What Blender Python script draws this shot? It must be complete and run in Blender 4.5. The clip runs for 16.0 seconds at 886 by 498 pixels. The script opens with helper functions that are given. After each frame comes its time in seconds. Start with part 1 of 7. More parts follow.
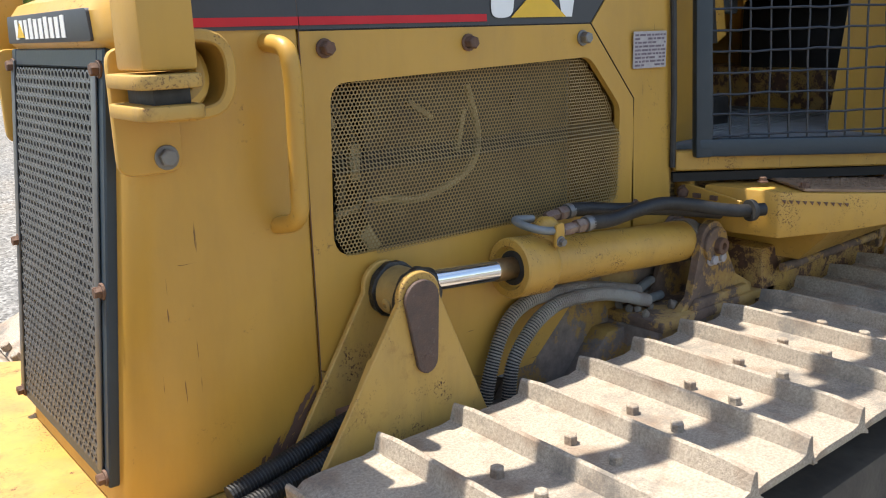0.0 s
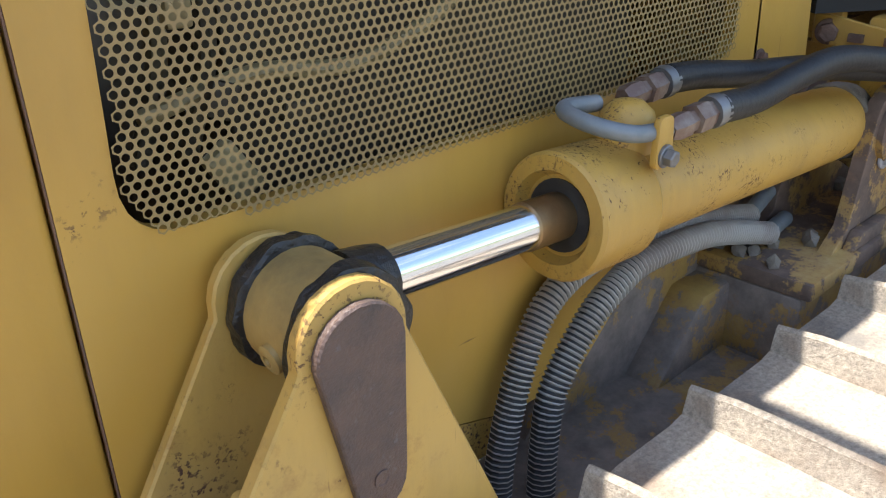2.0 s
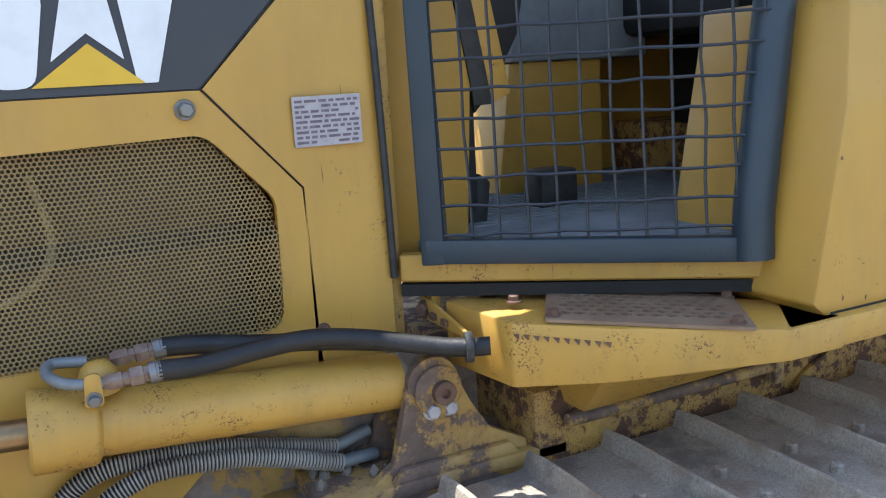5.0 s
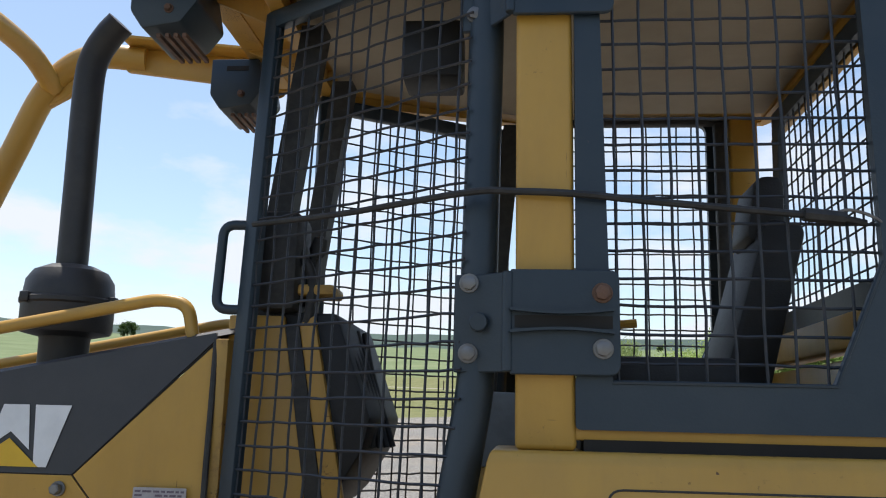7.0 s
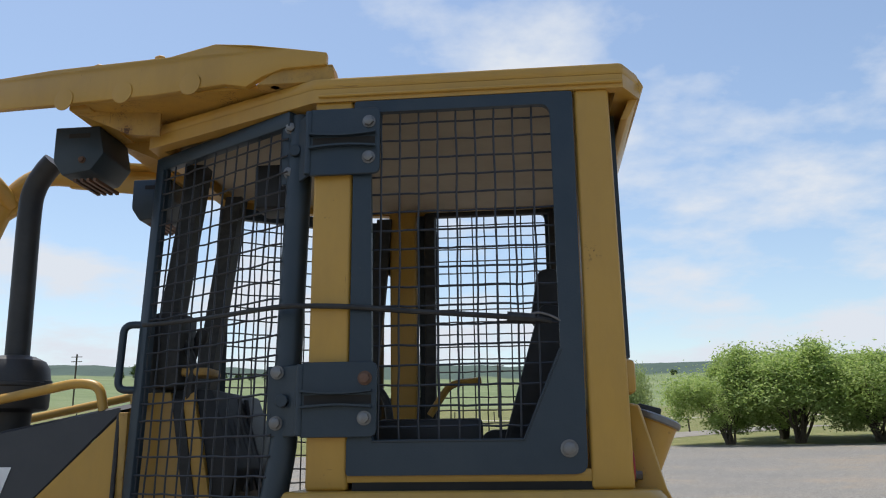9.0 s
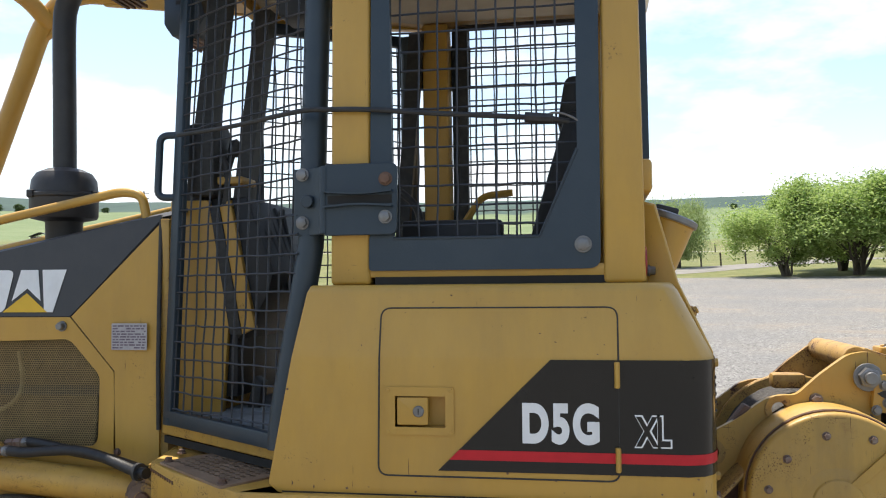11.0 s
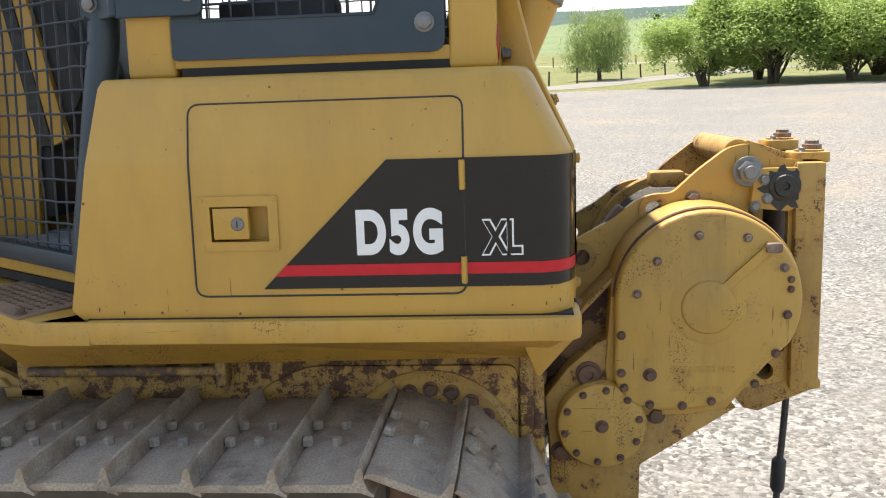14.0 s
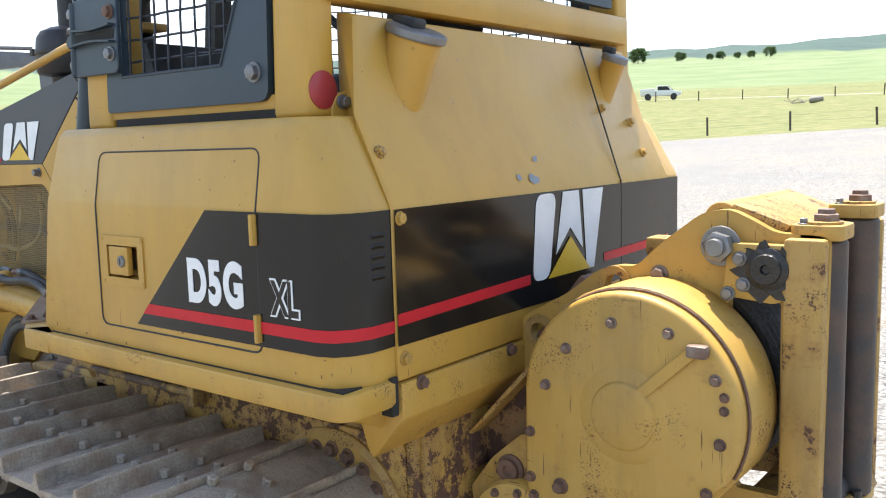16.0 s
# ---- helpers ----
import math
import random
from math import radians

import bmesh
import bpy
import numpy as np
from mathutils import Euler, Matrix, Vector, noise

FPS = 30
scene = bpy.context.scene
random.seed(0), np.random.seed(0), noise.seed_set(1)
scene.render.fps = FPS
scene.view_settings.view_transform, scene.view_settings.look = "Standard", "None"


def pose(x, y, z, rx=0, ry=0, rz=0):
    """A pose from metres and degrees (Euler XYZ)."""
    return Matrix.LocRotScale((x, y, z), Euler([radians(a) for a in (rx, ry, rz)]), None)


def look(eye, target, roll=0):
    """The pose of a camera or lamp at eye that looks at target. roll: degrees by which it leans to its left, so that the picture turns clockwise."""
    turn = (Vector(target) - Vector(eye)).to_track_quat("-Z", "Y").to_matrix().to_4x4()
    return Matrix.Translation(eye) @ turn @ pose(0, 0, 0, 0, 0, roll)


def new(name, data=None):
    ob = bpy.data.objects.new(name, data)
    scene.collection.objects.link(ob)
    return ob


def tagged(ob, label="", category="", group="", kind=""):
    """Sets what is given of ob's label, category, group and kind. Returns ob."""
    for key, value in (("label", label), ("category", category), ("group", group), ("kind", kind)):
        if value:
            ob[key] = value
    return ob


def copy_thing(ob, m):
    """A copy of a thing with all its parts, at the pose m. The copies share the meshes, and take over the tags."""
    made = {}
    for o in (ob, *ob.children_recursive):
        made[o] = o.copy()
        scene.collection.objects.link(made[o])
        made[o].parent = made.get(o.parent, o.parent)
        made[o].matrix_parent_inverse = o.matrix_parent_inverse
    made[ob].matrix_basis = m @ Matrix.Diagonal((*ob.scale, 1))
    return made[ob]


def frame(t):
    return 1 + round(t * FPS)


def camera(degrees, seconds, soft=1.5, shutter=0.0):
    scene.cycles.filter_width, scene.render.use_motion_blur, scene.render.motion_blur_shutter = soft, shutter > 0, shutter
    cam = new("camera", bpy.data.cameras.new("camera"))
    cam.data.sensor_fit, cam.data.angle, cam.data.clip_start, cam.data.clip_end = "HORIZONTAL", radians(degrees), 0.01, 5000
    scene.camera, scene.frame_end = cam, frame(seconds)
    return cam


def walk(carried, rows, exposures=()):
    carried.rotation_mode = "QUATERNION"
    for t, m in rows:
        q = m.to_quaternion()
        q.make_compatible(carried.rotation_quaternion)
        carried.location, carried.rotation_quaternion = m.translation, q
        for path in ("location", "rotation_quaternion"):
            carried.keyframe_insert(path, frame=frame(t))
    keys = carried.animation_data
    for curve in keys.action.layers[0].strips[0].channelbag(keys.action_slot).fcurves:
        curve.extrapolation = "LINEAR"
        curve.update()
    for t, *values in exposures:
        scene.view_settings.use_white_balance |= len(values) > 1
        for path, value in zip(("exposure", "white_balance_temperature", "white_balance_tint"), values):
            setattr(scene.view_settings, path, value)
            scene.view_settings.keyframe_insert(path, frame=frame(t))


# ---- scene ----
cam = camera(54.2, 16.0, soft=1.1)
PATH = [
    (0, (-2.327, -0.846, 1.471), (-1.11, 0.664, 0.984), -1.7),
    (0.5, (-2.099, -0.631, 1.433), (-0.953, 0.891, 0.823), -2.6),
    (1, (-1.831, -0.419, 1.386), (-0.726, 1.095, 0.69), -3.3),
    (1.5, (-1.739, -0.238, 1.349), (-0.619, 1.231, 0.583), -3.2),
    (2, (-1.726, -0.084, 1.318), (-0.514, 1.261, 0.469), -2.1),
    (2.5, (-1.727, -0.064, 1.315), (-0.49, 1.235, 0.429), -1.4),
    (3, (-1.729, -0.081, 1.329), (-0.503, 1.238, 0.461), -1.8),
    (3.5, (-1.716, -0.281, 1.383), (-0.599, 1.249, 0.742), -3.7),
    (4, (-1.623, -0.584, 1.445), (-0.509, 0.977, 0.879), -2.9),
    (4.2, (-1.571, -0.657, 1.458), (-0.435, 0.894, 0.904), -2.9),
    (6.3, (-0.219, -1.283, 1.54), (-0.252, 0.715, 1.631), 0.4),
    (6.5, (-0.139, -1.285, 1.584), (-0.222, 0.706, 1.755), 1.0),
    (7, (0.16, -1.452, 1.617), (-0.019, 0.501, 2.007), 1.4),
    (7.5, (0.384, -1.756, 1.657), (0.213, 0.179, 2.134), 0.5),
    (8, (0.565, -1.997, 1.672), (0.392, -0.059, 2.136), 0.1),
    (8.2, (0.644, -2.025, 1.665), (0.463, -0.088, 2.127), -0.2),
    (10.3, (0.804, -2.087, 1.655), (0.53, -0.155, 2.095), -0.1),
    (10.5, (0.839, -2.09, 1.645), (0.525, -0.157, 2.053), -0.1),
    (10.7, (0.827, -2.092, 1.617), (0.503, -0.138, 1.893), -0.2),
    (11, (0.823, -2.083, 1.567), (0.483, -0.114, 1.653), -0.5),
    (11.5, (0.814, -2.09, 1.532), (0.473, -0.119, 1.526), -0.2),
    (12, (0.812, -2.085, 1.537), (0.458, -0.117, 1.499), -0.3),
    (12.5, (0.807, -2.084, 1.534), (0.443, -0.118, 1.478), -0.4),
    (13, (0.828, -2.07, 1.529), (0.444, -0.111, 1.416), -0.9),
    (13.5, (0.898, -1.982, 1.515), (0.65, -0.016, 1.248), -2.5),
    (14, (0.989, -1.766, 1.5), (0.814, 0.198, 1.168), -1.9),
    (14.5, (1.28, -1.631, 1.472), (1.005, 0.317, 1.113), -3.2),
    (15, (1.643, -1.523, 1.502), (1.082, 0.367, 1.168), -2.6),
    (15.5, (1.902, -1.292, 1.505), (0.997, 0.464, 1.193), -0.4),
    (16, (2.21, -1.102, 1.514), (0.982, 0.458, 1.271), -1.6),
]
walk(cam, [(t, look(e, g, r)) for t, e, g, r in PATH],
     exposures=[(0.0, 1.18, 6850, 10), (2.0, 1.72, 6500, 10), (3.5, 1.99, 6350, 10), (4.2, 2.06, 6200, 10), (6.3, 0.7, 6500, 10), (7.0, 0.5, 6700, 10), (7.5, 0.25, 6650, 10), (10.4, 0.25, 6700, 10), (11.0, 0.93, 6900, 10), (11.5, 0.56, 6900, 10), (12.0, 0.76, 7000, 10), (12.8, 0.95, 7100, 10),
                (13.5, 1.17, 7400, 10), (14.0, 1.28, 7250, 10), (14.5, 1.31, 7000, 10), (15.0, 1.35, 6800, 10), (16.0, 1.54, 6700, 10)])

# ---- light ----
SUN_DIR = Vector((-0.20, 0.25, 1.0)).normalized()
world = bpy.data.worlds.new("world")
scene.world = world
world.use_nodes = True
wn = world.node_tree
wn.nodes.clear()
w_out = wn.nodes.new("ShaderNodeOutputWorld")
w_bg = wn.nodes.new("ShaderNodeBackground")
w_sky = wn.nodes.new("ShaderNodeTexSky")
w_sky.sky_type = "NISHITA"
w_sky.sun_disc = False
w_sky.sun_elevation = math.asin(SUN_DIR.z)
w_sky.sun_rotation = math.atan2(SUN_DIR.x, SUN_DIR.y)
w_sky.air_density = 1.1
w_sky.dust_density = 0.8
w_bg.inputs["Strength"].default_value = 0.13
# clouds
w_tc = wn.nodes.new("ShaderNodeTexCoord")
w_sep = wn.nodes.new("ShaderNodeSeparateXYZ")
w_add = wn.nodes.new("ShaderNodeMath")
w_add.inputs[1].default_value = 0.22
w_div = wn.nodes.new("ShaderNodeVectorMath")
w_div.operation = "DIVIDE"
w_n = wn.nodes.new("ShaderNodeTexNoise")
w_n.inputs["Scale"].default_value = 2.3
w_n.inputs["Detail"].default_value = 9
w_n.inputs["Roughness"].default_value = 0.56
w_ramp = wn.nodes.new("ShaderNodeValToRGB")
w_ramp.color_ramp.elements[0].position = 0.49
w_ramp.color_ramp.elements[1].position = 0.66
w_mix = wn.nodes.new("ShaderNodeMixRGB")
w_mix.inputs[2].default_value = (4.7, 5.1, 5.7, 1)
wn.links.new(w_tc.outputs["Generated"], w_sep.inputs[0])
wn.links.new(w_sep.outputs["Z"], w_add.inputs[0])
wn.links.new(w_tc.outputs["Generated"], w_div.inputs[0])
wn.links.new(w_add.outputs[0], w_div.inputs[1])
wn.links.new(w_div.outputs[0], w_n.inputs["Vector"])
# more cloud towards the horizon
w_low = wn.nodes.new("ShaderNodeMath")
w_low.operation = "MULTIPLY_ADD"
w_low.inputs[1].default_value = -0.34
wn.links.new(w_sep.outputs["Z"], w_low.inputs[0])
w_lift = wn.nodes.new("ShaderNodeMath")
w_lift.inputs[1].default_value = 0.125
wn.links.new(w_n.outputs["Fac"], w_lift.inputs[0])
wn.links.new(w_lift.outputs[0], w_low.inputs[2])
w_cl = wn.nodes.new("ShaderNodeMath")
w_cl.operation = "MAXIMUM"
w_cl.inputs[1].default_value = 0.0
wn.links.new(w_low.outputs[0], w_cl.inputs[0])
wn.links.new(w_cl.outputs[0], w_ramp.inputs[0])
wn.links.new(w_ramp.outputs[0], w_mix.inputs[0])
wn.links.new(w_sky.outputs[0], w_mix.inputs[1])
wn.links.new(w_mix.outputs[0], w_bg.inputs["Color"])
wn.links.new(w_bg.outputs[0], w_out.inputs["Surface"])

sun = new("sun", bpy.data.lights.new("sun", "SUN"))
sun.data.energy = 4.2
sun.data.angle = radians(0.55)
sun.data.color = (1.0, 0.96, 0.90)
sun.matrix_world = look((0, 0, 0), tuple(-SUN_DIR))


# ---- materials ----
def mat(name, color, rough=0.5, metal=0.0, color2=None, scale=12.0, fac=0.5, bump=0.0, bscale=80.0,
        wear=None, wear_amt=0.0, wear_scale=6.0, spec=0.5, vary=0.0):
    m = bpy.data.materials.new(name)
    m.use_nodes = True
    nt = m.node_tree
    b = nt.nodes["Principled BSDF"]
    b.inputs["Metallic"].default_value = metal
    b.inputs["Specular IOR Level"].default_value = spec
    tc = nt.nodes.new("ShaderNodeTexCoord")
    n1 = nt.nodes.new("ShaderNodeTexNoise")
    n1.inputs["Scale"].default_value = scale
    n1.inputs["Detail"].default_value = 7
    n1.inputs["Roughness"].default_value = 0.6
    nt.links.new(tc.outputs["Object"], n1.inputs["Vector"])
    mix = nt.nodes.new("ShaderNodeMixRGB")
    mix.inputs[1].default_value = (*color, 1)
    mix.inputs[2].default_value = (*(color2 or [c * 0.75 for c in color]), 1)
    r1 = nt.nodes.new("ShaderNodeValToRGB")
    r1.color_ramp.elements[0].position = 0.5 - 0.3 * (1 - fac) * 0.5
    r1.color_ramp.elements[0].position = max(0.0, 0.62 - fac * 0.4)
    r1.color_ramp.elements[1].position = min(1.0, 0.9 - fac * 0.25)
    nt.links.new(n1.outputs["Fac"], r1.inputs[0])
    nt.links.new(r1.outputs[0], mix.inputs[0])
    last = mix
    rr = nt.nodes.new("ShaderNodeMapRange")
    rr.inputs["To Min"].default_value = max(0.03, rough - 0.08)
    rr.inputs["To Max"].default_value = min(1.0, rough + 0.12)
    nt.links.new(n1.outputs["Fac"], rr.inputs["Value"])
    rough_out = rr.outputs[0]
    if wear:
        n2 = nt.nodes.new("ShaderNodeTexNoise")
        n2.inputs["Scale"].default_value = wear_scale
        n2.inputs["Detail"].default_value = 10
        n2.inputs["Roughness"].default_value = 0.72
        nt.links.new(tc.outputs["Object"], n2.inputs["Vector"])
        r2 = nt.nodes.new("ShaderNodeValToRGB")
        p = 0.78 - wear_amt * 0.35
        r2.color_ramp.elements[0].position = p
        r2.color_ramp.elements[1].position = min(1, p + 0.035)
        nt.links.new(n2.outputs["Fac"], r2.inputs[0])
        mw = nt.nodes.new("ShaderNodeMixRGB")
        mw.inputs[2].default_value = (*wear, 1)
        nt.links.new(r2.outputs[0], mw.inputs[0])
        nt.links.new(last.outputs[0], mw.inputs[1])
        last = mw
        rm = nt.nodes.new("ShaderNodeMixRGB")
        rm.inputs[2].default_value = (0.85, 0.85, 0.85, 1)
        nt.links.new(r2.outputs[0], rm.inputs[0])
        nt.links.new(rough_out, rm.inputs[1])
        rough_out = rm.outputs[0]
    if vary:
        oi = nt.nodes.new("ShaderNodeObjectInfo")
        mr = nt.nodes.new("ShaderNodeMapRange")
        mr.inputs["To Min"].default_value = 1 - vary
        mr.inputs["To Max"].default_value = 1 + vary
        nt.links.new(oi.outputs["Random"], mr.inputs["Value"])
        hs = nt.nodes.new("ShaderNodeHueSaturation")
        nt.links.new(mr.outputs[0], hs.inputs["Value"])
        nt.links.new(last.outputs[0], hs.inputs["Color"])
        last = hs
    nt.links.new(last.outputs[0], b.inputs["Base Color"])
    nt.links.new(rough_out, b.inputs["Roughness"])
    if bump:
        n3 = nt.nodes.new("ShaderNodeTexNoise")
        n3.inputs["Scale"].default_value = bscale
        n3.inputs["Detail"].default_value = 6
        nt.links.new(tc.outputs["Object"], n3.inputs["Vector"])
        bp = nt.nodes.new("ShaderNodeBump")
        bp.inputs["Strength"].default_value = bump
        bp.inputs["Distance"].default_value = 0.01
        nt.links.new(n3.outputs["Fac"], bp.inputs["Height"])
        nt.links.new(bp.outputs[0], b.inputs["Normal"])
    return m


def paint(name, base, rough=0.42, chips=0.2, rust=0.1, scratch=0.2, dirt=0.2, dust=0.1, rust_col=(0.115, 0.055, 0.03), size=1.0):
    """Sun-faded paint: chips in clusters, rust patches, fine scratches, streaked grime and a film of dust."""
    m = bpy.data.materials.new(name)
    m.use_nodes = True
    nt = m.node_tree
    b = nt.nodes["Principled BSDF"]
    tc = nt.nodes.new("ShaderNodeTexCoord")

    def tex(scale, detail=6, rough_=0.6, stretch=None, turn=(0, 0, 0), off=0.0):
        n = nt.nodes.new("ShaderNodeTexNoise")
        n.inputs["Scale"].default_value, n.inputs["Detail"].default_value, n.inputs["Roughness"].default_value = scale * size, detail, rough_
        mp = nt.nodes.new("ShaderNodeMapping")
        mp.inputs["Location"].default_value = (off, off * .7, off * 1.3)
        mp.inputs["Rotation"].default_value = turn
        mp.inputs["Scale"].default_value = stretch or (1, 1, 1)
        nt.links.new(tc.outputs["Object"], mp.inputs["Vector"])
        nt.links.new(mp.outputs[0], n.inputs["Vector"])
        return n.outputs["Fac"]

    def step_(src, lo, hi):
        r = nt.nodes.new("ShaderNodeMapRange")
        r.inputs["From Min"].default_value, r.inputs["From Max"].default_value = lo, hi
        nt.links.new(src, r.inputs["Value"])
        return r.outputs[0]

    def mul(p, q):
        x = nt.nodes.new("ShaderNodeMath")
        x.operation = "MULTIPLY"
        nt.links.new(p, x.inputs[0])
        if isinstance(q, float):
            x.inputs[1].default_value = q
        else:
            nt.links.new(q, x.inputs[1])
        return x.outputs[0]

    def most(p, q):
        x = nt.nodes.new("ShaderNodeMath")
        x.operation = "MAXIMUM"
        nt.links.new(p, x.inputs[0])
        nt.links.new(q, x.inputs[1])
        return x.outputs[0]

    def blend(f, p, col):
        x = nt.nodes.new("ShaderNodeMixRGB")
        nt.links.new(f, x.inputs[0])
        if isinstance(p, tuple):
            x.inputs[1].default_value = (*p, 1)
        else:
            nt.links.new(p, x.inputs[1])
        if isinstance(col, tuple):
            x.inputs[2].default_value = (*col, 1)
        else:
            nt.links.new(col, x.inputs[2])
        return x.outputs[0]
    faded = tuple(c * k for c, k in zip(base, (0.90, 0.88, 0.85)))
    c = blend(step_(tex(2.2, 5, .6), .38, .66), base, faded)
    c = blend(mul(step_(tex(7, 8, .7, (1, 1, .22), off=3), .46, .72), .75 * dirt), c, (0.17, 0.11, 0.045))
    c = blend(mul(step_(tex(5, 9, .72, off=9), .45, .75), .8 * dust), c, (0.42, 0.36, 0.26))
    cluster = step_(tex(5.5, 8, .7, off=21), .66 - .20 * chips, .76 - .20 * chips)
    specks = step_(tex(130, 5, .68, off=5), .60 - .07 * chips, .62 - .07 * chips)
    chipped = mul(cluster, specks)
    flake = tex(8.5, 12, .74, off=33)
    patches = step_(flake, .80 - .34 * rust, .825 - .34 * rust)
    c = blend(mul(step_(flake, .71 - .34 * rust, .81 - .34 * rust), .55), c, (0.26, 0.125, 0.035))
    lines = mul(step_(tex(9, 3, .5, (14, 14, .7), (.5, .35, 0), off=13), .735 - .06 * scratch, .76 - .06 * scratch), step_(tex(3, 4, .6, off=41), .5, .56))
    lines2 = mul(step_(tex(8, 3, .5, (.8, 9, 15), (0, .55, .3), off=17), .735 - .06 * scratch, .76 - .06 * scratch), step_(tex(2.6, 4, .6, off=51), .52, .58))
    bare = most(most(chipped, patches), most(mul(lines, .85), mul(lines2, .85)))
    rusty = blend(step_(tex(30, 8, .7, off=61), .35, .68), rust_col, tuple(k * .55 for k in rust_col))
    rusty = blend(step_(tex(14, 6, .7, off=71), .60, .72), rusty, (0.24, 0.14, 0.085))
    c = blend(bare, c, rusty)
    nt.links.new(c, b.inputs["Base Color"])
    rr = nt.nodes.new("ShaderNodeMixRGB")
    rr.inputs[1].default_value = (rough, rough, rough, 1)
    rr.inputs[2].default_value = (.82, .82, .82, 1)
    nt.links.new(most(bare, mul(step_(tex(5, 9, .72, off=9), .42, .75), min(1.0, .35 + dust))), rr.inputs[0])
    nt.links.new(rr.outputs[0], b.inputs["Roughness"])
    hgt = nt.nodes.new("ShaderNodeMath")
    hgt.operation = "MULTIPLY_ADD"
    hgt.inputs[1].default_value = .25
    nt.links.new(tex(160, 5, .6), hgt.inputs[0])
    inv = nt.nodes.new("ShaderNodeMath")
    inv.operation = "MULTIPLY"
    inv.inputs[1].default_value = -.5
    nt.links.new(bare, inv.inputs[0])
    nt.links.new(inv.outputs[0], hgt.inputs[2])
    bp = nt.nodes.new("ShaderNodeBump")
    bp.inputs["Strength"].default_value = 0.22
    bp.inputs["Distance"].default_value = 0.003
    nt.links.new(hgt.outputs[0], bp.inputs["Height"])
    nt.links.new(bp.outputs[0], b.inputs["Normal"])
    return m


YEL = (0.51, 0.292, 0.052)
M_yellow = paint("yellow_paint", YEL, .36, chips=.28, rust=.02, scratch=.04, dirt=.28, dust=.07)
M_yellow_worn = paint("worn_yellow_paint", (0.47, 0.275, 0.055), .5, chips=.75, rust=.52, scratch=.8, dirt=.6, dust=.2, size=1.5)
M_blue = mat("dark_blue_paint", (0.016, 0.031, 0.046), 0.42, color2=(0.032, 0.046, 0.058), scale=5, bump=0.06, bscale=160,
             wear=(0.12, 0.10, 0.085), wear_amt=0.25, wear_scale=45)
M_black = mat("black_decal", (0.009, 0.0088, 0.0085), 0.14, color2=(0.014, 0.013, 0.012), scale=4, spec=.4)
M_white = mat("white_decal", (0.75, 0.75, 0.74), 0.35, color2=(0.66, 0.66, 0.65), scale=20)
M_red = mat("red_decal", (0.52, 0.02, 0.028), 0.4, color2=(0.45, 0.017, 0.024), scale=20, spec=.25)
M_decal = mat("yellow_decal", (0.70, 0.42, 0.02), 0.35, color2=(0.64, 0.38, 0.018), scale=20)
M_rubber = mat("black_rubber", (0.02, 0.02, 0.02), 0.6, color2=(0.05, 0.048, 0.045), scale=30, bump=0.1)
def iron_material():
    m = mat("track_iron", (0.38, 0.325, 0.26), 0.65, color2=(0.50, 0.43, 0.335), scale=7, bump=0.0, metal=0.0, vary=0.07)
    nt = m.node_tree
    b = nt.nodes["Principled BSDF"]
    src = b.inputs["Base Color"].links[0].from_socket
    tc = nt.nodes.new("ShaderNodeTexCoord")
    n = nt.nodes.new("ShaderNodeTexNoise")
    n.inputs["Scale"].default_value, n.inputs["Detail"].default_value, n.inputs["Roughness"].default_value = 190, 6, .8
    n2 = nt.nodes.new("ShaderNodeTexNoise")
    n2.inputs["Scale"].default_value, n2.inputs["Detail"].default_value = 9, 10
    nt.links.new(tc.outputs["Object"], n.inputs["Vector"])
    nt.links.new(tc.outputs["Object"], n2.inputs["Vector"])
    r = nt.nodes.new("ShaderNodeValToRGB")
    r.color_ramp.elements[0].position, r.color_ramp.elements[0].color = .33, (.40, .39, .375, 1)
    r.color_ramp.elements[1].position, r.color_ramp.elements[1].color = .62, (1.2, 1.18, 1.15, 1)
    nt.links.new(n.outputs["Fac"], r.inputs[0])
    mu = nt.nodes.new("ShaderNodeMixRGB")
    mu.blend_type = "MULTIPLY"
    mu.inputs[0].default_value = .8
    nt.links.new(src, mu.inputs[1])
    nt.links.new(r.outputs[0], mu.inputs[2])
    r2 = nt.nodes.new("ShaderNodeValToRGB")
    r2.color_ramp.elements[0].position, r2.color_ramp.elements[1].position = .50, .66
    nt.links.new(n2.outputs["Fac"], r2.inputs[0])
    ru = nt.nodes.new("ShaderNodeMixRGB")
    ru.inputs[2].default_value = (.19, .115, .07, 1)
    nt.links.new(mu.outputs[0], ru.inputs[1])
    k = nt.nodes.new("ShaderNodeMath")
    k.operation = "MULTIPLY"
    k.inputs[1].default_value = .7
    nt.links.new(r2.outputs[0], k.inputs[0])
    nt.links.new(k.outputs[0], ru.inputs[0])
    n3 = nt.nodes.new("ShaderNodeTexNoise")
    n3.inputs["Scale"].default_value, n3.inputs["Detail"].default_value, n3.inputs["Roughness"].default_value = 5.5, 9, .68
    gp = nt.nodes.new("ShaderNodeNewGeometry")
    nt.links.new(gp.outputs["Position"], n3.inputs["Vector"])
    r3 = nt.nodes.new("ShaderNodeMapRange")
    r3.inputs["From Min"].default_value, r3.inputs["From Max"].default_value = .53, .63
    r3.inputs["To Max"].default_value = .72
    nt.links.new(n3.outputs["Fac"], r3.inputs["Value"])
    st_ = nt.nodes.new("ShaderNodeMixRGB")
    st_.inputs[2].default_value = (.135, .125, .112, 1)
    nt.links.new(r3.outputs[0], st_.inputs[0])
    nt.links.new(ru.outputs[0], st_.inputs[1])
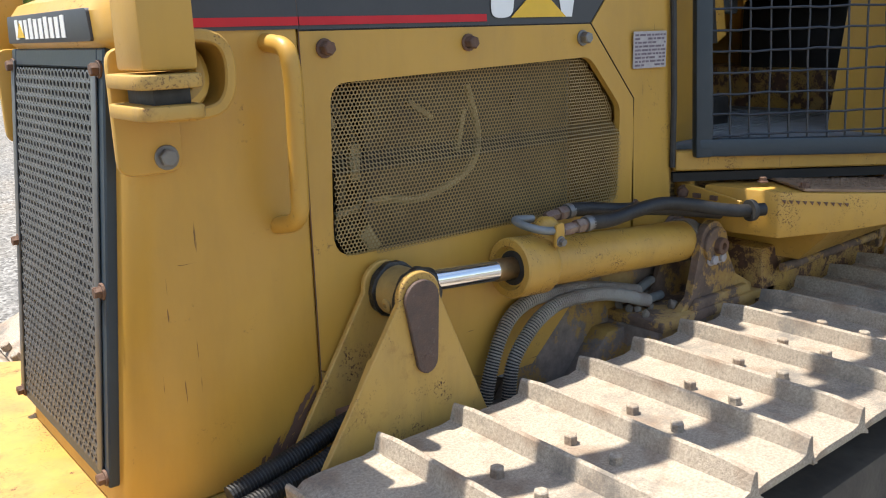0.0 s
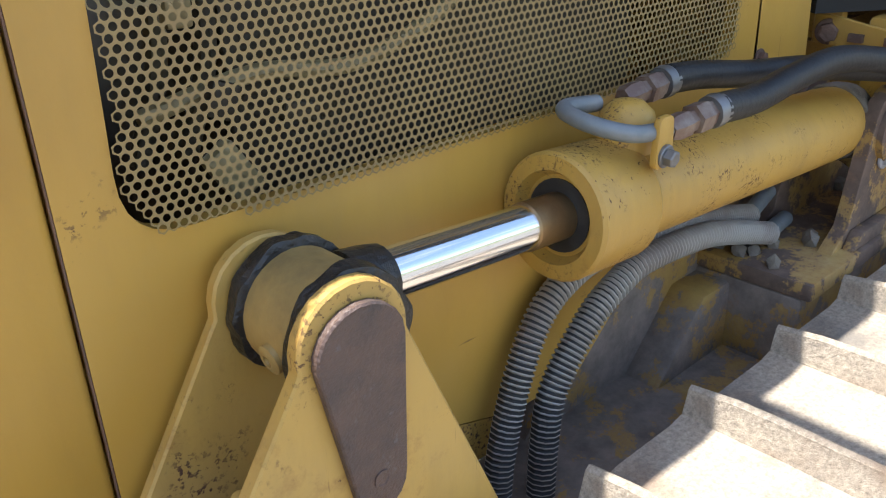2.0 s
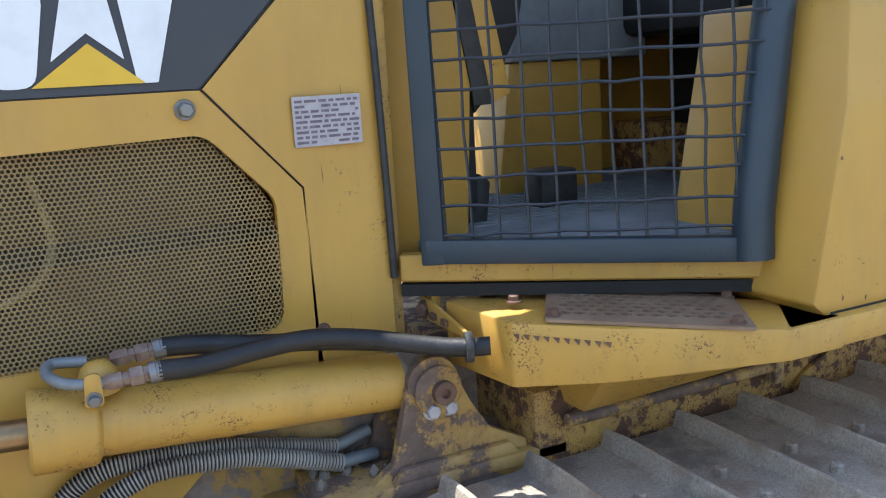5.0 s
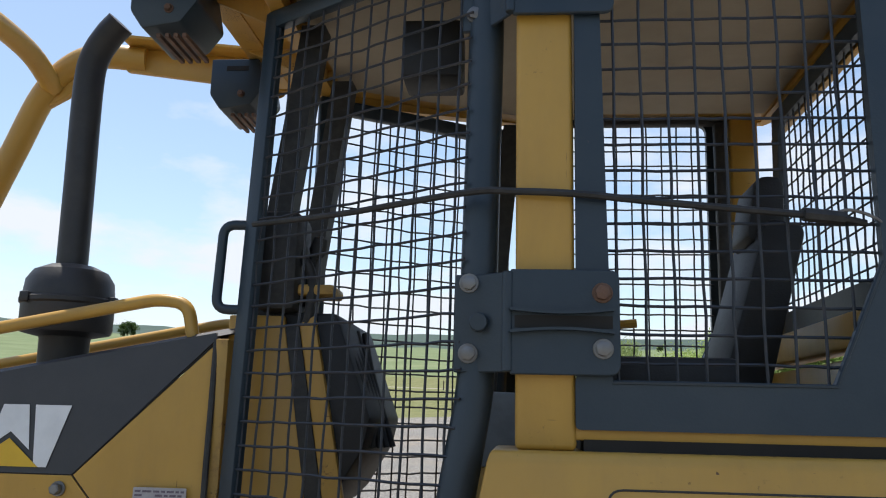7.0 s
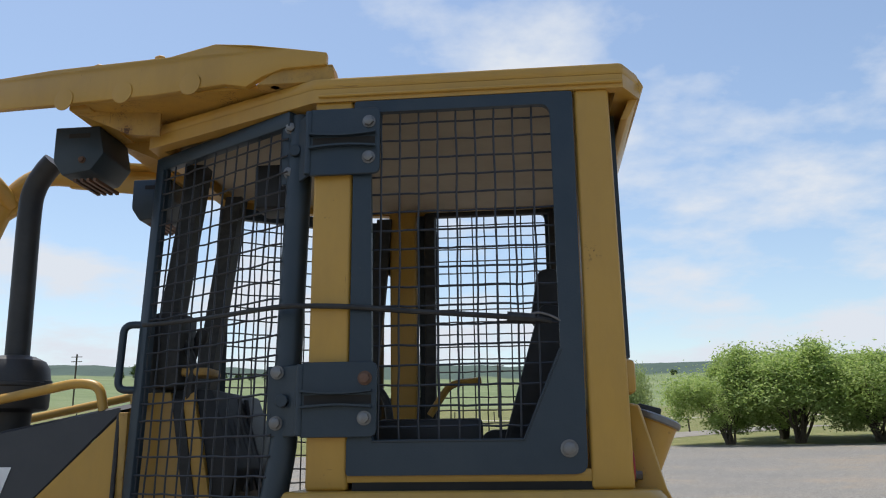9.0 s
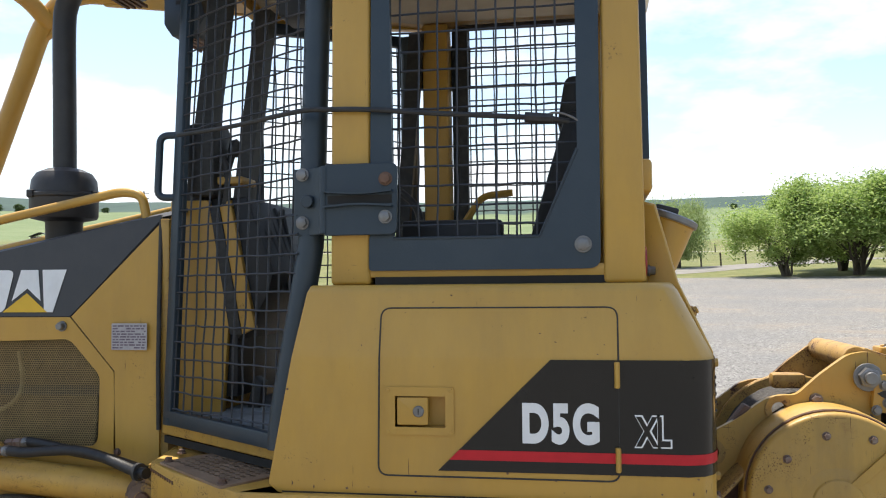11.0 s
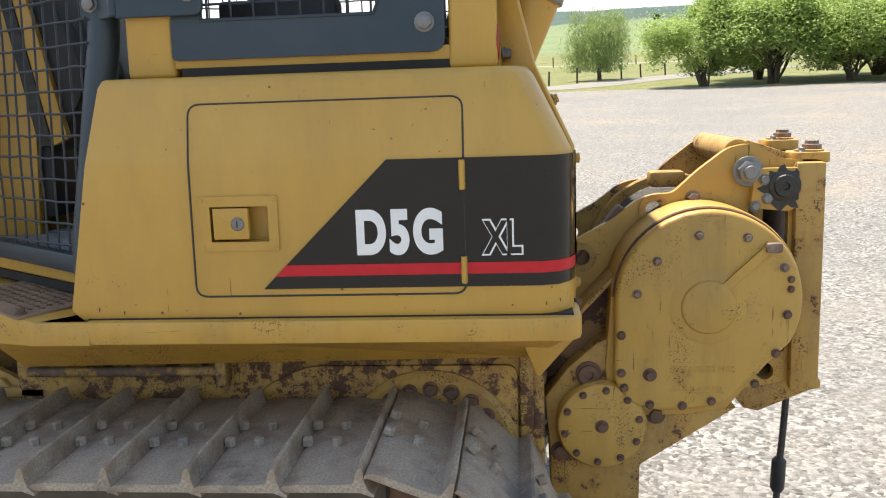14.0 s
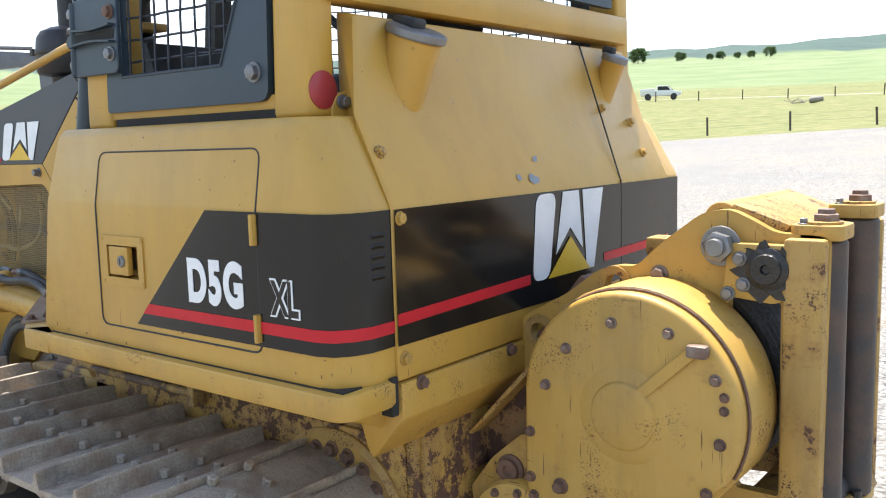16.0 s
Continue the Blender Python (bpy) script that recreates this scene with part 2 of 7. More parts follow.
    nt.links.new(st_.outputs[0], b.inputs["Base Color"])
    bp = nt.nodes.new("ShaderNodeBump")
    bp.inputs["Strength"].default_value, bp.inputs["Distance"].default_value = .55, .006
    nt.links.new(n.outputs["Fac"], bp.inputs["Height"])
    nt.links.new(bp.outputs[0], b.inputs["Normal"])
    return m


M_iron = iron_material()
# near-black that puts shade into gaps and openings; also used for joints
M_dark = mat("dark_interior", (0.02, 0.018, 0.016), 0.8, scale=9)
M_chrome = mat("chrome", (0.75, 0.76, 0.78), 0.08, metal=1.0, color2=(0.7, 0.71, 0.72))
M_rust = mat("rusty_steel", (0.15, 0.08, 0.05), 0.7, color2=(0.07, 0.045, 0.035), scale=24, bump=0.3, bscale=150, wear=(0.24, 0.17, 0.12), wear_amt=.3, wear_scale=40)
M_grey = mat("grey_steel", (0.22, 0.22, 0.22), 0.45, metal=0.7, color2=(0.15, 0.14, 0.13), scale=20)


M_yellow_fender = paint("scratched_yellow_paint", YEL, .42, chips=.66, rust=.30, scratch=1.0, dirt=.35, dust=.12, size=1.6)
M_yellow_cyl = paint("cylinder_paint", (0.51, 0.30, 0.058), .42, chips=.72, rust=.34, scratch=1.0, dirt=.4, dust=.06, size=1.9)
M_yellow_clev = paint("clevis_paint", (0.50, 0.31, 0.075), .5, chips=.7, rust=.45, scratch=1.0, dirt=.5, dust=.14, size=1.5)
M_yellow_winch = paint("winch_paint", (0.48, 0.285, 0.058), .45, chips=.62, rust=.36, scratch=1.0, dirt=.5, dust=.15, size=1.5)
M_yellow_rust = paint("rusted_yellow_paint", (0.43, 0.255, 0.058), .55, chips=.85, rust=.66, scratch=.8, dirt=.8, dust=.2, size=1.6)
M_case = paint("scraped_case_paint", (0.46, 0.27, 0.055), .55, chips=1.0, rust=.86, scratch=1.0, dirt=.8, dust=.15, size=1.9)
M_bracket = paint("rusted_bracket_paint", (0.42, 0.265, 0.07), .6, chips=.8, rust=.92, scratch=.5, dirt=.8, dust=.6, rust_col=(0.17, 0.115, 0.085))
M_hoodgrey = mat("dark_hood_paint", (0.035, 0.036, 0.040), 0.45, color2=(0.05, 0.05, 0.052), scale=9, bump=0.03, bscale=200,
                 wear=(0.12, 0.11, 0.10), wear_amt=0.12, wear_scale=40)
M_screen = mat("screen_brass_paint", (0.27, 0.185, 0.07), 0.5, color2=(0.20, 0.13, 0.05), scale=10)
M_guard = mat("guard_steel", (0.085, 0.088, 0.092), 0.40, metal=0.45, color2=(0.13, 0.13, 0.128), scale=14)
M_enginedark = mat("engine_grime", (0.05, 0.04, 0.025), 0.7, color2=(0.09, 0.07, 0.03), scale=10)
M_engineyellow = mat("engine_yellow", (0.34, 0.27, 0.13), 0.5, color2=(0.2, 0.15, 0.07), scale=14)
M_plate = mat("plate_white", (0.40, 0.375, 0.38), 0.4, color2=(0.30, 0.28, 0.29), scale=60)
M_print = mat("print_dark", (0.12, 0.09, 0.12), 0.5, color2=(0.2, 0.16, 0.2), scale=90)
M_stack = mat("matt_black_pipe", (0.022, 0.022, 0.023), 0.5, color2=(0.045, 0.042, 0.04), scale=9, bump=0.06, bscale=150)
M_brass = mat("stained_rod", (0.30, 0.20, 0.10), 0.35, metal=0.8, color2=(0.14, 0.09, 0.05), scale=20)
M_greasy = mat("black_grease", (0.012, 0.012, 0.012), 0.35, color2=(0.035, 0.03, 0.026), scale=40, bump=0.4, bscale=120)
M_eye = mat("greasy_yellow", (0.36, 0.24, 0.08), 0.5, color2=(0.12, 0.085, 0.04), scale=16, bump=0.1, bscale=90,
            wear=(0.02, 0.018, 0.015), wear_amt=0.3, wear_scale=18)
M_pipe = mat("grey_pipe", (0.17, 0.19, 0.20), 0.5, metal=0.3, color2=(0.26, 0.27, 0.27), scale=25, bump=0.06)
M_rustfit = mat("rusty_fitting", (0.17, 0.105, 0.08), 0.5, metal=0.4, color2=(0.30, 0.25, 0.20), scale=40, bump=0.1, bscale=200)
M_hose = mat("dusty_hose", (0.008, 0.008, 0.009), 0.5, color2=(0.026, 0.025, 0.023), scale=22, bump=0.12, bscale=160)
M_sleeve = mat("grey_sleeve", (0.36, 0.34, 0.30), 0.55, color2=(0.22, 0.17, 0.14), scale=12)
M_dirt = mat("caked_dirt", (0.15, 0.125, 0.10), 0.9, color2=(0.22, 0.19, 0.15), scale=18, bump=0.6, bscale=90)
M_rust_plate = mat("rust_brown_plate", (0.105, 0.064, 0.050), 0.5, color2=(0.055, 0.043, 0.041), scale=34, bump=0.35, bscale=320, wear=(0.15, 0.125, 0.115), wear_amt=.5, wear_scale=70)
M_rust_tread = mat("tread_plate_rust", (0.20, 0.125, 0.075), 0.65, color2=(0.31, 0.21, 0.135), scale=14, bump=0.15, bscale=140)
M_rust_frame = paint("frame_rust", (0.40, 0.25, 0.06), .6, chips=.8, rust=1.02, scratch=.3, dirt=.8, dust=.55, rust_col=(0.25, 0.195, 0.155))
M_rust_deep = paint("deep_rust", (0.22, 0.13, 0.06), .65, chips=.9, rust=1.0, scratch=.3, dirt=1.0, dust=.1, rust_col=(0.085, 0.042, 0.028))
M_liner = mat("headliner_beige", (0.42, 0.36, 0.27), 0.8, color2=(0.36, 0.3, 0.22), scale=6)
M_glass = mat("lamp_glass", (0.6, 0.62, 0.62), 0.1, color2=(0.5, 0.5, 0.5))
M_wire = mat("mesh_wire", (0.020, 0.026, 0.036), 0.5, color2=(0.05, 0.045, 0.045), scale=30,
             wear=(0.14, 0.10, 0.08), wear_amt=0.15, wear_scale=30)
M_floor = mat("floor_mat", (0.20, 0.22, 0.235), 0.7, color2=(0.13, 0.135, 0.14), scale=9, bump=0.2, bscale=50)
M_dash = mat("black_plastic", (0.010, 0.010, 0.011), 0.55, color2=(0.022, 0.022, 0.024), scale=12, bump=0.1, bscale=200)
M_redlens = mat("red_lens", (0.35, 0.03, 0.035), 0.35, color2=(0.28, 0.025, 0.03), scale=30)
M_rope = mat("wire_rope_steel", (0.07, 0.065, 0.06), 0.5, metal=0.5, color2=(0.03, 0.028, 0.026), scale=120, bump=0.5, bscale=240)
M_roller = mat("roller_steel", (0.055, 0.05, 0.05), 0.5, metal=0.4, color2=(0.13, 0.08, 0.055), scale=10, bump=0.15, bscale=90)
M_dark_iron = mat("dark_undercarriage", (0.06, 0.05, 0.042), 0.75, color2=(0.11, 0.095, 0.075), scale=9, bump=0.2, bscale=60)


# ---- building helpers ----
def link(name, bm, material, parent=None, label="", smooth=True):
    me = bpy.data.meshes.new(name)
    bmesh.ops.recalc_face_normals(bm, faces=bm.faces[:])
    bm.to_mesh(me)
    bm.free()
    mats = material if isinstance(material, (list, tuple)) else [material]
    for m in mats:
        me.materials.append(m)
    ob = new(name, me)
    if smooth:
        for p in me.polygons:
            p.use_smooth = True
        me.set_sharp_from_angle(angle=radians(32))
    if parent:
        ob.parent = parent
    if label:
        ob["label"] = label
    return ob


def part(name, bm, material, parent, label=""):
    return link(name, bm, material, parent, label)


def thing(name, label, category, group="", kind=""):
    return tagged(new(name), label, category, group, kind)


def bevel(bm, w, seg=2, angle=30):
    if w <= 0:
        return bm
    edges = [e for e in bm.edges if len(e.link_faces) == 2 and e.calc_face_angle(0) > radians(angle)]
    bmesh.ops.bevel(bm, geom=edges, offset=w, segments=seg, profile=0.5, affect="EDGES", clamp_overlap=True)
    return bm


def box(x0, x1, y0, y1, z0, z1, b=0.004, bm=None):
    t = bmesh.new()
    bmesh.ops.create_cube(t, size=1)
    for v in t.verts:
        v.co = Vector((x0 + (v.co.x + .5) * (x1 - x0), y0 + (v.co.y + .5) * (y1 - y0), z0 + (v.co.z + .5) * (z1 - z0)))
    bevel(t, b)
    return merge(bm, t)


def merge(bm, t):
    if bm is None:
        return t
    me = bpy.data.meshes.new("tmp")
    t.to_mesh(me)
    t.free()
    bm.from_mesh(me)
    bpy.data.meshes.remove(me)
    return bm


def prism(pts, axis, a, b, bev=0.004, bm=None, seg=2):
    """A flat outline pushed from a to b along an axis; the outline is given in the other two, in x y z order."""
    t = bmesh.new()

    def co(p, d):
        return {"x": (d, p[0], p[1]), "y": (p[0], d, p[1]), "z": (p[0], p[1], d)}[axis]
    lo = [t.verts.new(co(p, a)) for p in pts]
    hi = [t.verts.new(co(p, b)) for p in pts]
    t.faces.new(lo)
    t.faces.new(hi[::-1])
    n = len(pts)
    for i in range(n):
        t.faces.new((lo[i], hi[i], hi[(i + 1) % n], lo[(i + 1) % n]))
    bmesh.ops.recalc_face_normals(t, faces=t.faces[:])
    bevel(t, bev, seg)
    return merge(bm, t)


def loft(sections, bm=None, bev=0.0, cap=True):
    """Skin through lists of points of equal length."""
    t = bmesh.new()
    rings = [[t.verts.new(p) for p in s] for s in sections]
    n = len(rings[0])
    for a, b in zip(rings, rings[1:]):
        for i in range(n):
            t.faces.new((a[i], a[(i + 1) % n], b[(i + 1) % n], b[i]))
    if cap:
        t.faces.new(rings[0][::-1])
        t.faces.new(rings[-1])
    bmesh.ops.recalc_face_normals(t, faces=t.faces[:])
    bevel(t, bev)
    return merge(bm, t)


def frame_axes(d):
    d = Vector(d).normalized()
    u = d.orthogonal().normalized()
    return d, u, d.cross(u)


def lathe(p0, d, profile, seg=24, bm=None):
    """Turned body: profile of (distance along d, radius)."""
    d, u, w = frame_axes(d)
    p0 = Vector(p0)
    t = bmesh.new()
    rings = []
    for s, r in profile:
        rings.append([t.verts.new(p0 + d * s + (u * math.cos(2 * math.pi * i / seg) + w * math.sin(2 * math.pi * i / seg)) * max(r, 1e-5))
                      for i in range(seg)])
    for a, b in zip(rings, rings[1:]):
        for i in range(seg):
            t.faces.new((a[i], a[(i + 1) % seg], b[(i + 1) % seg], b[i]))
    t.faces.new(rings[0][::-1])
    t.faces.new(rings[-1])
    bmesh.ops.remove_doubles(t, verts=t.verts[:], dist=2e-5)
    return merge(bm, t)


def rod(p0, p1, r, seg=16, b=0.002, bm=None):
    v = Vector(p1) - Vector(p0)
    n = v.length
    b = min(b, r * 0.5, n * 0.4)
    return lathe(p0, v, [(0, 0), (0, r - b), (b, r), (n - b, r), (n, r - b), (n, 0)], seg, bm)


def smooth_path(pts, n=6):
    """Catmull-Rom through the points."""
    P = [Vector(p) for p in pts]
    P = [P[0] * 2 - P[1]] + P + [P[-1] * 2 - P[-2]]
    out = []
    for i in range(1, len(P) - 2):
        for k in range(n):
            t = k / n
            a, b, c, d = P[i - 1], P[i], P[i + 1], P[i + 2]
            out.append(0.5 * (2 * b + (c - a) * t + (2 * a - 5 * b + 4 * c - d) * t * t + (3 * b - a - 3 * c + d) * t ** 3))
    out.append(P[-2])
    return out


def bend_path(pts, r=0.05, n=5):
    """Straight runs with rounded corners."""
    P = [Vector(p) for p in pts]
    out = [P[0]]
    for a, b, c in zip(P, P[1:], P[2:]):
        u, w = (a - b), (c - b)
        k = min(r, u.length * .45, w.length * .45)
        s, e = b + u.normalized() * k, b + w.normalized() * k
        for i in range(n + 1):
            t = i / n
            out.append(s * (1 - t) ** 2 + b * 2 * t * (1 - t) + e * t * t)
    out.append(P[-1])
    return out


def tube(path, r, seg=10, bm=None, radius_at=None):
    P = [Vector(p) for p in path]
    t = bmesh.new()
    rings = []
    u = None
    for i, p in enumerate(P):
        d = (P[min(i + 1, len(P) - 1)] - P[max(i - 1, 0)]).normalized()
        u = d.orthogonal().normalized() if u is None else (u - d * u.dot(d)).normalized()
        w = d.cross(u)
        rr = radius_at(i) if radius_at else r
        rings.append([t.verts.new(p + (u * math.cos(2 * math.pi * k / seg) + w * math.sin(2 * math.pi * k / seg)) * rr) for k in range(seg)])
    for a, b in zip(rings, rings[1:]):
        for k in range(seg):
            t.faces.new((a[k], a[(k + 1) % seg], b[(k + 1) % seg], b[k]))
    t.faces.new(rings[0][::-1])
    t.faces.new(rings[-1])
    return merge(bm, t)


def hexbolt(p, d, r=0.012, h=0.008, washer=True, bm=None):
    d0 = Vector(d).normalized()
    p = Vector(p)
    if washer:
        bm = rod(p - d0 * .002, p + d0 * .003, r * 1.35, 16, .001, bm)
    n, u, w = frame_axes(d)
    t = bmesh.new()
    lo = [t.verts.new(p + n * .003 + (u * math.cos(k * math.pi / 3) + w * math.sin(k * math.pi / 3)) * r) for k in range(6)]
    hi = [t.verts.new(v.co + n * h) for v in lo]
    top = [t.verts.new(p + n * (.003 + h * 1.15) + (v.co - p - n * .003) * .8) for v in lo]
    for a, b in ((lo, hi), (hi, top)):
        for k in range(6):
            t.faces.new((a[k], a[(k + 1) % 6], b[(k + 1) % 6], b[k]))
    t.faces.new(top)
    t.faces.new(lo[::-1])
    return merge(bm, t)


def rounded(pts, r, n=4):
    """Round the corners of a flat outline; r is one radius or one for each corner."""
    out = []
    m = len(pts)
    for i in range(m):
        a, b, c = Vector(pts[i - 1]), Vector(pts[i]), Vector(pts[(i + 1) % m])
        ri = r[i] if isinstance(r, (list, tuple)) else r
        if ri <= 0:
            out.append(tuple(b))
            continue
        u, w = a - b, c - b
        k = min(ri, u.length * .48, w.length * .48)
        s, e = b + u.normalized() * k, b + w.normalized() * k
        for j in range(n + 1):
            t = j / n
            out.append(tuple(s * (1 - t) ** 2 + b * 2 * t * (1 - t) + e * t * t))
    return out


def plate(outer, axis, a, b, holes=(), bev=0.0, bm=None):
    """A flat plate with openings, from a to b along an axis."""
    t = bmesh.new()

    def co(p, d):
        return {"x": (d, p[0], p[1]), "y": (p[0], d, p[1]), "z": (p[0], p[1], d)}[axis]
    edges = []
    for loop in (outer, *holes):
        vs = [t.verts.new(co(p, a)) for p in loop]
        edges += [t.edges.new((vs[k], vs[(k + 1) % len(vs)])) for k in range(len(vs))]
    bmesh.ops.triangle_fill(t, edges=edges, use_beauty=True, use_dissolve=False)
    faces = t.faces[:]
    res = bmesh.ops.extrude_face_region(t, geom=faces)
    off = Vector(co((0, 0), b)) - Vector(co((0, 0), a))
    bmesh.ops.translate(t, verts=[v for v in res["geom"] if isinstance(v, bmesh.types.BMVert)], vec=off)
    bmesh.ops.recalc_face_normals(t, faces=t.faces[:])
    if bev:
        bmesh.ops.dissolve_limit(t, angle_limit=0.02, verts=t.verts[:], edges=t.edges[:])
        bevel(t, bev, 1)
    return merge(bm, t)


def circle(cx, cy, r, n=20, a0=0.0):
    return [(cx + r * math.cos(a0 + 2 * math.pi * k / n), cy + r * math.sin(a0 + 2 * math.pi * k / n)) for k in range(n)]


def text_mesh(body, size, place, normal_y=True, extrude=0.0008, offset=0.0, squeeze=1.0, spacing=1.0):
    """Lettering as a bmesh that lies in a plane of constant y, facing -y, its lower left corner at the place."""
    cu = bpy.data.curves.new("lettering", "FONT")
    cu.body, cu.size, cu.extrude, cu.offset, cu.space_character = body, size, extrude, offset, spacing
    ob = bpy.data.objects.new("lettering", cu)
    scene.collection.objects.link(ob)
    dg = bpy.context.evaluated_depsgraph_get()
    me = bpy.data.meshes.new_from_object(ob.evaluated_get(dg))
    bpy.data.objects.remove(ob)
    bpy.data.curves.remove(cu)
    x0 = min(v.co.x for v in me.vertices)
    z0 = min(v.co.y for v in me.vertices)
    for v in me.vertices:
        x, z, d = (v.co.x - x0) * squeeze, v.co.y - z0, v.co.z
        v.co = Vector((place[0] + x, place[1] - d, place[2] + z))
    bm = bmesh.new()
    bm.from_mesh(me)
    bpy.data.meshes.remove(me)
    return bm


# ---- setting ----
PROFILE = ((0, 0), (7, 0.0), (54, 1.95), (60, 2.3), (115, 5.75), (122, 6.1), (200, 13.5), (420, 35.8), (800, 75), (1400, 135))


def tilt_at(x, y):
    """1 to the front of the machine, where the verge lies lower, 0 to its rear."""
    az = math.degrees(math.atan2(x, y))
    if az < -60:
        return max(0.0, 1 - (-60 - az) / 40)
    return min(1.0, max(0.0, (-az - 3) / 20))


def ground_height(x, y):
    r = math.hypot(x, y)
    z = PROFILE[-1][1]
    for (r0, z0), (r1, z1) in zip(PROFILE, PROFILE[1:]):
        if r <= r1:
            z = z0 + (z1 - z0) * (r - r0) / (r1 - r0)
            break
    drop = max(0.0, min((r - 7) / 47, 1.0, (115 - r) / 50))
    lift = max(0.0, min((r - 65) / 50, 1.0, (200 - r) / 80))
    return z + tilt_at(x, y) * (0.5 * lift - 0.72 * drop)


def ground_material():
    m = bpy.data.materials.new("yard_and_fields")
    m.use_nodes = True
    nt = m.node_tree
    b = nt.nodes["Principled BSDF"]
    b.inputs["Roughness"].default_value = 0.92
    b.inputs["Specular IOR Level"].default_value = 0.25
    tc = nt.nodes.new("ShaderNodeTexCoord")

    def noise_node(scale, detail=6, rough=0.6):
        n = nt.nodes.new("ShaderNodeTexNoise")
        n.inputs["Scale"].default_value, n.inputs["Detail"].default_value, n.inputs["Roughness"].default_value = scale, detail, rough
        nt.links.new(tc.outputs["Object"], n.inputs["Vector"])
        return n

    def ramp(src, stops):
        r = nt.nodes.new("ShaderNodeValToRGB")
        els = r.color_ramp.elements
        while len(els) < len(stops):
            els.new(0.5)
        for e, (p, c) in zip(els, stops):
            e.position, e.color = p, (*c, 1)
        nt.links.new(src, r.inputs[0])
        return r.outputs[0]

    def mixc(f, a, c):
        x = nt.nodes.new("ShaderNodeMixRGB")
        nt.links.new(f, x.inputs[0])
        nt.links.new(a, x.inputs[1])
        nt.links.new(c, x.inputs[2])
        return x.outputs[0]
    # gravel: cells of pebbles over patches of dust
    vor = nt.nodes.new("ShaderNodeTexVoronoi")
    vor.inputs["Scale"].default_value = 44
    nt.links.new(tc.outputs["Object"], vor.inputs["Vector"])
    vor2 = nt.nodes.new("ShaderNodeTexVoronoi")
    vor2.inputs["Scale"].default_value = 24
    nt.links.new(tc.outputs["Object"], vor2.inputs["Vector"])
    stone = ramp(vor.outputs["Color"], [(0.1, (0.062, 0.060, 0.056)), (0.5, (0.205, 0.197, 0.185)), (0.9, (0.37, 0.358, 0.335))])
    dust = ramp(noise_node(0.22, 8, 0.65).outputs["Fac"], [(0.40, (0.18, 0.176, 0.170)), (0.52, (0.235, 0.215, 0.185)), (0.62, (0.31, 0.245, 0.175))])
    patch = ramp(noise_node(1.3, 6).outputs["Fac"], [(0.36, (0, 0, 0)), (0.62, (0.62, 0.62, 0.62))])
    gravel = mixc(patch, stone, dust)
    grit = ramp(noise_node(17.0, 9, 0.85).outputs["Fac"], [(0.34, (0.48, 0.48, 0.47)), (0.50, (0.92, 0.92, 0.91)), (0.66, (1.3, 1.3, 1.3))])
    gm = nt.nodes.new("ShaderNodeMixRGB")
    gm.blend_type = "MULTIPLY"
    gm.inputs[0].default_value = 1.0
    nt.links.new(gravel, gm.inputs[1])
    nt.links.new(grit, gm.inputs[2])
    gravel = gm.outputs[0]
    grass = ramp(noise_node(0.8, 10, 0.75).outputs["Fac"], [(0.3, (0.09, 0.115, 0.035)), (0.5, (0.15, 0.158, 0.058)), (0.7, (0.235, 0.21, 0.10))])
    road = ramp(noise_node(0.7, 6).outputs["Fac"], [(0.3, (0.30, 0.28, 0.245)), (0.7, (0.40, 0.37, 0.325))])
    field = ramp(noise_node(0.06, 9, 0.7).outputs["Fac"], [(0.3, (0.105, 0.145, 0.062)), (0.5, (0.14, 0.182, 0.082)), (0.7, (0.19, 0.215, 0.11))])
    wood = ramp(noise_node(0.035, 12, 0.8).outputs["Fac"], [(0.35, (0.035, 0.06, 0.05)), (0.6, (0.055, 0.09, 0.07)), (0.75, (0.10, 0.14, 0.09))])
    # rings of the yard, verge, lane, field and woods, by distance
    ln = nt.nodes.new("ShaderNodeVectorMath")
    ln.operation = "LENGTH"
    mp = nt.nodes.new("ShaderNodeVectorMath")
    mp.operation = "MULTIPLY"
    mp.inputs[1].default_value = (1, 1, 0)
    nt.links.new(tc.outputs["Object"], mp.inputs[0])
    nt.links.new(mp.outputs[0], ln.inputs[0])
    wob = nt.nodes.new("ShaderNodeMath")
    wob.operation = "MULTIPLY_ADD"
    wob.inputs[1].default_value = 3.0
    nt.links.new(noise_node(0.12, 4).outputs["Fac"], wob.inputs[0])
    nt.links.new(ln.outputs["Value"], wob.inputs[2])

    def beyond(r, soft, src):
        x = nt.nodes.new("ShaderNodeMapRange")
        x.inputs["From Min"].default_value, x.inputs["From Max"].default_value = r, r + soft
        nt.links.new(src, x.inputs["Value"])
        return x.outputs[0]
    c = mixc(beyond(55.0, 0.8, wob.outputs[0]), gravel, grass)
    c = mixc(beyond(115.0, 0.3, ln.outputs["Value"]), c, road)
    c = mixc(beyond(119.5, 0.6, ln.outputs["Value"]), c, grass)
    c = mixc(beyond(150.0, 14.0, wob.outputs[0]), c, field)
    c = mixc(beyond(430.0, 25.0, wob.outputs[0]), c, wood)
    nt.links.new(c, b.inputs["Base Color"])
    bp = nt.nodes.new("ShaderNodeBump")
    bp.inputs["Strength"].default_value = 0.8
    bp.inputs["Distance"].default_value = 0.010
    inv = nt.nodes.new("ShaderNodeMath")
    inv.operation = "MULTIPLY_ADD"
    inv.inputs[1].default_value = -1.0
    nt.links.new(vor.outputs["Distance"], inv.inputs[0])
    nt.links.new(vor2.outputs["Distance"], inv.inputs[2])
    nt.links.new(inv.outputs[0], bp.inputs["Height"])
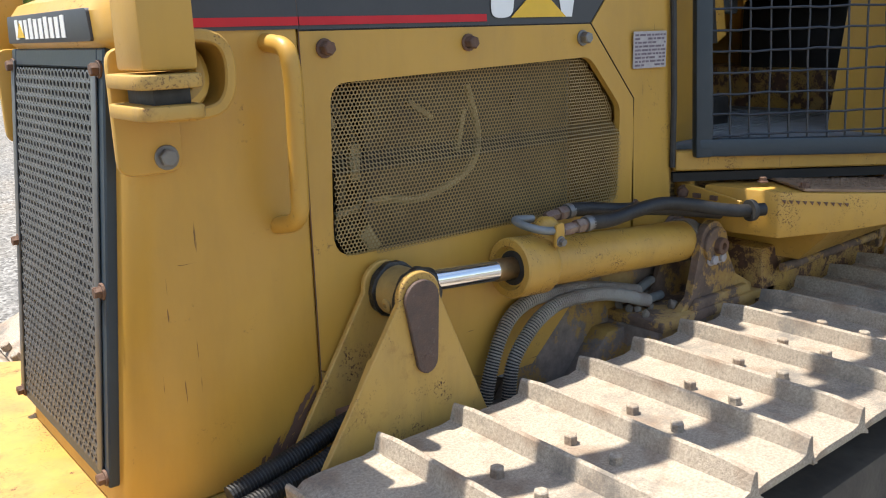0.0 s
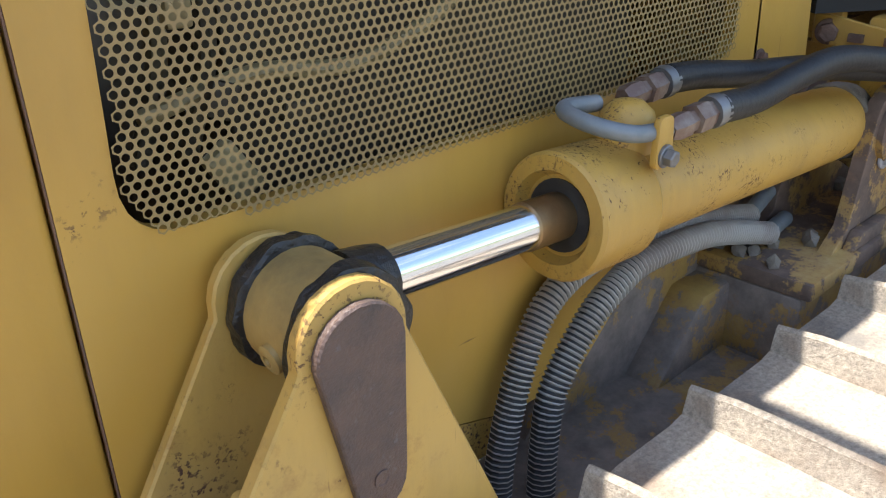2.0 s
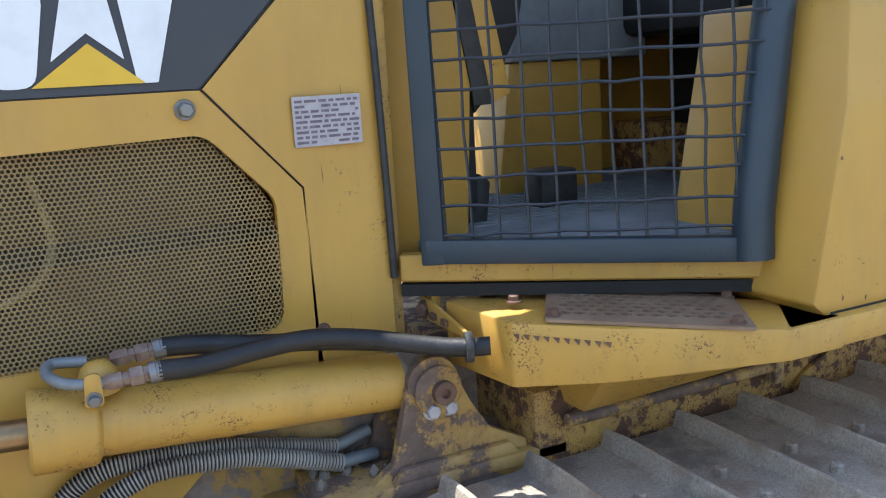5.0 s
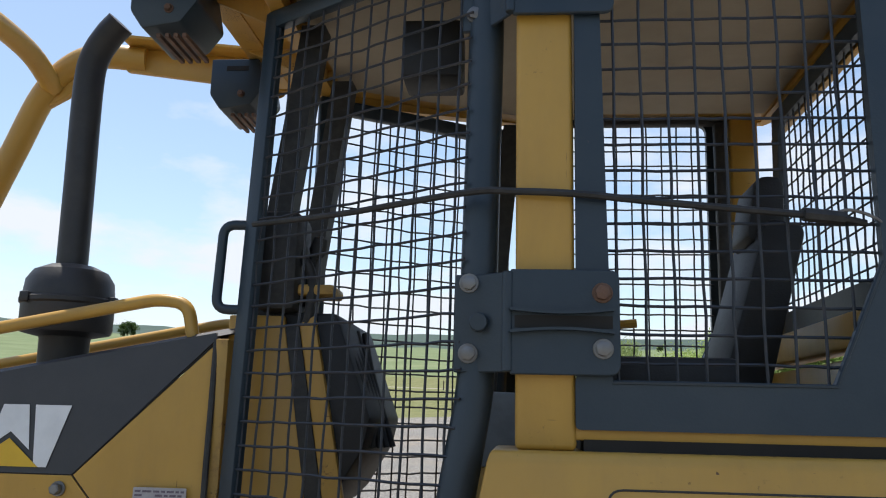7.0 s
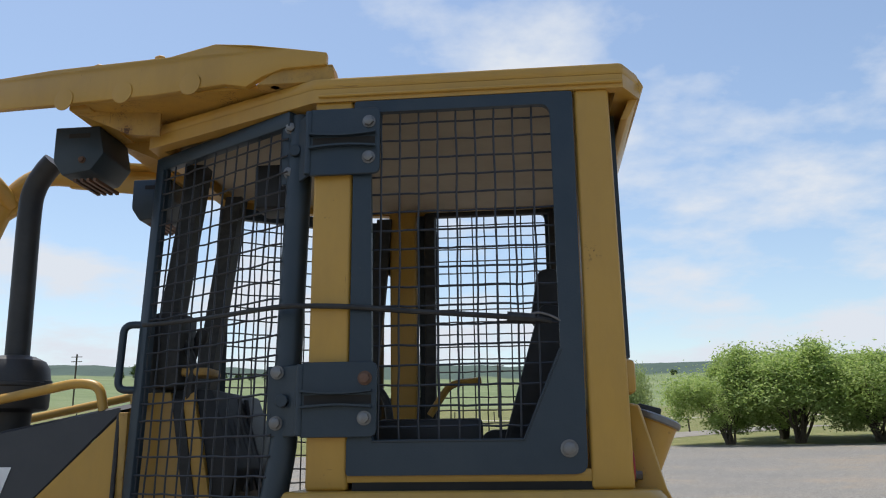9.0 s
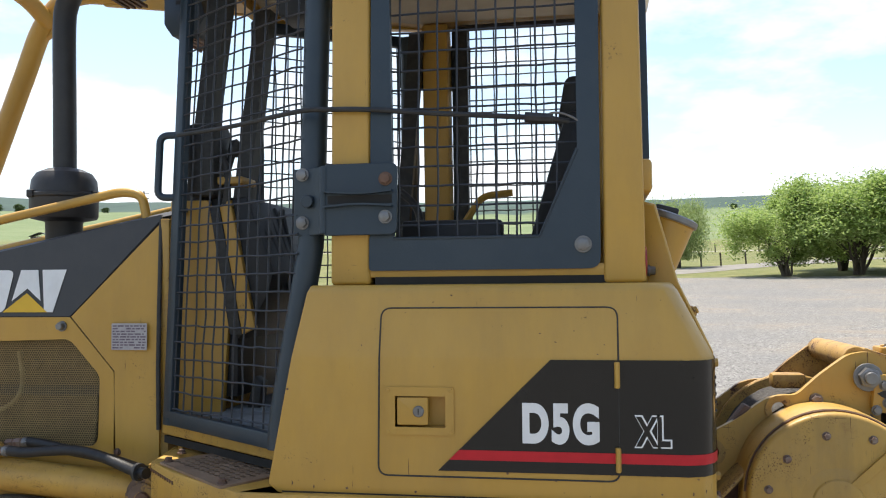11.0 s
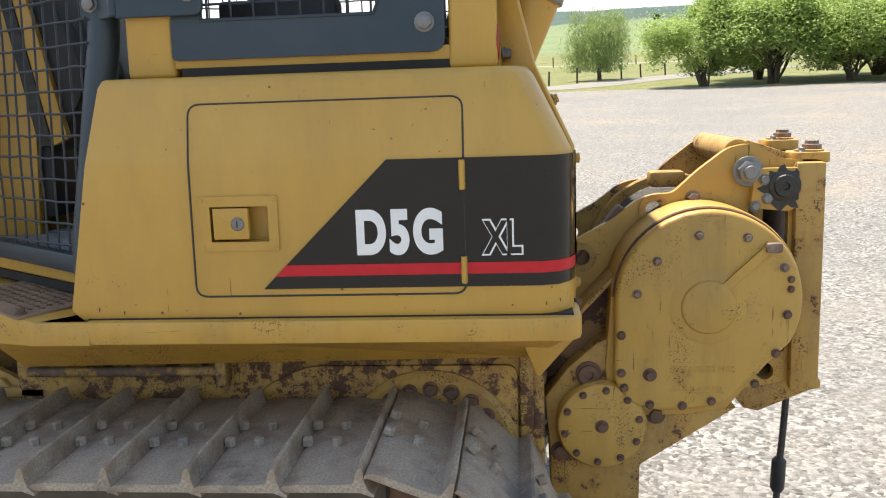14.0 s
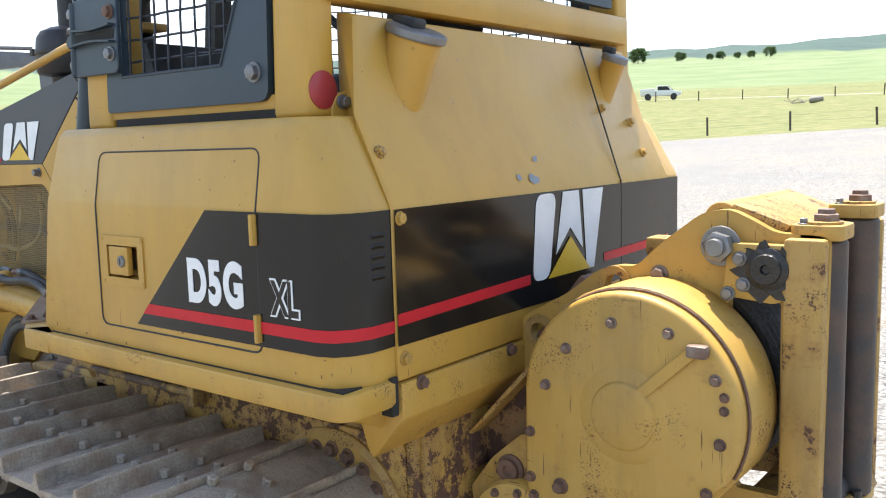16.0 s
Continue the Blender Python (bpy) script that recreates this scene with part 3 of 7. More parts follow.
    nt.links.new(bp.outputs[0], b.inputs["Normal"])
    return m


def build_ground():
    bm = bmesh.new()
    radii = [0, .6, 1.2, 2, 3, 4, 5, 7, 9, 12, 16, 21, 27, 34, 41, 48, 54, 57, 60, 65, 72, 80, 90, 102, 115, 122, 135, 160, 200, 250, 320, 420, 450, 500, 580, 680, 800, 1000, 1200, 1400]
    seg = 220
    rings = []
    for r in radii:
        if r == 0:
            rings.append([bm.verts.new((0, 0, 0))])
            continue
        ring = []
        for k in range(seg):
            a = 2 * math.pi * k / seg
            x, y = r * math.cos(a), r * math.sin(a)
            z = ground_height(x, y)
            if r > 200:
                f = min(1, (r - 200) / 300)
                z *= 1 + f * 0.05 * noise.noise(Vector((math.cos(a) * 3.1, math.sin(a) * 3.1, r * .0016)))
            if r > 440:
                z += 5 * noise.noise(Vector((x * .02, y * .02, 3))) + 4 * noise.noise(Vector((x * .06, y * .06, 9)))
            ring.append(bm.verts.new((x, y, z)))
        rings.append(ring)
    for k in range(seg):
        bm.faces.new((rings[0][0], rings[1][k], rings[1][(k + 1) % seg]))
    for a, b in zip(rings[1:], rings[2:]):
        for k in range(seg):
            bm.faces.new((a[k], b[k], b[(k + 1) % seg], a[(k + 1) % seg]))
    g = link("ground", bm, ground_material())
    tagged(g, "grey crushed gravel yard running into grass verge and green fields", "ground", kind="structure")


build_ground()

# ---- surroundings ----
def leaf_material(name, c1, c2, c3):
    m = bpy.data.materials.new(name)
    m.use_nodes = True
    nt = m.node_tree
    b = nt.nodes["Principled BSDF"]
    b.inputs["Roughness"].default_value = 0.55
    b.inputs["Specular IOR Level"].default_value = 0.3
    g = nt.nodes.new("ShaderNodeNewGeometry")
    r = nt.nodes.new("ShaderNodeValToRGB")
    els = r.color_ramp.elements
    els.new(0.5)
    for e, (p, c) in zip(els, ((0.0, c1), (0.5, c2), (1.0, c3))):
        e.position, e.color = p, (*c, 1)
    nt.links.new(g.outputs["Random Per Island"], r.inputs[0])
    nt.links.new(r.outputs[0], b.inputs["Base Color"])
    tr_ = nt.nodes.new("ShaderNodeBsdfTranslucent")
    nt.links.new(r.outputs[0], tr_.inputs["Color"])
    mx = nt.nodes.new("ShaderNodeMixShader")
    mx.inputs[0].default_value = 0.5
    nt.links.new(b.outputs[0], mx.inputs[1])
    nt.links.new(tr_.outputs[0], mx.inputs[2])
    nt.links.new(mx.outputs[0], nt.nodes["Material Output"].inputs["Surface"])
    return m


M_leaf = leaf_material("willow_leaves", (0.23, 0.33, 0.085), (0.33, 0.44, 0.13), (0.44, 0.53, 0.20))
M_leaf2 = leaf_material("weeping_willow_leaves", (0.20, 0.27, 0.09), (0.28, 0.36, 0.13), (0.36, 0.43, 0.19))
M_leaf3 = leaf_material("dark_leaves", (0.035, 0.07, 0.02), (0.06, 0.105, 0.03), (0.09, 0.14, 0.04))
M_bark = mat("bark", (0.10, 0.08, 0.06), 0.9, color2=(0.05, 0.04, 0.03), scale=8, bump=0.5, bscale=20)


def leafy(name, label, seed, height, width, leaves, leaf, stems, droop, material, leafsize):
    """A tree: stems that fork into limbs, and a crown of many small leaves in uneven clumps."""
    rnd = random.Random(seed)
    tree = thing(name, label, "tree", "trees beside the yard")
    bm = bmesh.new()
    tips = []
    for k in range(stems):
        a = rnd.uniform(0, 6.283)
        lean = rnd.uniform(.1, .5) if stems > 1 else .04
        p = Vector((rnd.uniform(-.2, .2) * (stems > 1), rnd.uniform(-.2, .2) * (stems > 1), -.1))
        d = Vector((math.cos(a) * lean, math.sin(a) * lean, 1)).normalized()
        L = height * rnd.uniform(.38, .5)
        e = p + d * L
        n = 6
        r0 = height * (.014 if stems > 1 else .03)
        pts = [p.lerp(e, j / n) + Vector((rnd.uniform(-1, 1), rnd.uniform(-1, 1), 0)) * .012 * height * (j > 0) for j in range(n + 1)]
        tube(pts, r0, 6, bm, lambda i, r0=r0: r0 * (1 - .55 * i / 6))
        for q in range(4):
            a2 = rnd.uniform(0, 6.283)
            st = pts[rnd.randint(2, n)]
            dd = (d + Vector((math.cos(a2), math.sin(a2), .3)) * .8).normalized()
            en = st + dd * height * rnd.uniform(.2, .4)
            tube([st, st.lerp(en, .5) + Vector((0, 0, .02 * height)), en], r0 * .4, 5, bm, lambda i, r0=r0: r0 * (.45 - .17 * i))
            tips.append(en)
    part("trunk", bm, M_bark, tree)
    verts, faces = [], []
    clumps = []
    for k in range(46):
        while True:
            v = Vector((rnd.uniform(-1, 1), rnd.uniform(-1, 1), rnd.uniform(-1, 1)))
            if .25 < v.length < 1:
                break
        v = v.normalized() * rnd.uniform(.45, 1.0)
        c = Vector((v.x * width * .5, v.y * width * .5, height * ((.57 if stems > 1 else .55) + v.z * .40 + rnd.uniform(-.06, .06))))
        clumps.append((c, rnd.uniform(.09, .16) * width * (1.1 - .3 * abs(v.z))))
    per = leaves // len(clumps)
    for c, r in clumps:
        for j in range(per):
            v = Vector((rnd.gauss(0, .5), rnd.gauss(0, .5), rnd.gauss(0, .42)))
            p = c + v * r
            if droop:
                p.z -= rnd.random() ** 2 * droop
            if p.z < height * .12:
                p.z = height * .12 + rnd.random() * height * .22
            u = Vector((rnd.gauss(0, 1), rnd.gauss(0, 1), rnd.gauss(0, .55) - (1.6 if droop else .2))).normalized() * leafsize * rnd.uniform(.7, 1.5)
            w = u.orthogonal().normalized() * leafsize * leaf * rnd.uniform(.7, 1.2)
            w = u.cross(Vector((0, 0, 1))).normalized() * leafsize * leaf * rnd.uniform(.7, 1.2)
            w.rotate(Matrix.Rotation(rnd.gauss(0, .95), 3, u))
            b = len(verts)
            verts += [p - u, p + w, p + u, p - w]
            faces.append((b, b + 1, b + 2, b + 3))
    me = bpy.data.meshes.new("crown")
    me.from_pydata([tuple(v) for v in verts], [], faces)
    me.materials.append(material)
    cr = new("crown", me)
    cr.parent = tree
    tagged(cr, kind="stuff")
    return tree


def place(tree, x, y, s=1.0, rz=0.0, sz=None):
    tree.matrix_basis = Matrix.Translation((x, y, ground_height(x, y) - .05)) @ Matrix.Rotation(rz, 4, "Z") @ Matrix.Diagonal((s, s, sz or s, 1))
    return tree


bushes = [leafy("willow_tree", "bright green many-stemmed willow beside the gravel yard", 41 + k, 6.0, 7.2, 30000, .5, 9, 0.0, M_leaf, .088) for k in range(3)]
spots = [(12.4, 53.2, .96), (16.4, 53.0, 1.0), (20.5, 51.5, .98), (24.6, 50.0, 1.03), (28.5, 48.5, .97), (32.5, 46.5, 1.03), (36.5, 44.0, 1.0), (40.5, 41.5, 1.04), (44.0, 38.5, .98), (17.0, 58.5, .98), (24.0, 56.5, 1.04), (33.0, 53.0, 1.02), (41.0, 48.0, 1.02)]
for k, (x, y, sc) in enumerate(spots):
    t = bushes[k] if k < 3 else copy_thing(bushes[k % 3], Matrix())
    place(t, x, y, sc * (1.02 if k == 0 else 1.22), k * 1.9, sc * ((.95 if k == 0 else 1.0) + .07 * math.sin(k * 2.3)))
weep = leafy("weeping_willow", "pale green weeping willow in the grass beside the lane", 77, 6.6, 6.4, 16000, .16, 1, 2.2, M_leaf2, .17)
place(weep, 7.5, 68.2, .98, .4, .92)
dark = leafy("field_tree", "dark green field tree far off on the ridge", 91, 9.0, 8.5, 4200, .4, 1, 0.0, M_leaf3, .34)
random.seed(14)
n = 0
for az, r, sc in ((-25.2, 385, .95), (-26.4, 390, .5), (-22.6, 400, .6), (-20.8, 405, .4), (-20.2, 405, .5), (-19.2, 408, .4), (-18.4, 405, .45), (-17.3, 405, .62), (-37.2, 380, .5), (-36.0, 385, .5), (-38.4, 385, .6), (-33.8, 405, .35), (-31.2, 410, .4), (1, 412, .35), (9, 415, .4)):
    a = radians(az)
    x, y = r * math.sin(a), r * math.cos(a)
    t = dark if n == 0 else copy_thing(dark, Matrix())
    place(t, x, y, sc, n)
    n += 1


# gravel drive from the yard to the lane
drive = []
for az, r, w in ((-3, 57.5, 2.2), (2, 60.5, 2.4), (5, 64, 2.4), (8, 69.5, 2.5), (11, 74.5, 2.6), (16, 84, 3.0)):
    drive.append((r * math.sin(radians(az)) + 1, r * math.cos(radians(az)) - 2, w))
centre = smooth_path([(x, y, 0) for x, y, w in drive], 6)
bm = bmesh.new()
prev = None
for k, p in enumerate(centre):
    d = (centre[min(k + 1, len(centre) - 1)] - centre[max(k - 1, 0)]).normalized()
    w = drive[min(k // 6, len(drive) - 1)][2]
    q = [p + Vector((-d.y, d.x, 0)) * e * w for e in (-1, -.4, .4, 1)]
    row = [bm.verts.new((v.x, v.y, ground_height(v.x, v.y) + (.02 if abs(e) > .5 else .06))) for v, e in zip(q, (-1, -.4, .4, 1))]
    if prev:
        for i in range(3):
            bm.faces.new((prev[i], prev[i + 1], row[i + 1], row[i]))
    prev = row
M_drive = mat("pale_drive_gravel", (0.215, 0.20, 0.175), 0.9, color2=(0.16, 0.145, 0.12), scale=0.9, bump=0.6, bscale=20)
tagged(link("drive", bm, M_drive), "pale gravel drive through the grass verge", "drive", kind="structure")


# fences along the verge and the lane
def fence(name, stations, h, label):
    """Posts at (bearing, distance) from the machine, with two wires strung between them."""
    fe = thing(name, label, "fence")
    foot = []
    for az, r in stations:
        x, y = r * math.sin(radians(az)) + 1, r * math.cos(radians(az)) - 1.8
        z = ground_height(x, y)
        foot.append((x, y, z))
        part("fence_post", rod((x, y, z - .1), (x + random.uniform(-.08, .08), y, z + h * random.uniform(.9, 1.1)), .07, 7), M_bark, fe)
    for k in range(2):
        part("fence_wire", tube([(x, y, z + h * (.45 + .4 * k)) for x, y, z in foot], .005, 4), M_grey, fe)


fence("fence", [(-38, 60), (-33.5, 59), (-29, 58.5), (-24.5, 58.5), (-19.8, 58.5), (-15, 58.5), (-10.3, 59), (-5.6, 60), (-.3, 61.5), (2.1, 64), (3.9, 67), (6.7, 71), (7.9, 72.5), (9.4, 75)], 1.12, "weathered wire fence with round posts in the verge")
fence("fence", [(-60 + 2.6 * k, 112) for k in range(29)], 1.2, "wire fence with thin posts along the lane")
# poles beyond the lane
def utility_pole(az, r, h):
    x, y = r * math.sin(radians(az)) + 1, r * math.cos(radians(az)) - 1.8
    z = ground_height(x, y)
    pole = thing("utility_pole", "grey wooden utility pole beside the field", "pole", "utility poles")
    part("mast", rod((x, y, z - .2), (x, y, z + h), .13, 10), M_bark, pole)
    for dz in (.35, 1.1):
        part("crossarm", box(x - .9, x + .9, y - .06, y + .06, z + h - dz - .12, z + h - dz, .01), M_bark, pole)


utility_pole(-2.5, 130, 8.0)
utility_pole(-29.0, 150, 8.7)


def shed(az, r):
    x, y = r * math.sin(radians(az)) + 1, r * math.cos(radians(az)) - 1.8
    z = ground_height(x, y)
    sh = thing("field_shed", "small weathered wooden shed with pitched roof in the field", "shed")
    part("wall", prism([(-1.5, -.3), (1.5, -.3), (1.5, .75), (-1.5, .75)], "y", -1.0, 1.0, .02), M_bark, sh)
    part("roof", prism([(-1.75, .70), (-1.75, .78), (-.2, 1.42), (.2, 1.42), (1.75, .78), (1.75, .70), (0, 1.33)], "y", -1.2, 1.2, .01), M_stack, sh)
    part("door", box(-.4, .4, -1.03, -1.0, -.2, .65, .01), M_stack, sh)
    sh.matrix_basis = Matrix.Translation((x, y, z)) @ Matrix.Rotation(radians(-az * .6), 4, "Z")


shed(-34.8, 158)


M_log = mat("weathered_log", (0.27, 0.25, 0.22), 0.9, color2=(0.19, 0.17, 0.145), scale=5, bump=0.5, bscale=18)


def brush_pile(az, r):
    """A grey stub of trunk with dry twigs round it."""
    x, y = r * math.sin(radians(az)) + 1, r * math.cos(radians(az)) - 1.8
    z = ground_height(x, y)
    pile = thing("fallen_log", "grey fallen log with dry brush in the verge", "log")
    part("trunk", lathe((.2, 0, .28), (1, .15, .12), [(0, .30), (.3, .34), (.9, .29), (1.3, .24), (1.32, .1), (1.32, 0)], 14), M_log, pile)
    rb = random.Random(9)
    for k in range(16):
        a = Vector((rb.uniform(-1.6, .6), rb.uniform(-.5, .5), .02))
        b = a + Vector((rb.uniform(-.9, .9), rb.uniform(-.4, .4), rb.uniform(.1, .6)))
        part("twig", tube([a, a.lerp(b, .5) + Vector((0, 0, .1)), b], .035, 5), M_log, pile)
    pile.matrix_basis = Matrix.Translation((x, y, z))


brush_pile(-14.6, 97)


def pickup(x, y, turn):
    tk = thing("pickup_truck", "white service pickup parked on the lane", "truck")
    body = prism(rounded([(-2.6, .5), (2.5, .5), (2.6, .95), (1.5, 1.12), (.9, 1.75), (-.5, 1.78), (-.55, 1.15), (-2.6, 1.25)], .12), "y", -.95, .95, .06)
    part("body", body, M_white, tk)
    part("utility_box", box(-2.6, -.65, -.98, .98, .9, 1.42, .04), M_white, tk)
    for sgn in (-1, 1):
        part("side_window", prism([(-.4, 1.2), (1.15, 1.2), (.8, 1.66), (-.4, 1.68)], "y", sgn * .955, sgn * .965, 0), M_dash, tk)
        for wx in (-1.65, 1.6):
            w = part("wheel", lathe((wx, sgn * .78, .4), (0, sgn, 0), [(0, .2), (0, .4), (.2, .4), (.22, .3), (.2, 0)], 20), M_rubber, tk)
    part("windscreen", prism([(.92, 1.72), (1.5, 1.14), (1.52, 1.17), (.95, 1.75)], "y", -.85, .85, 0), M_dash, tk)
    tk.matrix_basis = Matrix.Translation((x, y, ground_height(x, y))) @ Matrix.Rotation(turn, 4, "Z")


pickup(-45.6, 106.3, radians(24))


def excavator(x, y, turn):
    """A parked digger: boom, stick and bucket over an upper body on tracks."""
    ex = thing("excavator", "dark grey excavator with raised boom parked across the yard", "excavator")
    for sgn in (-1, 1):
        part("track", prism(rounded([(-1.6, .05), (1.6, .05), (1.9, .45), (1.6, .85), (-1.6, .85), (-1.9, .45)], .2, 4), "y", sgn * 1.2 - .3, sgn * 1.2 + .3, .03), M_dark_iron, ex)
    part("upper_body", prism(rounded([(-2.2, 1.05), (1.2, 1.05), (1.2, 1.7), (.6, 2.1), (-2.2, 2.2)], .15), "y", -1.2, 1.2, .06), M_digger, ex)
    cab = part("cab", prism(rounded([(-.2, 1.1), (1.3, 1.1), (1.5, 1.8), (1.1, 2.9), (-.2, 2.9)], .12), "y", .35, 1.3, .05), M_digger, ex)
    part("side_window", prism([(-.05, 1.9), (1.3, 1.9), (1.0, 2.75), (-.05, 2.75)], "y", 1.295, 1.31, 0), M_dash, cab)
    part("boom", prism(rounded([(.8, 1.5), (1.4, 1.45), (3.2, 4.0), (5.6, 4.3), (5.7, 4.65), (3.0, 4.75), (2.4, 4.3)], .15), "y", -.28, .22, .03), M_digger, ex)
    part("stick", prism(rounded([(5.3, 4.75), (5.75, 4.7), (6.1, 2.2), (5.8, 2.1), (5.35, 3.4)], .1), "y", -.2, .14, .03), M_digger, ex)
    part("bucket", prism(rounded([(5.7, 2.2), (6.2, 2.25), (6.3, 1.6), (5.8, 1.1), (5.2, 1.2), (5.15, 1.35), (5.6, 1.5)], .08), "y", -.55, .5, .03), M_dark_iron, ex)
    part("boom_ram", rod((1.6, -.03, 1.5), (3.0, -.03, 3.9), .09, 12), M_grey, ex)
    part("stick_ram", rod((3.2, -.03, 4.85), (5.2, -.03, 4.85), .08, 12), M_grey, ex)
    ex.matrix_basis = Matrix.Translation((x, y, ground_height(x, y))) @ Matrix.Rotation(turn, 4, "Z") @ Matrix.Scale(.8, 4)


M_digger = mat("dusty_grey_paint", (0.10, 0.11, 0.12), 0.5, color2=(0.16, 0.16, 0.16), scale=2, bump=.1, bscale=40)
excavator(-23.6, 7.5, radians(63))
# gravel thrown up in loose stones round the machine
rs = np.random.RandomState(4)
verts, faces = [], []
base_v = [(1, 0, 0), (0, 1, 0), (-1, 0, 0), (0, -1, 0), (0, 0, 1), (0, 0, -.4)]
base_f = [(0, 1, 4), (1, 2, 4), (2, 3, 4), (3, 0, 4)]
for k in range(16000):
    d = 14 * rs.rand() ** 1.3
    az = rs.uniform(-.75, 1.35)
    x, y = 1.2 + d * math.sin(az) + .4, -.6 + d * math.cos(az) + .3
    r = (.005 + .012 * rs.rand() ** 3) * (1 + d * .06)
    b = len(verts)
    a = rs.rand() * 6.28
    sx, sy = r * (.7 + .6 * rs.rand()), r * (.7 + .6 * rs.rand())
    for vx, vy, vz in base_v[:5]:
        jx, jy = vx * sx * (.75 + .5 * rs.rand()), vy * sy * (.75 + .5 * rs.rand())
        verts.append((x + jx * math.cos(a) - jy * math.sin(a), y + jx * math.sin(a) + jy * math.cos(a), ground_height(x, y) - .002 + vz * r * .75))
    faces += [(b + i, b + j, b + l) for i, j, l in base_f]
me = bpy.data.meshes.new("loose_gravel")
me.from_pydata(verts, [], faces)
M_stone = mat("gravel_stone", (0.29, 0.278, 0.258), 0.9, color2=(0.16, 0.152, 0.14), scale=7.0, fac=.8)
me.materials.append(M_stone)
tagged(new("loose_gravel", me), "loose grey crushed stones on the yard", "gravel", kind="stuff")


# ---- the bulldozer ----
YC = 0.785
dozer = thing("bulldozer", "yellow crawler bulldozer with caged cab and rear winch on gravel", "bulldozer")


def far(y):
    return 2 * YC - y


def rops_y(z):
    return 0.083 + (z - 1.58) * 0.033


# -- fuel tank and rear body --
# outline of the side and rear, seen from above, at the band and at the top
def tank_ring(z, inset, xf, xr, drop):
    """Ring of the tank at a height: near side, rounded rear corner, rear, mirrored."""
    y0 = inset
    pts = [(xf, y0), (xr - 0.07, y0), (xr - 0.035, y0 + 0.012), (xr - 0.012, y0 + 0.04), (xr, y0 + 0.075)]
    return [(x, y, z) for x, y in pts + [(xr, .36), (xf, .36)]]


tank_bm = loft([tank_ring(1.046, 0.0, 0.05, 1.105, 0), tank_ring(1.078, 0.0, 0.012, 1.105, 0), tank_ring(1.39, 0.0, 0.073, 1.105, 0),
                tank_ring(1.40, 0.001, 0.075, 1.102, 0), tank_ring(1.555, 0.026, 0.106, 1.025, 0), tank_ring(1.572, 0.04, 0.112, 1.012, 0)])
bevel(tank_bm, 0.006, 2, 25)
other = tank_bm.copy()
for v in other.verts:
    v.co.y = far(v.co.y)


def cut_recess(bm, x0, x1, z0, z1, depth):
    """Sinks a rectangular pocket into the flat near side."""
    side = max((f for f in bm.faces if f.normal.y < -.99), key=lambda f: f.calc_area())
    edges = side.edges[:]
    bmesh.ops.delete(bm, geom=[side], context="FACES_ONLY")
    ring = [(x0, z0), (x1, z0), (x1, z1), (x0, z1)]
    a = [bm.verts.new((x, 0, z)) for x, z in ring]
    b = [bm.verts.new((x, depth, z)) for x, z in ring]
    edges += [bm.edges.new((a[k], a[(k + 1) % 4])) for k in range(4)]
    bmesh.ops.triangle_fill(bm, edges=edges, use_beauty=True, use_dissolve=False)
    for k in range(4):
        bm.faces.new((a[k], a[(k + 1) % 4], b[(k + 1) % 4], b[k]))
    bm.faces.new(b)
    bm.normal_update()
    bmesh.ops.recalc_face_normals(bm, faces=bm.faces[:])


tank_bm.normal_update()
cut_recess(tank_bm, .341, .466, 1.225, 1.300, .034)
tank = part("fuel_tank", tank_bm, M_yellow, dozer)
part("battery_box", other, M_yellow, dozer)


def band_strip(z0, z1, x_from, out, slant=None):
    """Decal strip that wraps the near side, the corner and the rear. slant: where its front end starts at the top."""
    bm = bmesh.new()
    y1 = 1.5
    run = [(x_from, 0.0), (1.035, 0.0), (1.07, 0.012), (1.093, 0.04), (1.105, 0.075), (1.105, y1)]
    nrm = [(0, -1), (0, -1), (0.5, -0.86), (0.8, -0.5), (1, -0.1), (1, 0)]
    lo, hi = [], []
    for k, ((x, y), (nx, ny)) in enumerate(zip(run, nrm)):
        lo.append(bm.verts.new((x + nx * out, y + ny * out, z0)))
        xx = x if k or slant is None else slant
        hi.append(bm.verts.new((xx + nx * out, y + ny * out, z1)))
    for k in range(len(run) - 1):
        bm.faces.new((lo[k], lo[k + 1], hi[k + 1], hi[k]))
    return bm


def decal_x(z):
    return 0.447 + (z - 1.122) * 1.02


part("black_band", band_strip(1.122, 1.39, decal_x(1.122), 0.0025, decal_x(1.39)), M_black, tank, "black decal band with slanted front end")
part("red_stripe", band_strip(1.149, 1.173, decal_x(1.149), 0.0036, decal_x(1.173)), M_red, tank, "red decal stripe")
part("model_lettering", text_mesh("D5G", 0.122, (0.652, -0.0042, 1.191), offset=0.0062, squeeze=0.70, spacing=1.17), M_white, tank, "white block lettering")
part("outline_lettering", text_mesh("XL", 0.093, (0.912, -0.0042, 1.187), offset=0.0064, squeeze=0.66), M_white, tank, "white outlined lettering")
part("outline_fill", text_mesh("XL", 0.093, (0.91555, -0.0046, 1.1904), offset=0.0028, squeeze=0.66), M_black, tank)
# the access door: a raised skin with a dark joint round it, bent at the crease like the tank
def side_y(z):
    return -0.0 if z <= 1.39 else (z - 1.39) * 0.165


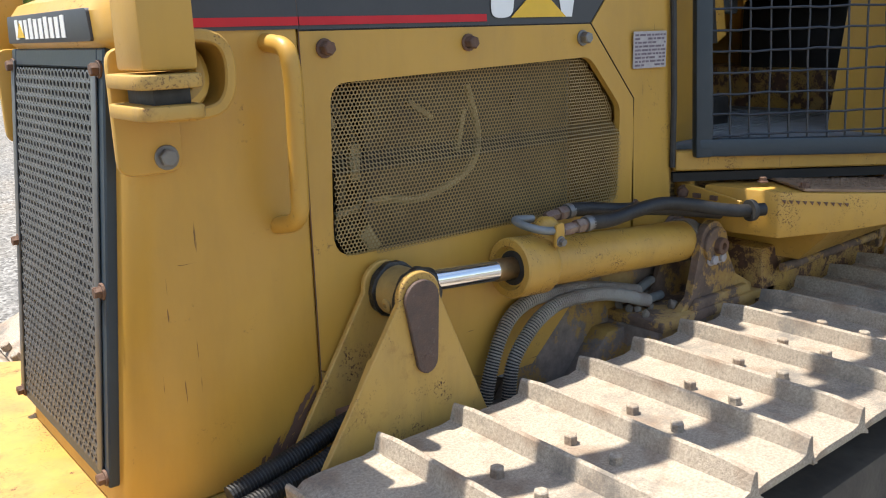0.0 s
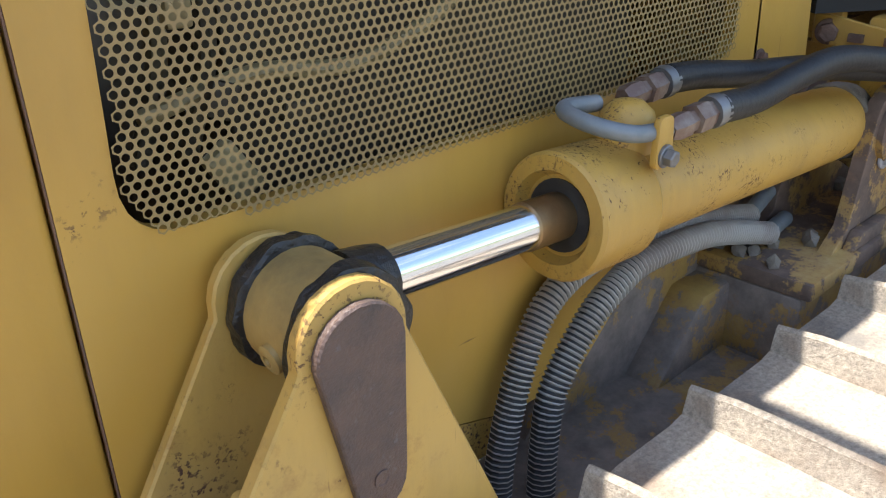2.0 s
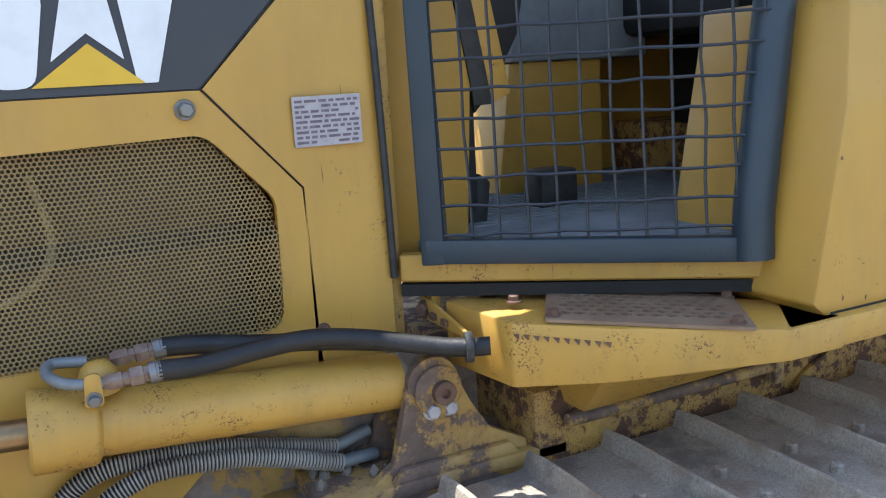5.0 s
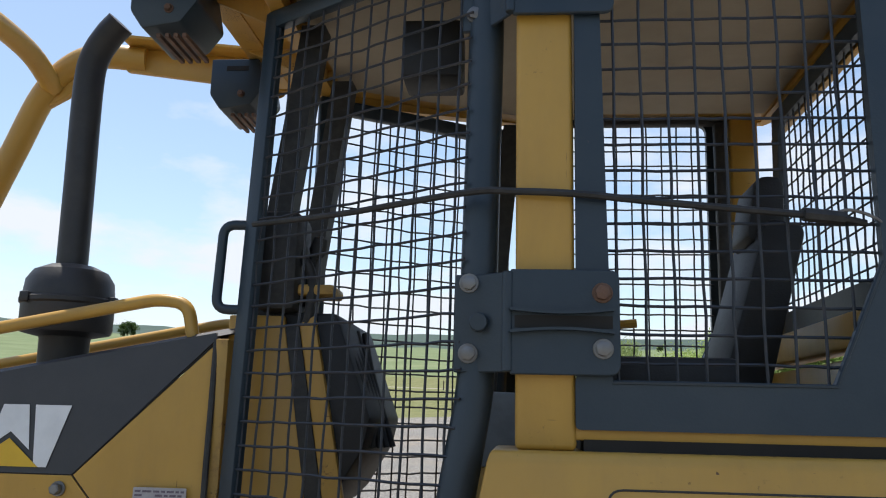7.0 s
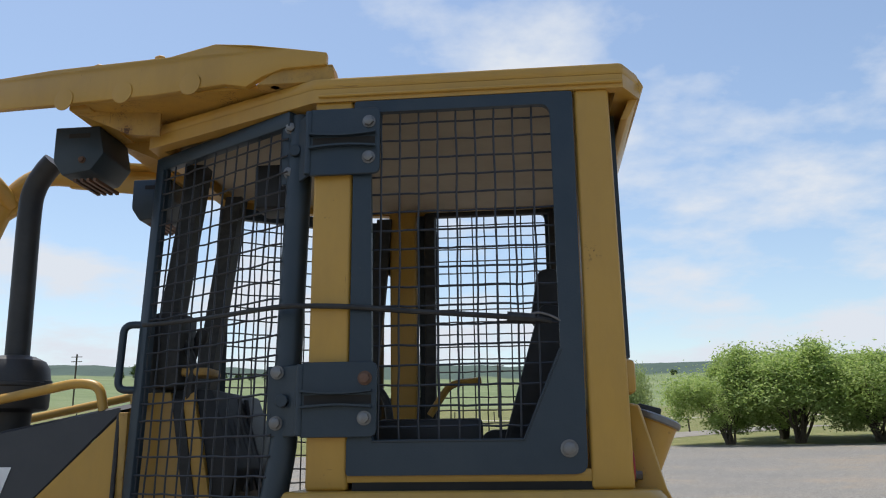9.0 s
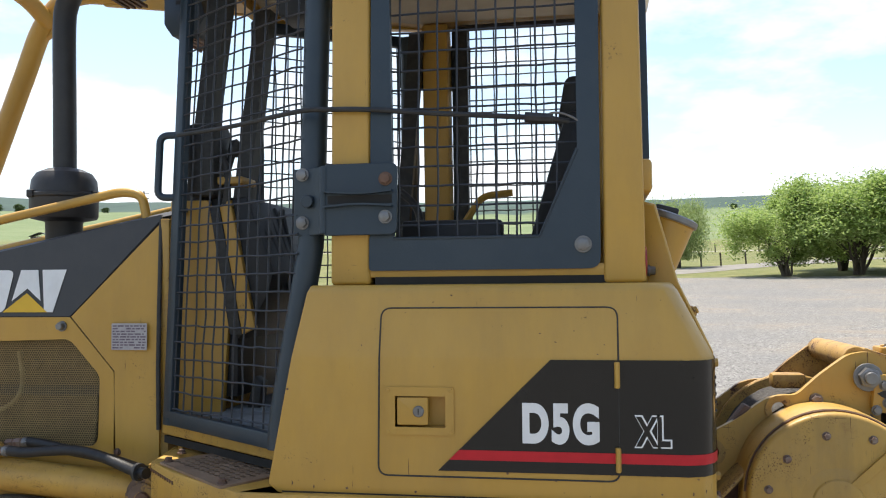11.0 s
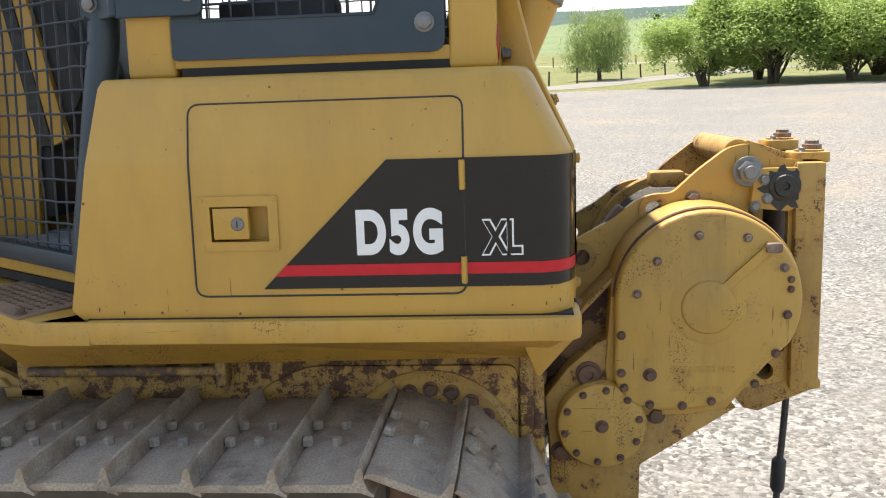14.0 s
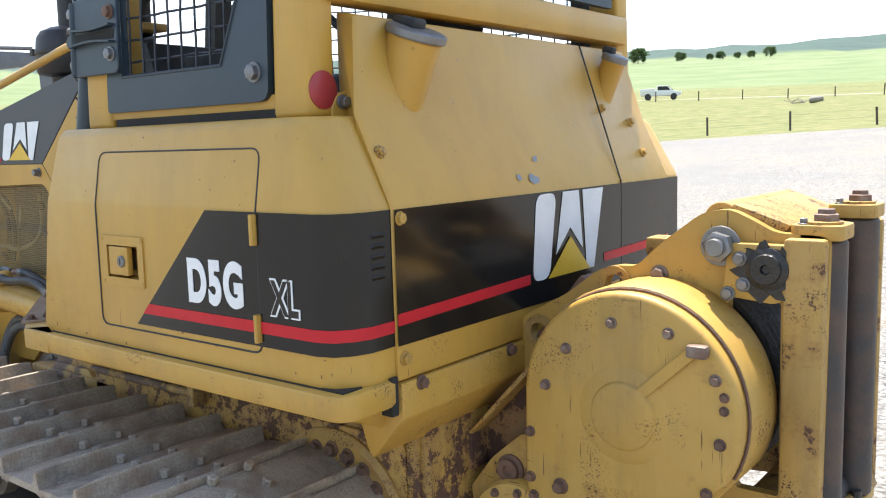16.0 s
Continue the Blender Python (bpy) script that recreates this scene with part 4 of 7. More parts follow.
def door_joint():
    o = rounded([(0.298, 1.107), (0.879, 1.107), (0.879, 1.514), (0.303, 1.514)], 0.026, 5)
    bm = bmesh.new()
    n = 24
    pts = []
    for k in range(len(o)):
        a, b = Vector(o[k]), Vector(o[(k + 1) % len(o)])
        m = max(1, int((b - a).length / 0.03))
        pts += [a.lerp(b, j / m) for j in range(m)]
    tube([(p.x, side_y(p.y) - 0.0006, p.y) for p in pts] + [(pts[0].x, side_y(pts[0].y) - 0.0006, pts[0].y)], 0.0022, 6, bm)
    return bm


part("door_joint", door_joint(), M_rubber, tank, "dark joint round the access door")
part("lock_plate", plate(rounded([(0.316, 1.206), (0.487, 1.206), (0.487, 1.322), (0.316, 1.322)], 0.006), "y", -0.004, 0.003, [[(0.341, 1.225), (0.466, 1.225), (0.466, 1.300), (0.341, 1.300)]]), M_yellow, tank)
part("paddle", prism(rounded([(0.346, 1.230), (0.423, 1.230), (0.423, 1.297), (0.346, 1.297)], 0.004), "y", -0.003, 0.012, 0.003), M_yellow, tank)
part("paddle_stem", box(.36, .40, .010, .036, 1.24, 1.285, 0), M_dark, tank)
lk = rod((0.400, -0.001, 1.263), (0.400, -0.008, 1.263), 0.014, 20, 0.002)
part("lock_cylinder", lk, M_grey, tank, "bright keyed lock")
part("keyhole", box(0.3988, 0.4012, -0.0086, -0.0075, 1.256, 1.270, 0), M_dark, tank)
for x, z in ((0.324, 1.214), (0.479, 1.214), (0.324, 1.314), (0.479, 1.314)):
    part("rivet", lathe((x, -0.004, z), (0, -1, 0), [(0, .005), (.0012, .0045), (.002, 0)], 10), M_yellow, tank)
for z0, z1 in ((1.325, 1.386), (1.130, 1.187)):
    bm = prism(rounded([(0.869, z0), (0.882, z0), (0.882, z1), (0.869, z1)], 0.003), "y", -0.010, 0.0, 0.0025)
    rod((0.8755, -0.010, z0), (0.8755, -0.010, z1), 0.0055, 10, .001, bm)
    h = part("hinge", bm, M_yellow, tank)
# vents in the rear corner
for k in range(5):
    z = 1.345 - k * 0.0198
    bm = bmesh.new()
    rod((1.1062, 0.080, z), (1.1062, 0.116, z), 0.0048, 8, .002, bm)
    part("vent_slot", bm, M_dark, tank)
    part("vent_lip", rod((1.1042, .0775, z - .0015), (1.1042, .1185, z - .0015), .0062, 8, .002), M_black, tank)
# scratches and chips in the paint
random.seed(5)
bm = bmesh.new()
for k in range(46):
    x, z = random.uniform(0.05, 1.08), random.choice([random.uniform(1.06, 1.12), random.uniform(1.4, 1.55), random.uniform(1.06, 1.5)])
    if 0.3 < x < 1.1 and 1.12 < z < 1.39 and x > decal_x(z) - 0.02:
        continue
    y = side_y(z) - 0.0008
    n = random.choice((3, 4, 5))
    a0 = random.random() * 6
    r = random.uniform(.0012, .0038)
    st = random.choice((1, 1, 3))
    bm.faces.new([bm.verts.new((x + r * math.cos(a0 + 6.283 * j / n), y, z + r * st * random.uniform(.6, 1.2) * math.sin(a0 + 6.283 * j / n))) for j in range(n)])
tagged(part("paint_chips", bm, M_rust, tank, "rusty chips in the paint"), kind="stuff")

# rear panel and sloped tank top
up = loft([[(1.113, 0.138, 1.05), (1.113, 0.138, 1.40), (1.032, 0.138, 1.575), (0.985, 0.19, 1.775), (0.93, 0.19, 1.785), (0.93, 0.19, 1.05)],
           [(1.113, 1.41, 1.05), (1.113, 1.41, 1.40), (1.032, 1.41, 1.575), (0.985, 1.37, 1.775), (0.93, 1.37, 1.785), (0.93, 1.37, 1.05)]])
bevel(up, 0.007)
rear = part("rear_panel", up, M_yellow, dozer, "sloped yellow rear panel with black band")
bm = bmesh.new()
for z0, z1, o, m in ((1.122, 1.39, 0.0025, 0),):
    v = [bm.verts.new((1.113 + o, y, z)) for y, z in ((0.140, z0), (1.408, z0), (1.408, z1), (0.140, z1))]
    bm.faces.new(v)
part("black_band", bm, M_black, rear)
for ya, yb in ((0.140, 0.62), (0.99, 1.408)):
    bm = bmesh.new()
    bm.faces.new([bm.verts.new((1.1168, y, z)) for y, z in ((ya, 1.162 + (ya - .14) * .026), (yb, 1.162 + (yb - .14) * .026), (yb, 1.186 + (yb - .14) * .026), (ya, 1.186 + (ya - .14) * .026))])
    part("red_stripe", bm, M_red, rear)
part("panel_joint", box(1.1125, 1.1158, 1.093, 1.098, 1.10, 1.40, 0), M_dark, rear)
part("panel_joint", prism([(1.112, 1.40), (1.1145, 1.40), (0.9885, 1.776), (0.986, 1.775)], "y", 1.093, 1.098, 0), M_dark, rear)


def emblem(place, u, w, size, parent):
    """Plain white slabs over a yellow wedge; u runs along, w up, the slabs lie proud of the band."""
    p, u, w = Vector(place), Vector(u), Vector(w)
    n = u.cross(w).normalized()

    def slab(name, pts, lift, m):
        bm = bmesh.new()
        lo = [bm.verts.new(p + u * (a * size) + w * (b * size) + n * lift) for a, b in pts]
        hi = [bm.verts.new(v.co + n * 0.0008) for v in lo]
        bm.faces.new(hi)
        for k in range(len(lo)):
            bm.faces.new((lo[k], lo[(k + 1) % len(lo)], hi[(k + 1) % len(lo)], hi[k]))
        part(name, bm, m, parent)
    slab("white_mark", rounded([(.02, .0), (.33, .0), (.47, .82), (.10, .82)], .12), 0.0012, M_white)
    slab("white_mark", [(.46, .22), (.60, .82), (.92, .82), (1.0, .22), (.74, .46)], 0.0012, M_white)
    slab("white_mark", [(1.08, .0), (1.24, .0), (1.45, .82), (1.0, .82)], 0.0012, M_white)
    slab("yellow_wedge", [(.30, .0), (1.14, .0), (.74, .37)], 0.0024, M_decal)


emblem((1.1155, 0.625, 1.178), (0, .98, 0), (0, 0, 1.0), 0.253, rear)
for y, z in ((0.157, 1.372), (0.160, 1.094)):
    part("panel_bolt", hexbolt((1.113, y, z), (1, 0, 0), 0.011, .008), M_yellow_worn, rear)
for y, z, x in ((0.157, 1.50, 1.066), (1.15, 1.60, 1.024), (1.30, 1.47, 1.08), (1.30, 1.56, 1.04)):
    part("panel_bolt", hexbolt((x + .003, y, z), (.9, 0, .4), 0.010, .007), M_yellow_worn, rear)
part("corner_gap", box(1.085, 1.1135, .118, .137, .985, 1.062, 0), M_dark, rear)
chassis = part("chassis_plate", prism([(1.02, .885), (1.03, .875), (1.116, .972), (1.116, 1.046), (.96, 1.046)], "y", .146, far(.146), .005), M_yellow_fender, dozer, "yellow chassis plate with bolts and chipped lower edge")
for y in (.205, .528, far(.528), far(.205)):
    part("chassis_bolt", hexbolt((1.116, y, 1.036), (1, 0, 0), .0115, .010), M_rust, chassis)
# scuffs on the slope
for y, z, s in ((0.66, 1.425, .03), (0.60, 1.43, .018), (0.70, 1.47, .02), (0.30, 1.62, .006), (0.45, 1.6, .004), (0.5, 1.7, .004), (0.8, 1.5, .004), (0.95, 1.55, .005)):
    x = 1.113 - (z - 1.40) * 0.463 + .0015 if z < 1.575 else 1.032 - (z - 1.575) * .235 + .0015
    dx = -.463 if z < 1.575 else -.235
    pts = []
    bm = bmesh.new()
    for j in range(7):
        a = 6.283 * j / 7
        r = s * random.uniform(.4, 1)
        pts.append(bm.verts.new((x + dx * r * .5 * math.sin(a) + .001, y + r * math.cos(a), z + r * .5 * math.sin(a))))
    bm.faces.new(pts)
    part("scuff", bm, M_grey, rear, "bare grey scuff")


def filler(y, s, parent):
    base, top = Vector((.978, y, 1.586)), Vector((1.038, y, 1.737))
    d = (top - base).normalized()
    bm = lathe(base - d * 0.07, d, [(0, .046 * s), (.15, .052 * s), (.225, .055 * s), (.228, .058 * s), (.236, .058 * s), (.236, 0)], 28)
    neck = part("filler_neck", bm, M_yellow, parent)
    bm = lathe(base + d * 0.158, d, [(0, .061 * s), (.004, .063 * s), (.016, .062 * s), (.02, .055 * s), (.02, 0)], 28)
    part("filler_cap", bm, M_grey, parent, "grey metal filler cap")
    e = base + d * 0.178
    bm = box(-0.03 * s, 0.03 * s, -0.02 * s, 0.02 * s, 0, 0.022, 0.006)
    bmesh.ops.transform(bm, matrix=Matrix.Translation(e + Vector((-0.025, 0, 0.004))) @ pose(0, 0, 0, 0, 15, 0), verts=bm.verts[:])
    part("cap_lever", bm, M_rubber, parent)
    return neck


filler(0.315, 1.05, rear)
filler(1.21, 0.62, rear)
# dark well between the posts and the slope, with a bolted foot
part("post_foot", lathe((0.952, 0.188, 1.582), (1, -.15, 0), [(0, .043), (.008, .043), (.010, .04), (.010, 0)], 28), M_yellow_fender, rear)
for y, z in ((.169, 1.602), (.210, 1.591)):
    part("foot_bolt", hexbolt((.963, y, z), (1, -.15, 0), .011, .012), M_grey, rear)

# -- fender, step and case --
fpts = [(-0.06, -0.022), (1.092, -0.022), (1.118, 0.005), (1.118, 0.10), (1.112, 0.138), (-0.06, 0.138)]
bm = prism(rounded(fpts, [0.01, .03, .03, 0, 0, 0]), "z", 1.004, 1.058, 0.008)
for v in bm.verts:
    if v.co.z < 1.02 and v.co.y < 0.12:
        v.co.y += 0.004
fender = part("fender", bm, M_yellow_fender, dozer, "yellow fender with scratched edge")
part("joint_line", box(0.05, 1.10, -0.0015, 0.05, 1.0575, 1.0615, 0), M_dark, fender)
bm = prism(rounded(fpts, [0.01, .03, .03, 0, 0, 0]), "z", 1.004, 1.058, 0.008)
bmesh.ops.transform(bm, matrix=Matrix.Scale(-1, 4, (0, 1, 0)), verts=bm.verts[:])
bmesh.ops.translate(bm, verts=bm.verts[:], vec=(0, 2 * YC, 0))
part("fender", bm, M_yellow_fender, dozer)
# underside of the fender, sloping in to the case
bm = loft([[(-0.30, 0.13, 1.0), (-0.265, 0.255, 0.875), (-0.265, 0.6, 0.875), (-0.30, 0.6, 1.0)],
           [(1.09, 0.02, 1.004), (1.02, 0.275, 0.885), (1.02, 0.6, 0.885), (1.09, 0.6, 1.004)]])
part("fender_apron", bm, M_yellow_fender, dozer)
case = part("main_case", box(-0.33, 1.012, 0.318, far(0.318), 0.42, 0.905, 0.008), M_case, dozer, "yellow final drive case with scraped rusty paint")
bm = prism(rounded([(0.28, .60), (0.98, .60), (0.98, .855), (.45, .855), (.33, .80)], .03), "y", 0.305, 0.319, .004)
part("case_plate", bm, M_case, case)
part("case_edge", box(0.985, 1.018, 0.300, 0.335, 0.42, 0.90, 0.004), M_case, case)
part("guard_bar", rod((-0.28, 0.288, 0.850), (0.225, 0.288, 0.850), .0125, 12), M_bracket, case)
part("guard_stop", box(0.222, 0.25, 0.270, 0.319, 0.815, 0.895, 0.006), M_bracket, case)

# step in front of the door
step_out = [(-0.06, -0.022), (-0.30, 0.118), (-0.425, 0.226), (-0.450, 0.42), (-0.36, 0.43), (0.06, 0.12), (0.06, -0.022)]
bm = prism(step_out, "z", 0.962, 1.058, 0.006)
for v in bm.verts:
    ahead = max(0, -0.06 - v.co.x)
    if v.co.z > 1.01:
        v.co.z += ahead * 0.05
    else:
        v.co.z = v.co.z + .042 - ahead * 0.115
step = part("step", bm, M_yellow_fender, dozer, "yellow step with toothed tread plate")
dirs = (Vector((-0.06, -0.022, 0)) - Vector((-0.432, 0.226, 0))).normalized()
inn = Vector((-dirs.y, dirs.x, 0))
s0 = Vector((-0.415, 0.240, 1.080))
holes = []
for r in range(7):
    for c in range(11):
        u, v = .085 + c * 0.025 + (r % 2) * .012, 0.02 + r * 0.0235
        # a keyhole: round with a tail
        holes.append([(u + .0085 * math.cos(a), v + .0085 * math.sin(a)) for a in [.5 + k * 5.28 / 6 for k in range(7)]] + [(u + .0125, v - .003), (u + .0125, v + .003)])
bm = plate(rounded([(0.055, -0.022), (0.385, -0.035), (0.385, 0.19), (0.055, 0.19)], .008), "z", 0, 0.006, holes)
m4 = Matrix(((dirs.x, inn.x, 0, s0.x), (dirs.y, inn.y, 0, s0.y), (-0.052, 0, 1, s0.z), (0, 0, 0, 1)))
bmesh.ops.transform(bm, matrix=m4, verts=bm.verts[:])
# near-black sheet added under the plate; its colour gives the holes their shade
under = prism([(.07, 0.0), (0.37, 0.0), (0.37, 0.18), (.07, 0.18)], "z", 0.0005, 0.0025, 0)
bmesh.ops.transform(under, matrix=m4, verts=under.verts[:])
part("tread_hole_shade", under, M_dark, step)
part("tread_plate", bm, M_rust_tread, step, "rust-brown perforated tread plate")
e0, e1 = Vector((-.425, .226, 1.058)), Vector((-.300, .118, 1.046))
run = (e1 - e0).normalized()
outw = Vector((run.y, -run.x, 0)).normalized()
# dark rust-coloured triangles stand for the toothed shadow below the step's lip
for k in range(10):
    c = e0.lerp(e1, (k + .5) / 10)
    bm = bmesh.new()
    v = [c - run * .005, c + run * .005, c + Vector((0, 0, -.009)) + run * .003]
    lo = [bm.verts.new(p + outw * -.002) for p in v]
    hi = [bm.verts.new(p + outw * .0035) for p in v]
    bm.faces.new(hi)
    for j in range(3):
        bm.faces.new((lo[j], lo[(j + 1) % 3], hi[(j + 1) % 3], hi[j]))
    part("tooth_shade", bm, M_rust, step)
for a, c in ((.0, .08), (.36, -.012), (.372, .15), (.068, .0)):
    q = m4 @ Vector((a, c, .006))
    part("step_bolt", hexbolt(q, (0, 0, 1), .010, .008), M_rust, step)

bm = bevel(loft([[(-.466, .492, 1.036), (-.458, .492, 1.036), (-.458, .492, 1.078), (-.466, .492, 1.078)], [(-.468, .455, 1.034), (-.460, .455, 1.034), (-.460, .455, 1.076), (-.468, .455, 1.076)],
                 [(-.474, .30, 1.040), (-.466, .30, 1.040), (-.466, .30, 1.052), (-.474, .30, 1.052)]]), .0015, 1)
latch = part("latch_arm", bm, M_yellow_fender, dozer, "yellow latch arm with rusty bolt")
part("latch_bolt", hexbolt((-.466, .468, 1.054), (-1, -.4, 0), .014, .012), M_rust, latch)
part("latch_lug", prism(rounded([(.455, 1.04), (.505, 1.04), (.505, 1.085), (.455, 1.092)], .006), "x", -.458, -.44, .003), M_yellow_fender, dozer)
for y in (.425, .375):
    part("latch_slot", box(-.4775, -.4695, y - .01, y + .01, 1.045, 1.056, 0), M_rust, latch)

# -- engine hood --
SIDE = 0.465


def hood_top(x):
    return 1.53 + (x + 1.9) * 0.193


scr = rounded([(-1.525, 1.075), (-0.736, 1.066), (-0.731, 1.292), (-0.838, 1.408), (-1.512, 1.388)], [.05, .04, .02, .025, .035], 6)
# engine side door, yellow below the black band
outer = [(-1.5665, 0.87), (-1.13, 0.735), (-1.02, 0.735), (-0.80, 0.93), (-0.672, 0.955), (-0.684, 1.305), (-0.838, 1.478), (-1.5665, 1.478)]
bm = plate(outer, "y", SIDE, SIDE + 0.016, [scr])
hood = part("hood_side", bm, M_yellow, dozer, "yellow engine side panel")
bm = plate([(-1.5665, 0.868), (-1.5665, 0.70), (-1.15, 0.70), (-1.13, 0.733)], "y", SIDE, SIDE + .016)
part("lower_skirt", bm, M_yellow_worn, hood)
# black upper band with red stripe
BAND = 0.09


def lean_band(bm):
    for v in bm.verts:
        v.co.y += max(0, v.co.z - 1.483) * BAND
    return bm


bm = lean_band(plate([(-1.5665, 1.481), (-0.838, 1.481), (-0.535, 1.792), (-0.54, hood_top(-0.54) + .012), (-1.5665, hood_top(-1.5665) + .008)], "y", SIDE, SIDE + .016))
band = part("hood_band", bm, M_hoodgrey, dozer, "dark grey leaning upper hood band")
bm = lean_band(plate([(-1.5655, 1.488), (-1.143, 1.488), (-1.143, 1.502), (-1.5655, 1.502)], "y", SIDE - .002, SIDE - .0005))
part("red_stripe", bm, M_red, band)
emblem((-1.136, SIDE + .0005, 1.494), (1.14, 0, 0), Vector((0, BAND, 1)), 0.168, band)
# cowl behind the diagonal joint
bm = plate([(-0.682, 0.955), (-0.53, 0.955), (-0.527, 1.788), (-0.833, 1.4795), (-0.681, 1.307)], "y", SIDE, SIDE + .016)
lean_band(bm)
cowl = part("cowl_side", bm, M_yellow, dozer, "yellow cowl panel beside the cab door")
jl = tube([(-0.836, SIDE + .001, 1.480), (-0.681, SIDE + .001, 1.307), (-0.676, SIDE + .001, 1.04)], 0.0012, 6)
part("panel_joint", jl, M_dark, cowl)
part("panel_joint", tube([(-0.838, SIDE + .001, 1.4795), (-0.53, SIDE + .001 + .307 * BAND, 1.790)], 0.0018, 6), M_dark, cowl)
part("panel_joint", tube([(-0.838, SIDE + .001, 1.4795), (-1.567, SIDE + .001, 1.4795)], 0.0014, 6), M_dark, hood)
part("panel_joint", tube([(-1.5675, SIDE + .005, hood_top(-1.567)), (-1.5675, SIDE + .001, 1.48), (-1.5675, SIDE + .001, 0.865), (-1.5675, SIDE + .001, 0.70)], 0.0011, 6), M_rust, hood)
part("door_seal", tube([(-0.535, SIDE - .004 + .307 * BAND, 1.79), (-0.532, SIDE - .004 + .01, 1.5), (-0.53, SIDE - .002, 1.3), (-0.527, SIDE - .002, 1.125)], 0.0075, 8), M_rubber, cowl, "black rubber door seal")
# front enclosure with rounded front corners
def nose_ring(z, x, r=0.085):
    y0 = SIDE + max(0, z - 1.483) * BAND
    near = [(-1.5685, y0), (x + r, y0), (x + r * .55, y0 + r * .10), (x + r * .25, y0 + r * .27), (x + r * .08, y0 + r * .58), (x, y0 + r)]
    near = [(a, b, z) for a, b in near]
    return near + [(a, far(b), c) for a, b, c in near[::-1]]


bm = loft([nose_ring(0.70, -1.94), nose_ring(1.455, -1.858), nose_ring(1.470, -1.882), nose_ring(1.518, -1.880), nose_ring(1.542, -1.862), nose_ring(1.556, -1.82)])
bevel(bm, .008, 3, 35)
nose = part("radiator_enclosure", bm, M_yellow, dozer, "yellow radiator enclosure with rounded edges")
bm = lean_band(plate([(-1.5685, 1.482), (-1.766, 1.482), (-1.75, 1.545), (-1.5685, hood_top(-1.6) - .01)], "y", SIDE - .0025, SIDE - .0005))
part("dark_band", bm, M_hoodgrey, nose)
part("red_stripe", lean_band(plate([(-1.5685, 1.488), (-1.766, 1.488), (-1.762, 1.502), (-1.5685, 1.502)], "y", SIDE - .004, SIDE - .003)), M_red, nose)
# hood top and the far side
def top_ring(x):
    z = hood_top(x) + (.010 if x > -1.7 else -.004)
    y0 = SIDE + (z - 1.483) * BAND
    return [(x, y0 + .002, z - .006), (x, far(y0) - .002, z - .006), (x, far(y0) - .03, z + .012), (x, y0 + .03, z + .012)]


bm = loft([top_ring(-1.80), top_ring(-1.56), top_ring(-1.0), top_ring(-.46)])
part("hood_top", bm, M_hoodgrey, dozer, "dark grey hood top")
part("hood_far_side", plate([(-1.9, .72), (-.53, .72), (-.53, 1.79), (-1.85, 1.53)], "y", far(SIDE) - .016, far(SIDE), [[(-1.53, 1.09), (-1.36, 1.09), (-1.37, 1.24), (-1.42, 1.34), (-1.53, 1.34)]]), M_yellow, dozer)
part("firewall", box(-0.535, -0.505, SIDE + .016, far(SIDE) - .016, 0.9, 1.79, .003), M_yellow_worn, dozer)


# perforated screen with a step folded along it
def screen_mesh():
    p = 0.0081
    verts, faces = [], []
    poly = [Vector(q) for q in scr]

    def inside(x, z):
        c = False
        for k in range(len(poly)):
            a, b = poly[k - 1], poly[k]
            if (a.y > z) != (b.y > z) and x < (b.x - a.x) * (z - a.y) / (b.y - a.y) + a.x:
                c = not c
        return c

    def depth(x, z):
        f0 = 1.258 + (x + 1.4) * 0.0
        if z > f0:
            return SIDE + 0.022
        if z > f0 - 0.028:
            return SIDE + 0.022 - (f0 - z)
        return SIDE - 0.006
    row = 0
    z = 1.06
    ang = [math.pi / 6 + k * math.pi / 6 for k in range(12)]
    ro = [p / math.sqrt(3) if k % 2 == 0 else p / 2 for k in range(12)]
    while z < 1.41:
        x = -1.535 + (row % 2) * p / 2
        while x < -0.72:
            if inside(x, z) and inside(x + .003, z) and inside(x - .003, z):
                base = len(verts)
                for k in range(12):
                    xx, zz = x + ro[k] * math.cos(ang[k]), z + ro[k] * math.sin(ang[k])
                    verts.append((xx, depth(xx, zz), zz))
                for k in range(12):
                    xx, zz = x + 0.0030 * math.cos(ang[k]), z + 0.0030 * math.sin(ang[k])
                    verts.append((xx, depth(xx, zz), zz))
                for k in range(12):
                    j = (k + 1) % 12
                    faces.append((base + k, base + j, base + 12 + j, base + 12 + k))
            x += p
        row += 1
        z += p * math.sqrt(3) / 2
    me = bpy.data.meshes.new("perforated_screen")
    me.from_pydata(verts, [], faces)
    me.materials.append(M_screen)
    ob = new("perforated_screen", me)
    ob.parent = hood
    ob["label"] = "brass-brown perforated screen with folded step"
    return ob


screen_mesh()
# what shows through the screen: engine block, pipes and brackets
bm = box(-1.36, -0.75, 0.60, 1.0, 0.8, 1.42, .02)
part("engine_block", bm, M_enginedark, dozer)
bm = tube(smooth_path([(-1.46, .56, 1.13), (-1.36, .55, 1.15), (-1.25, .55, 1.14), (-1.12, .56, 1.18), (-1.08, .57, 1.25), (-1.1, .58, 1.36)]), .008, 8)
part("coolant_pipe", bm, M_engineyellow, dozer)
for dx in (0, .045):
    part("fan_shroud", tube(smooth_path([(-1.53 + dx, .60, 1.36), (-1.46 + dx, .60, 1.32), (-1.42 + dx, .60, 1.24), (-1.42 + dx, .60, 1.16), (-1.45 + dx, .60, 1.08)]), .010, 8), M_enginedark, dozer)
random.seed(17)
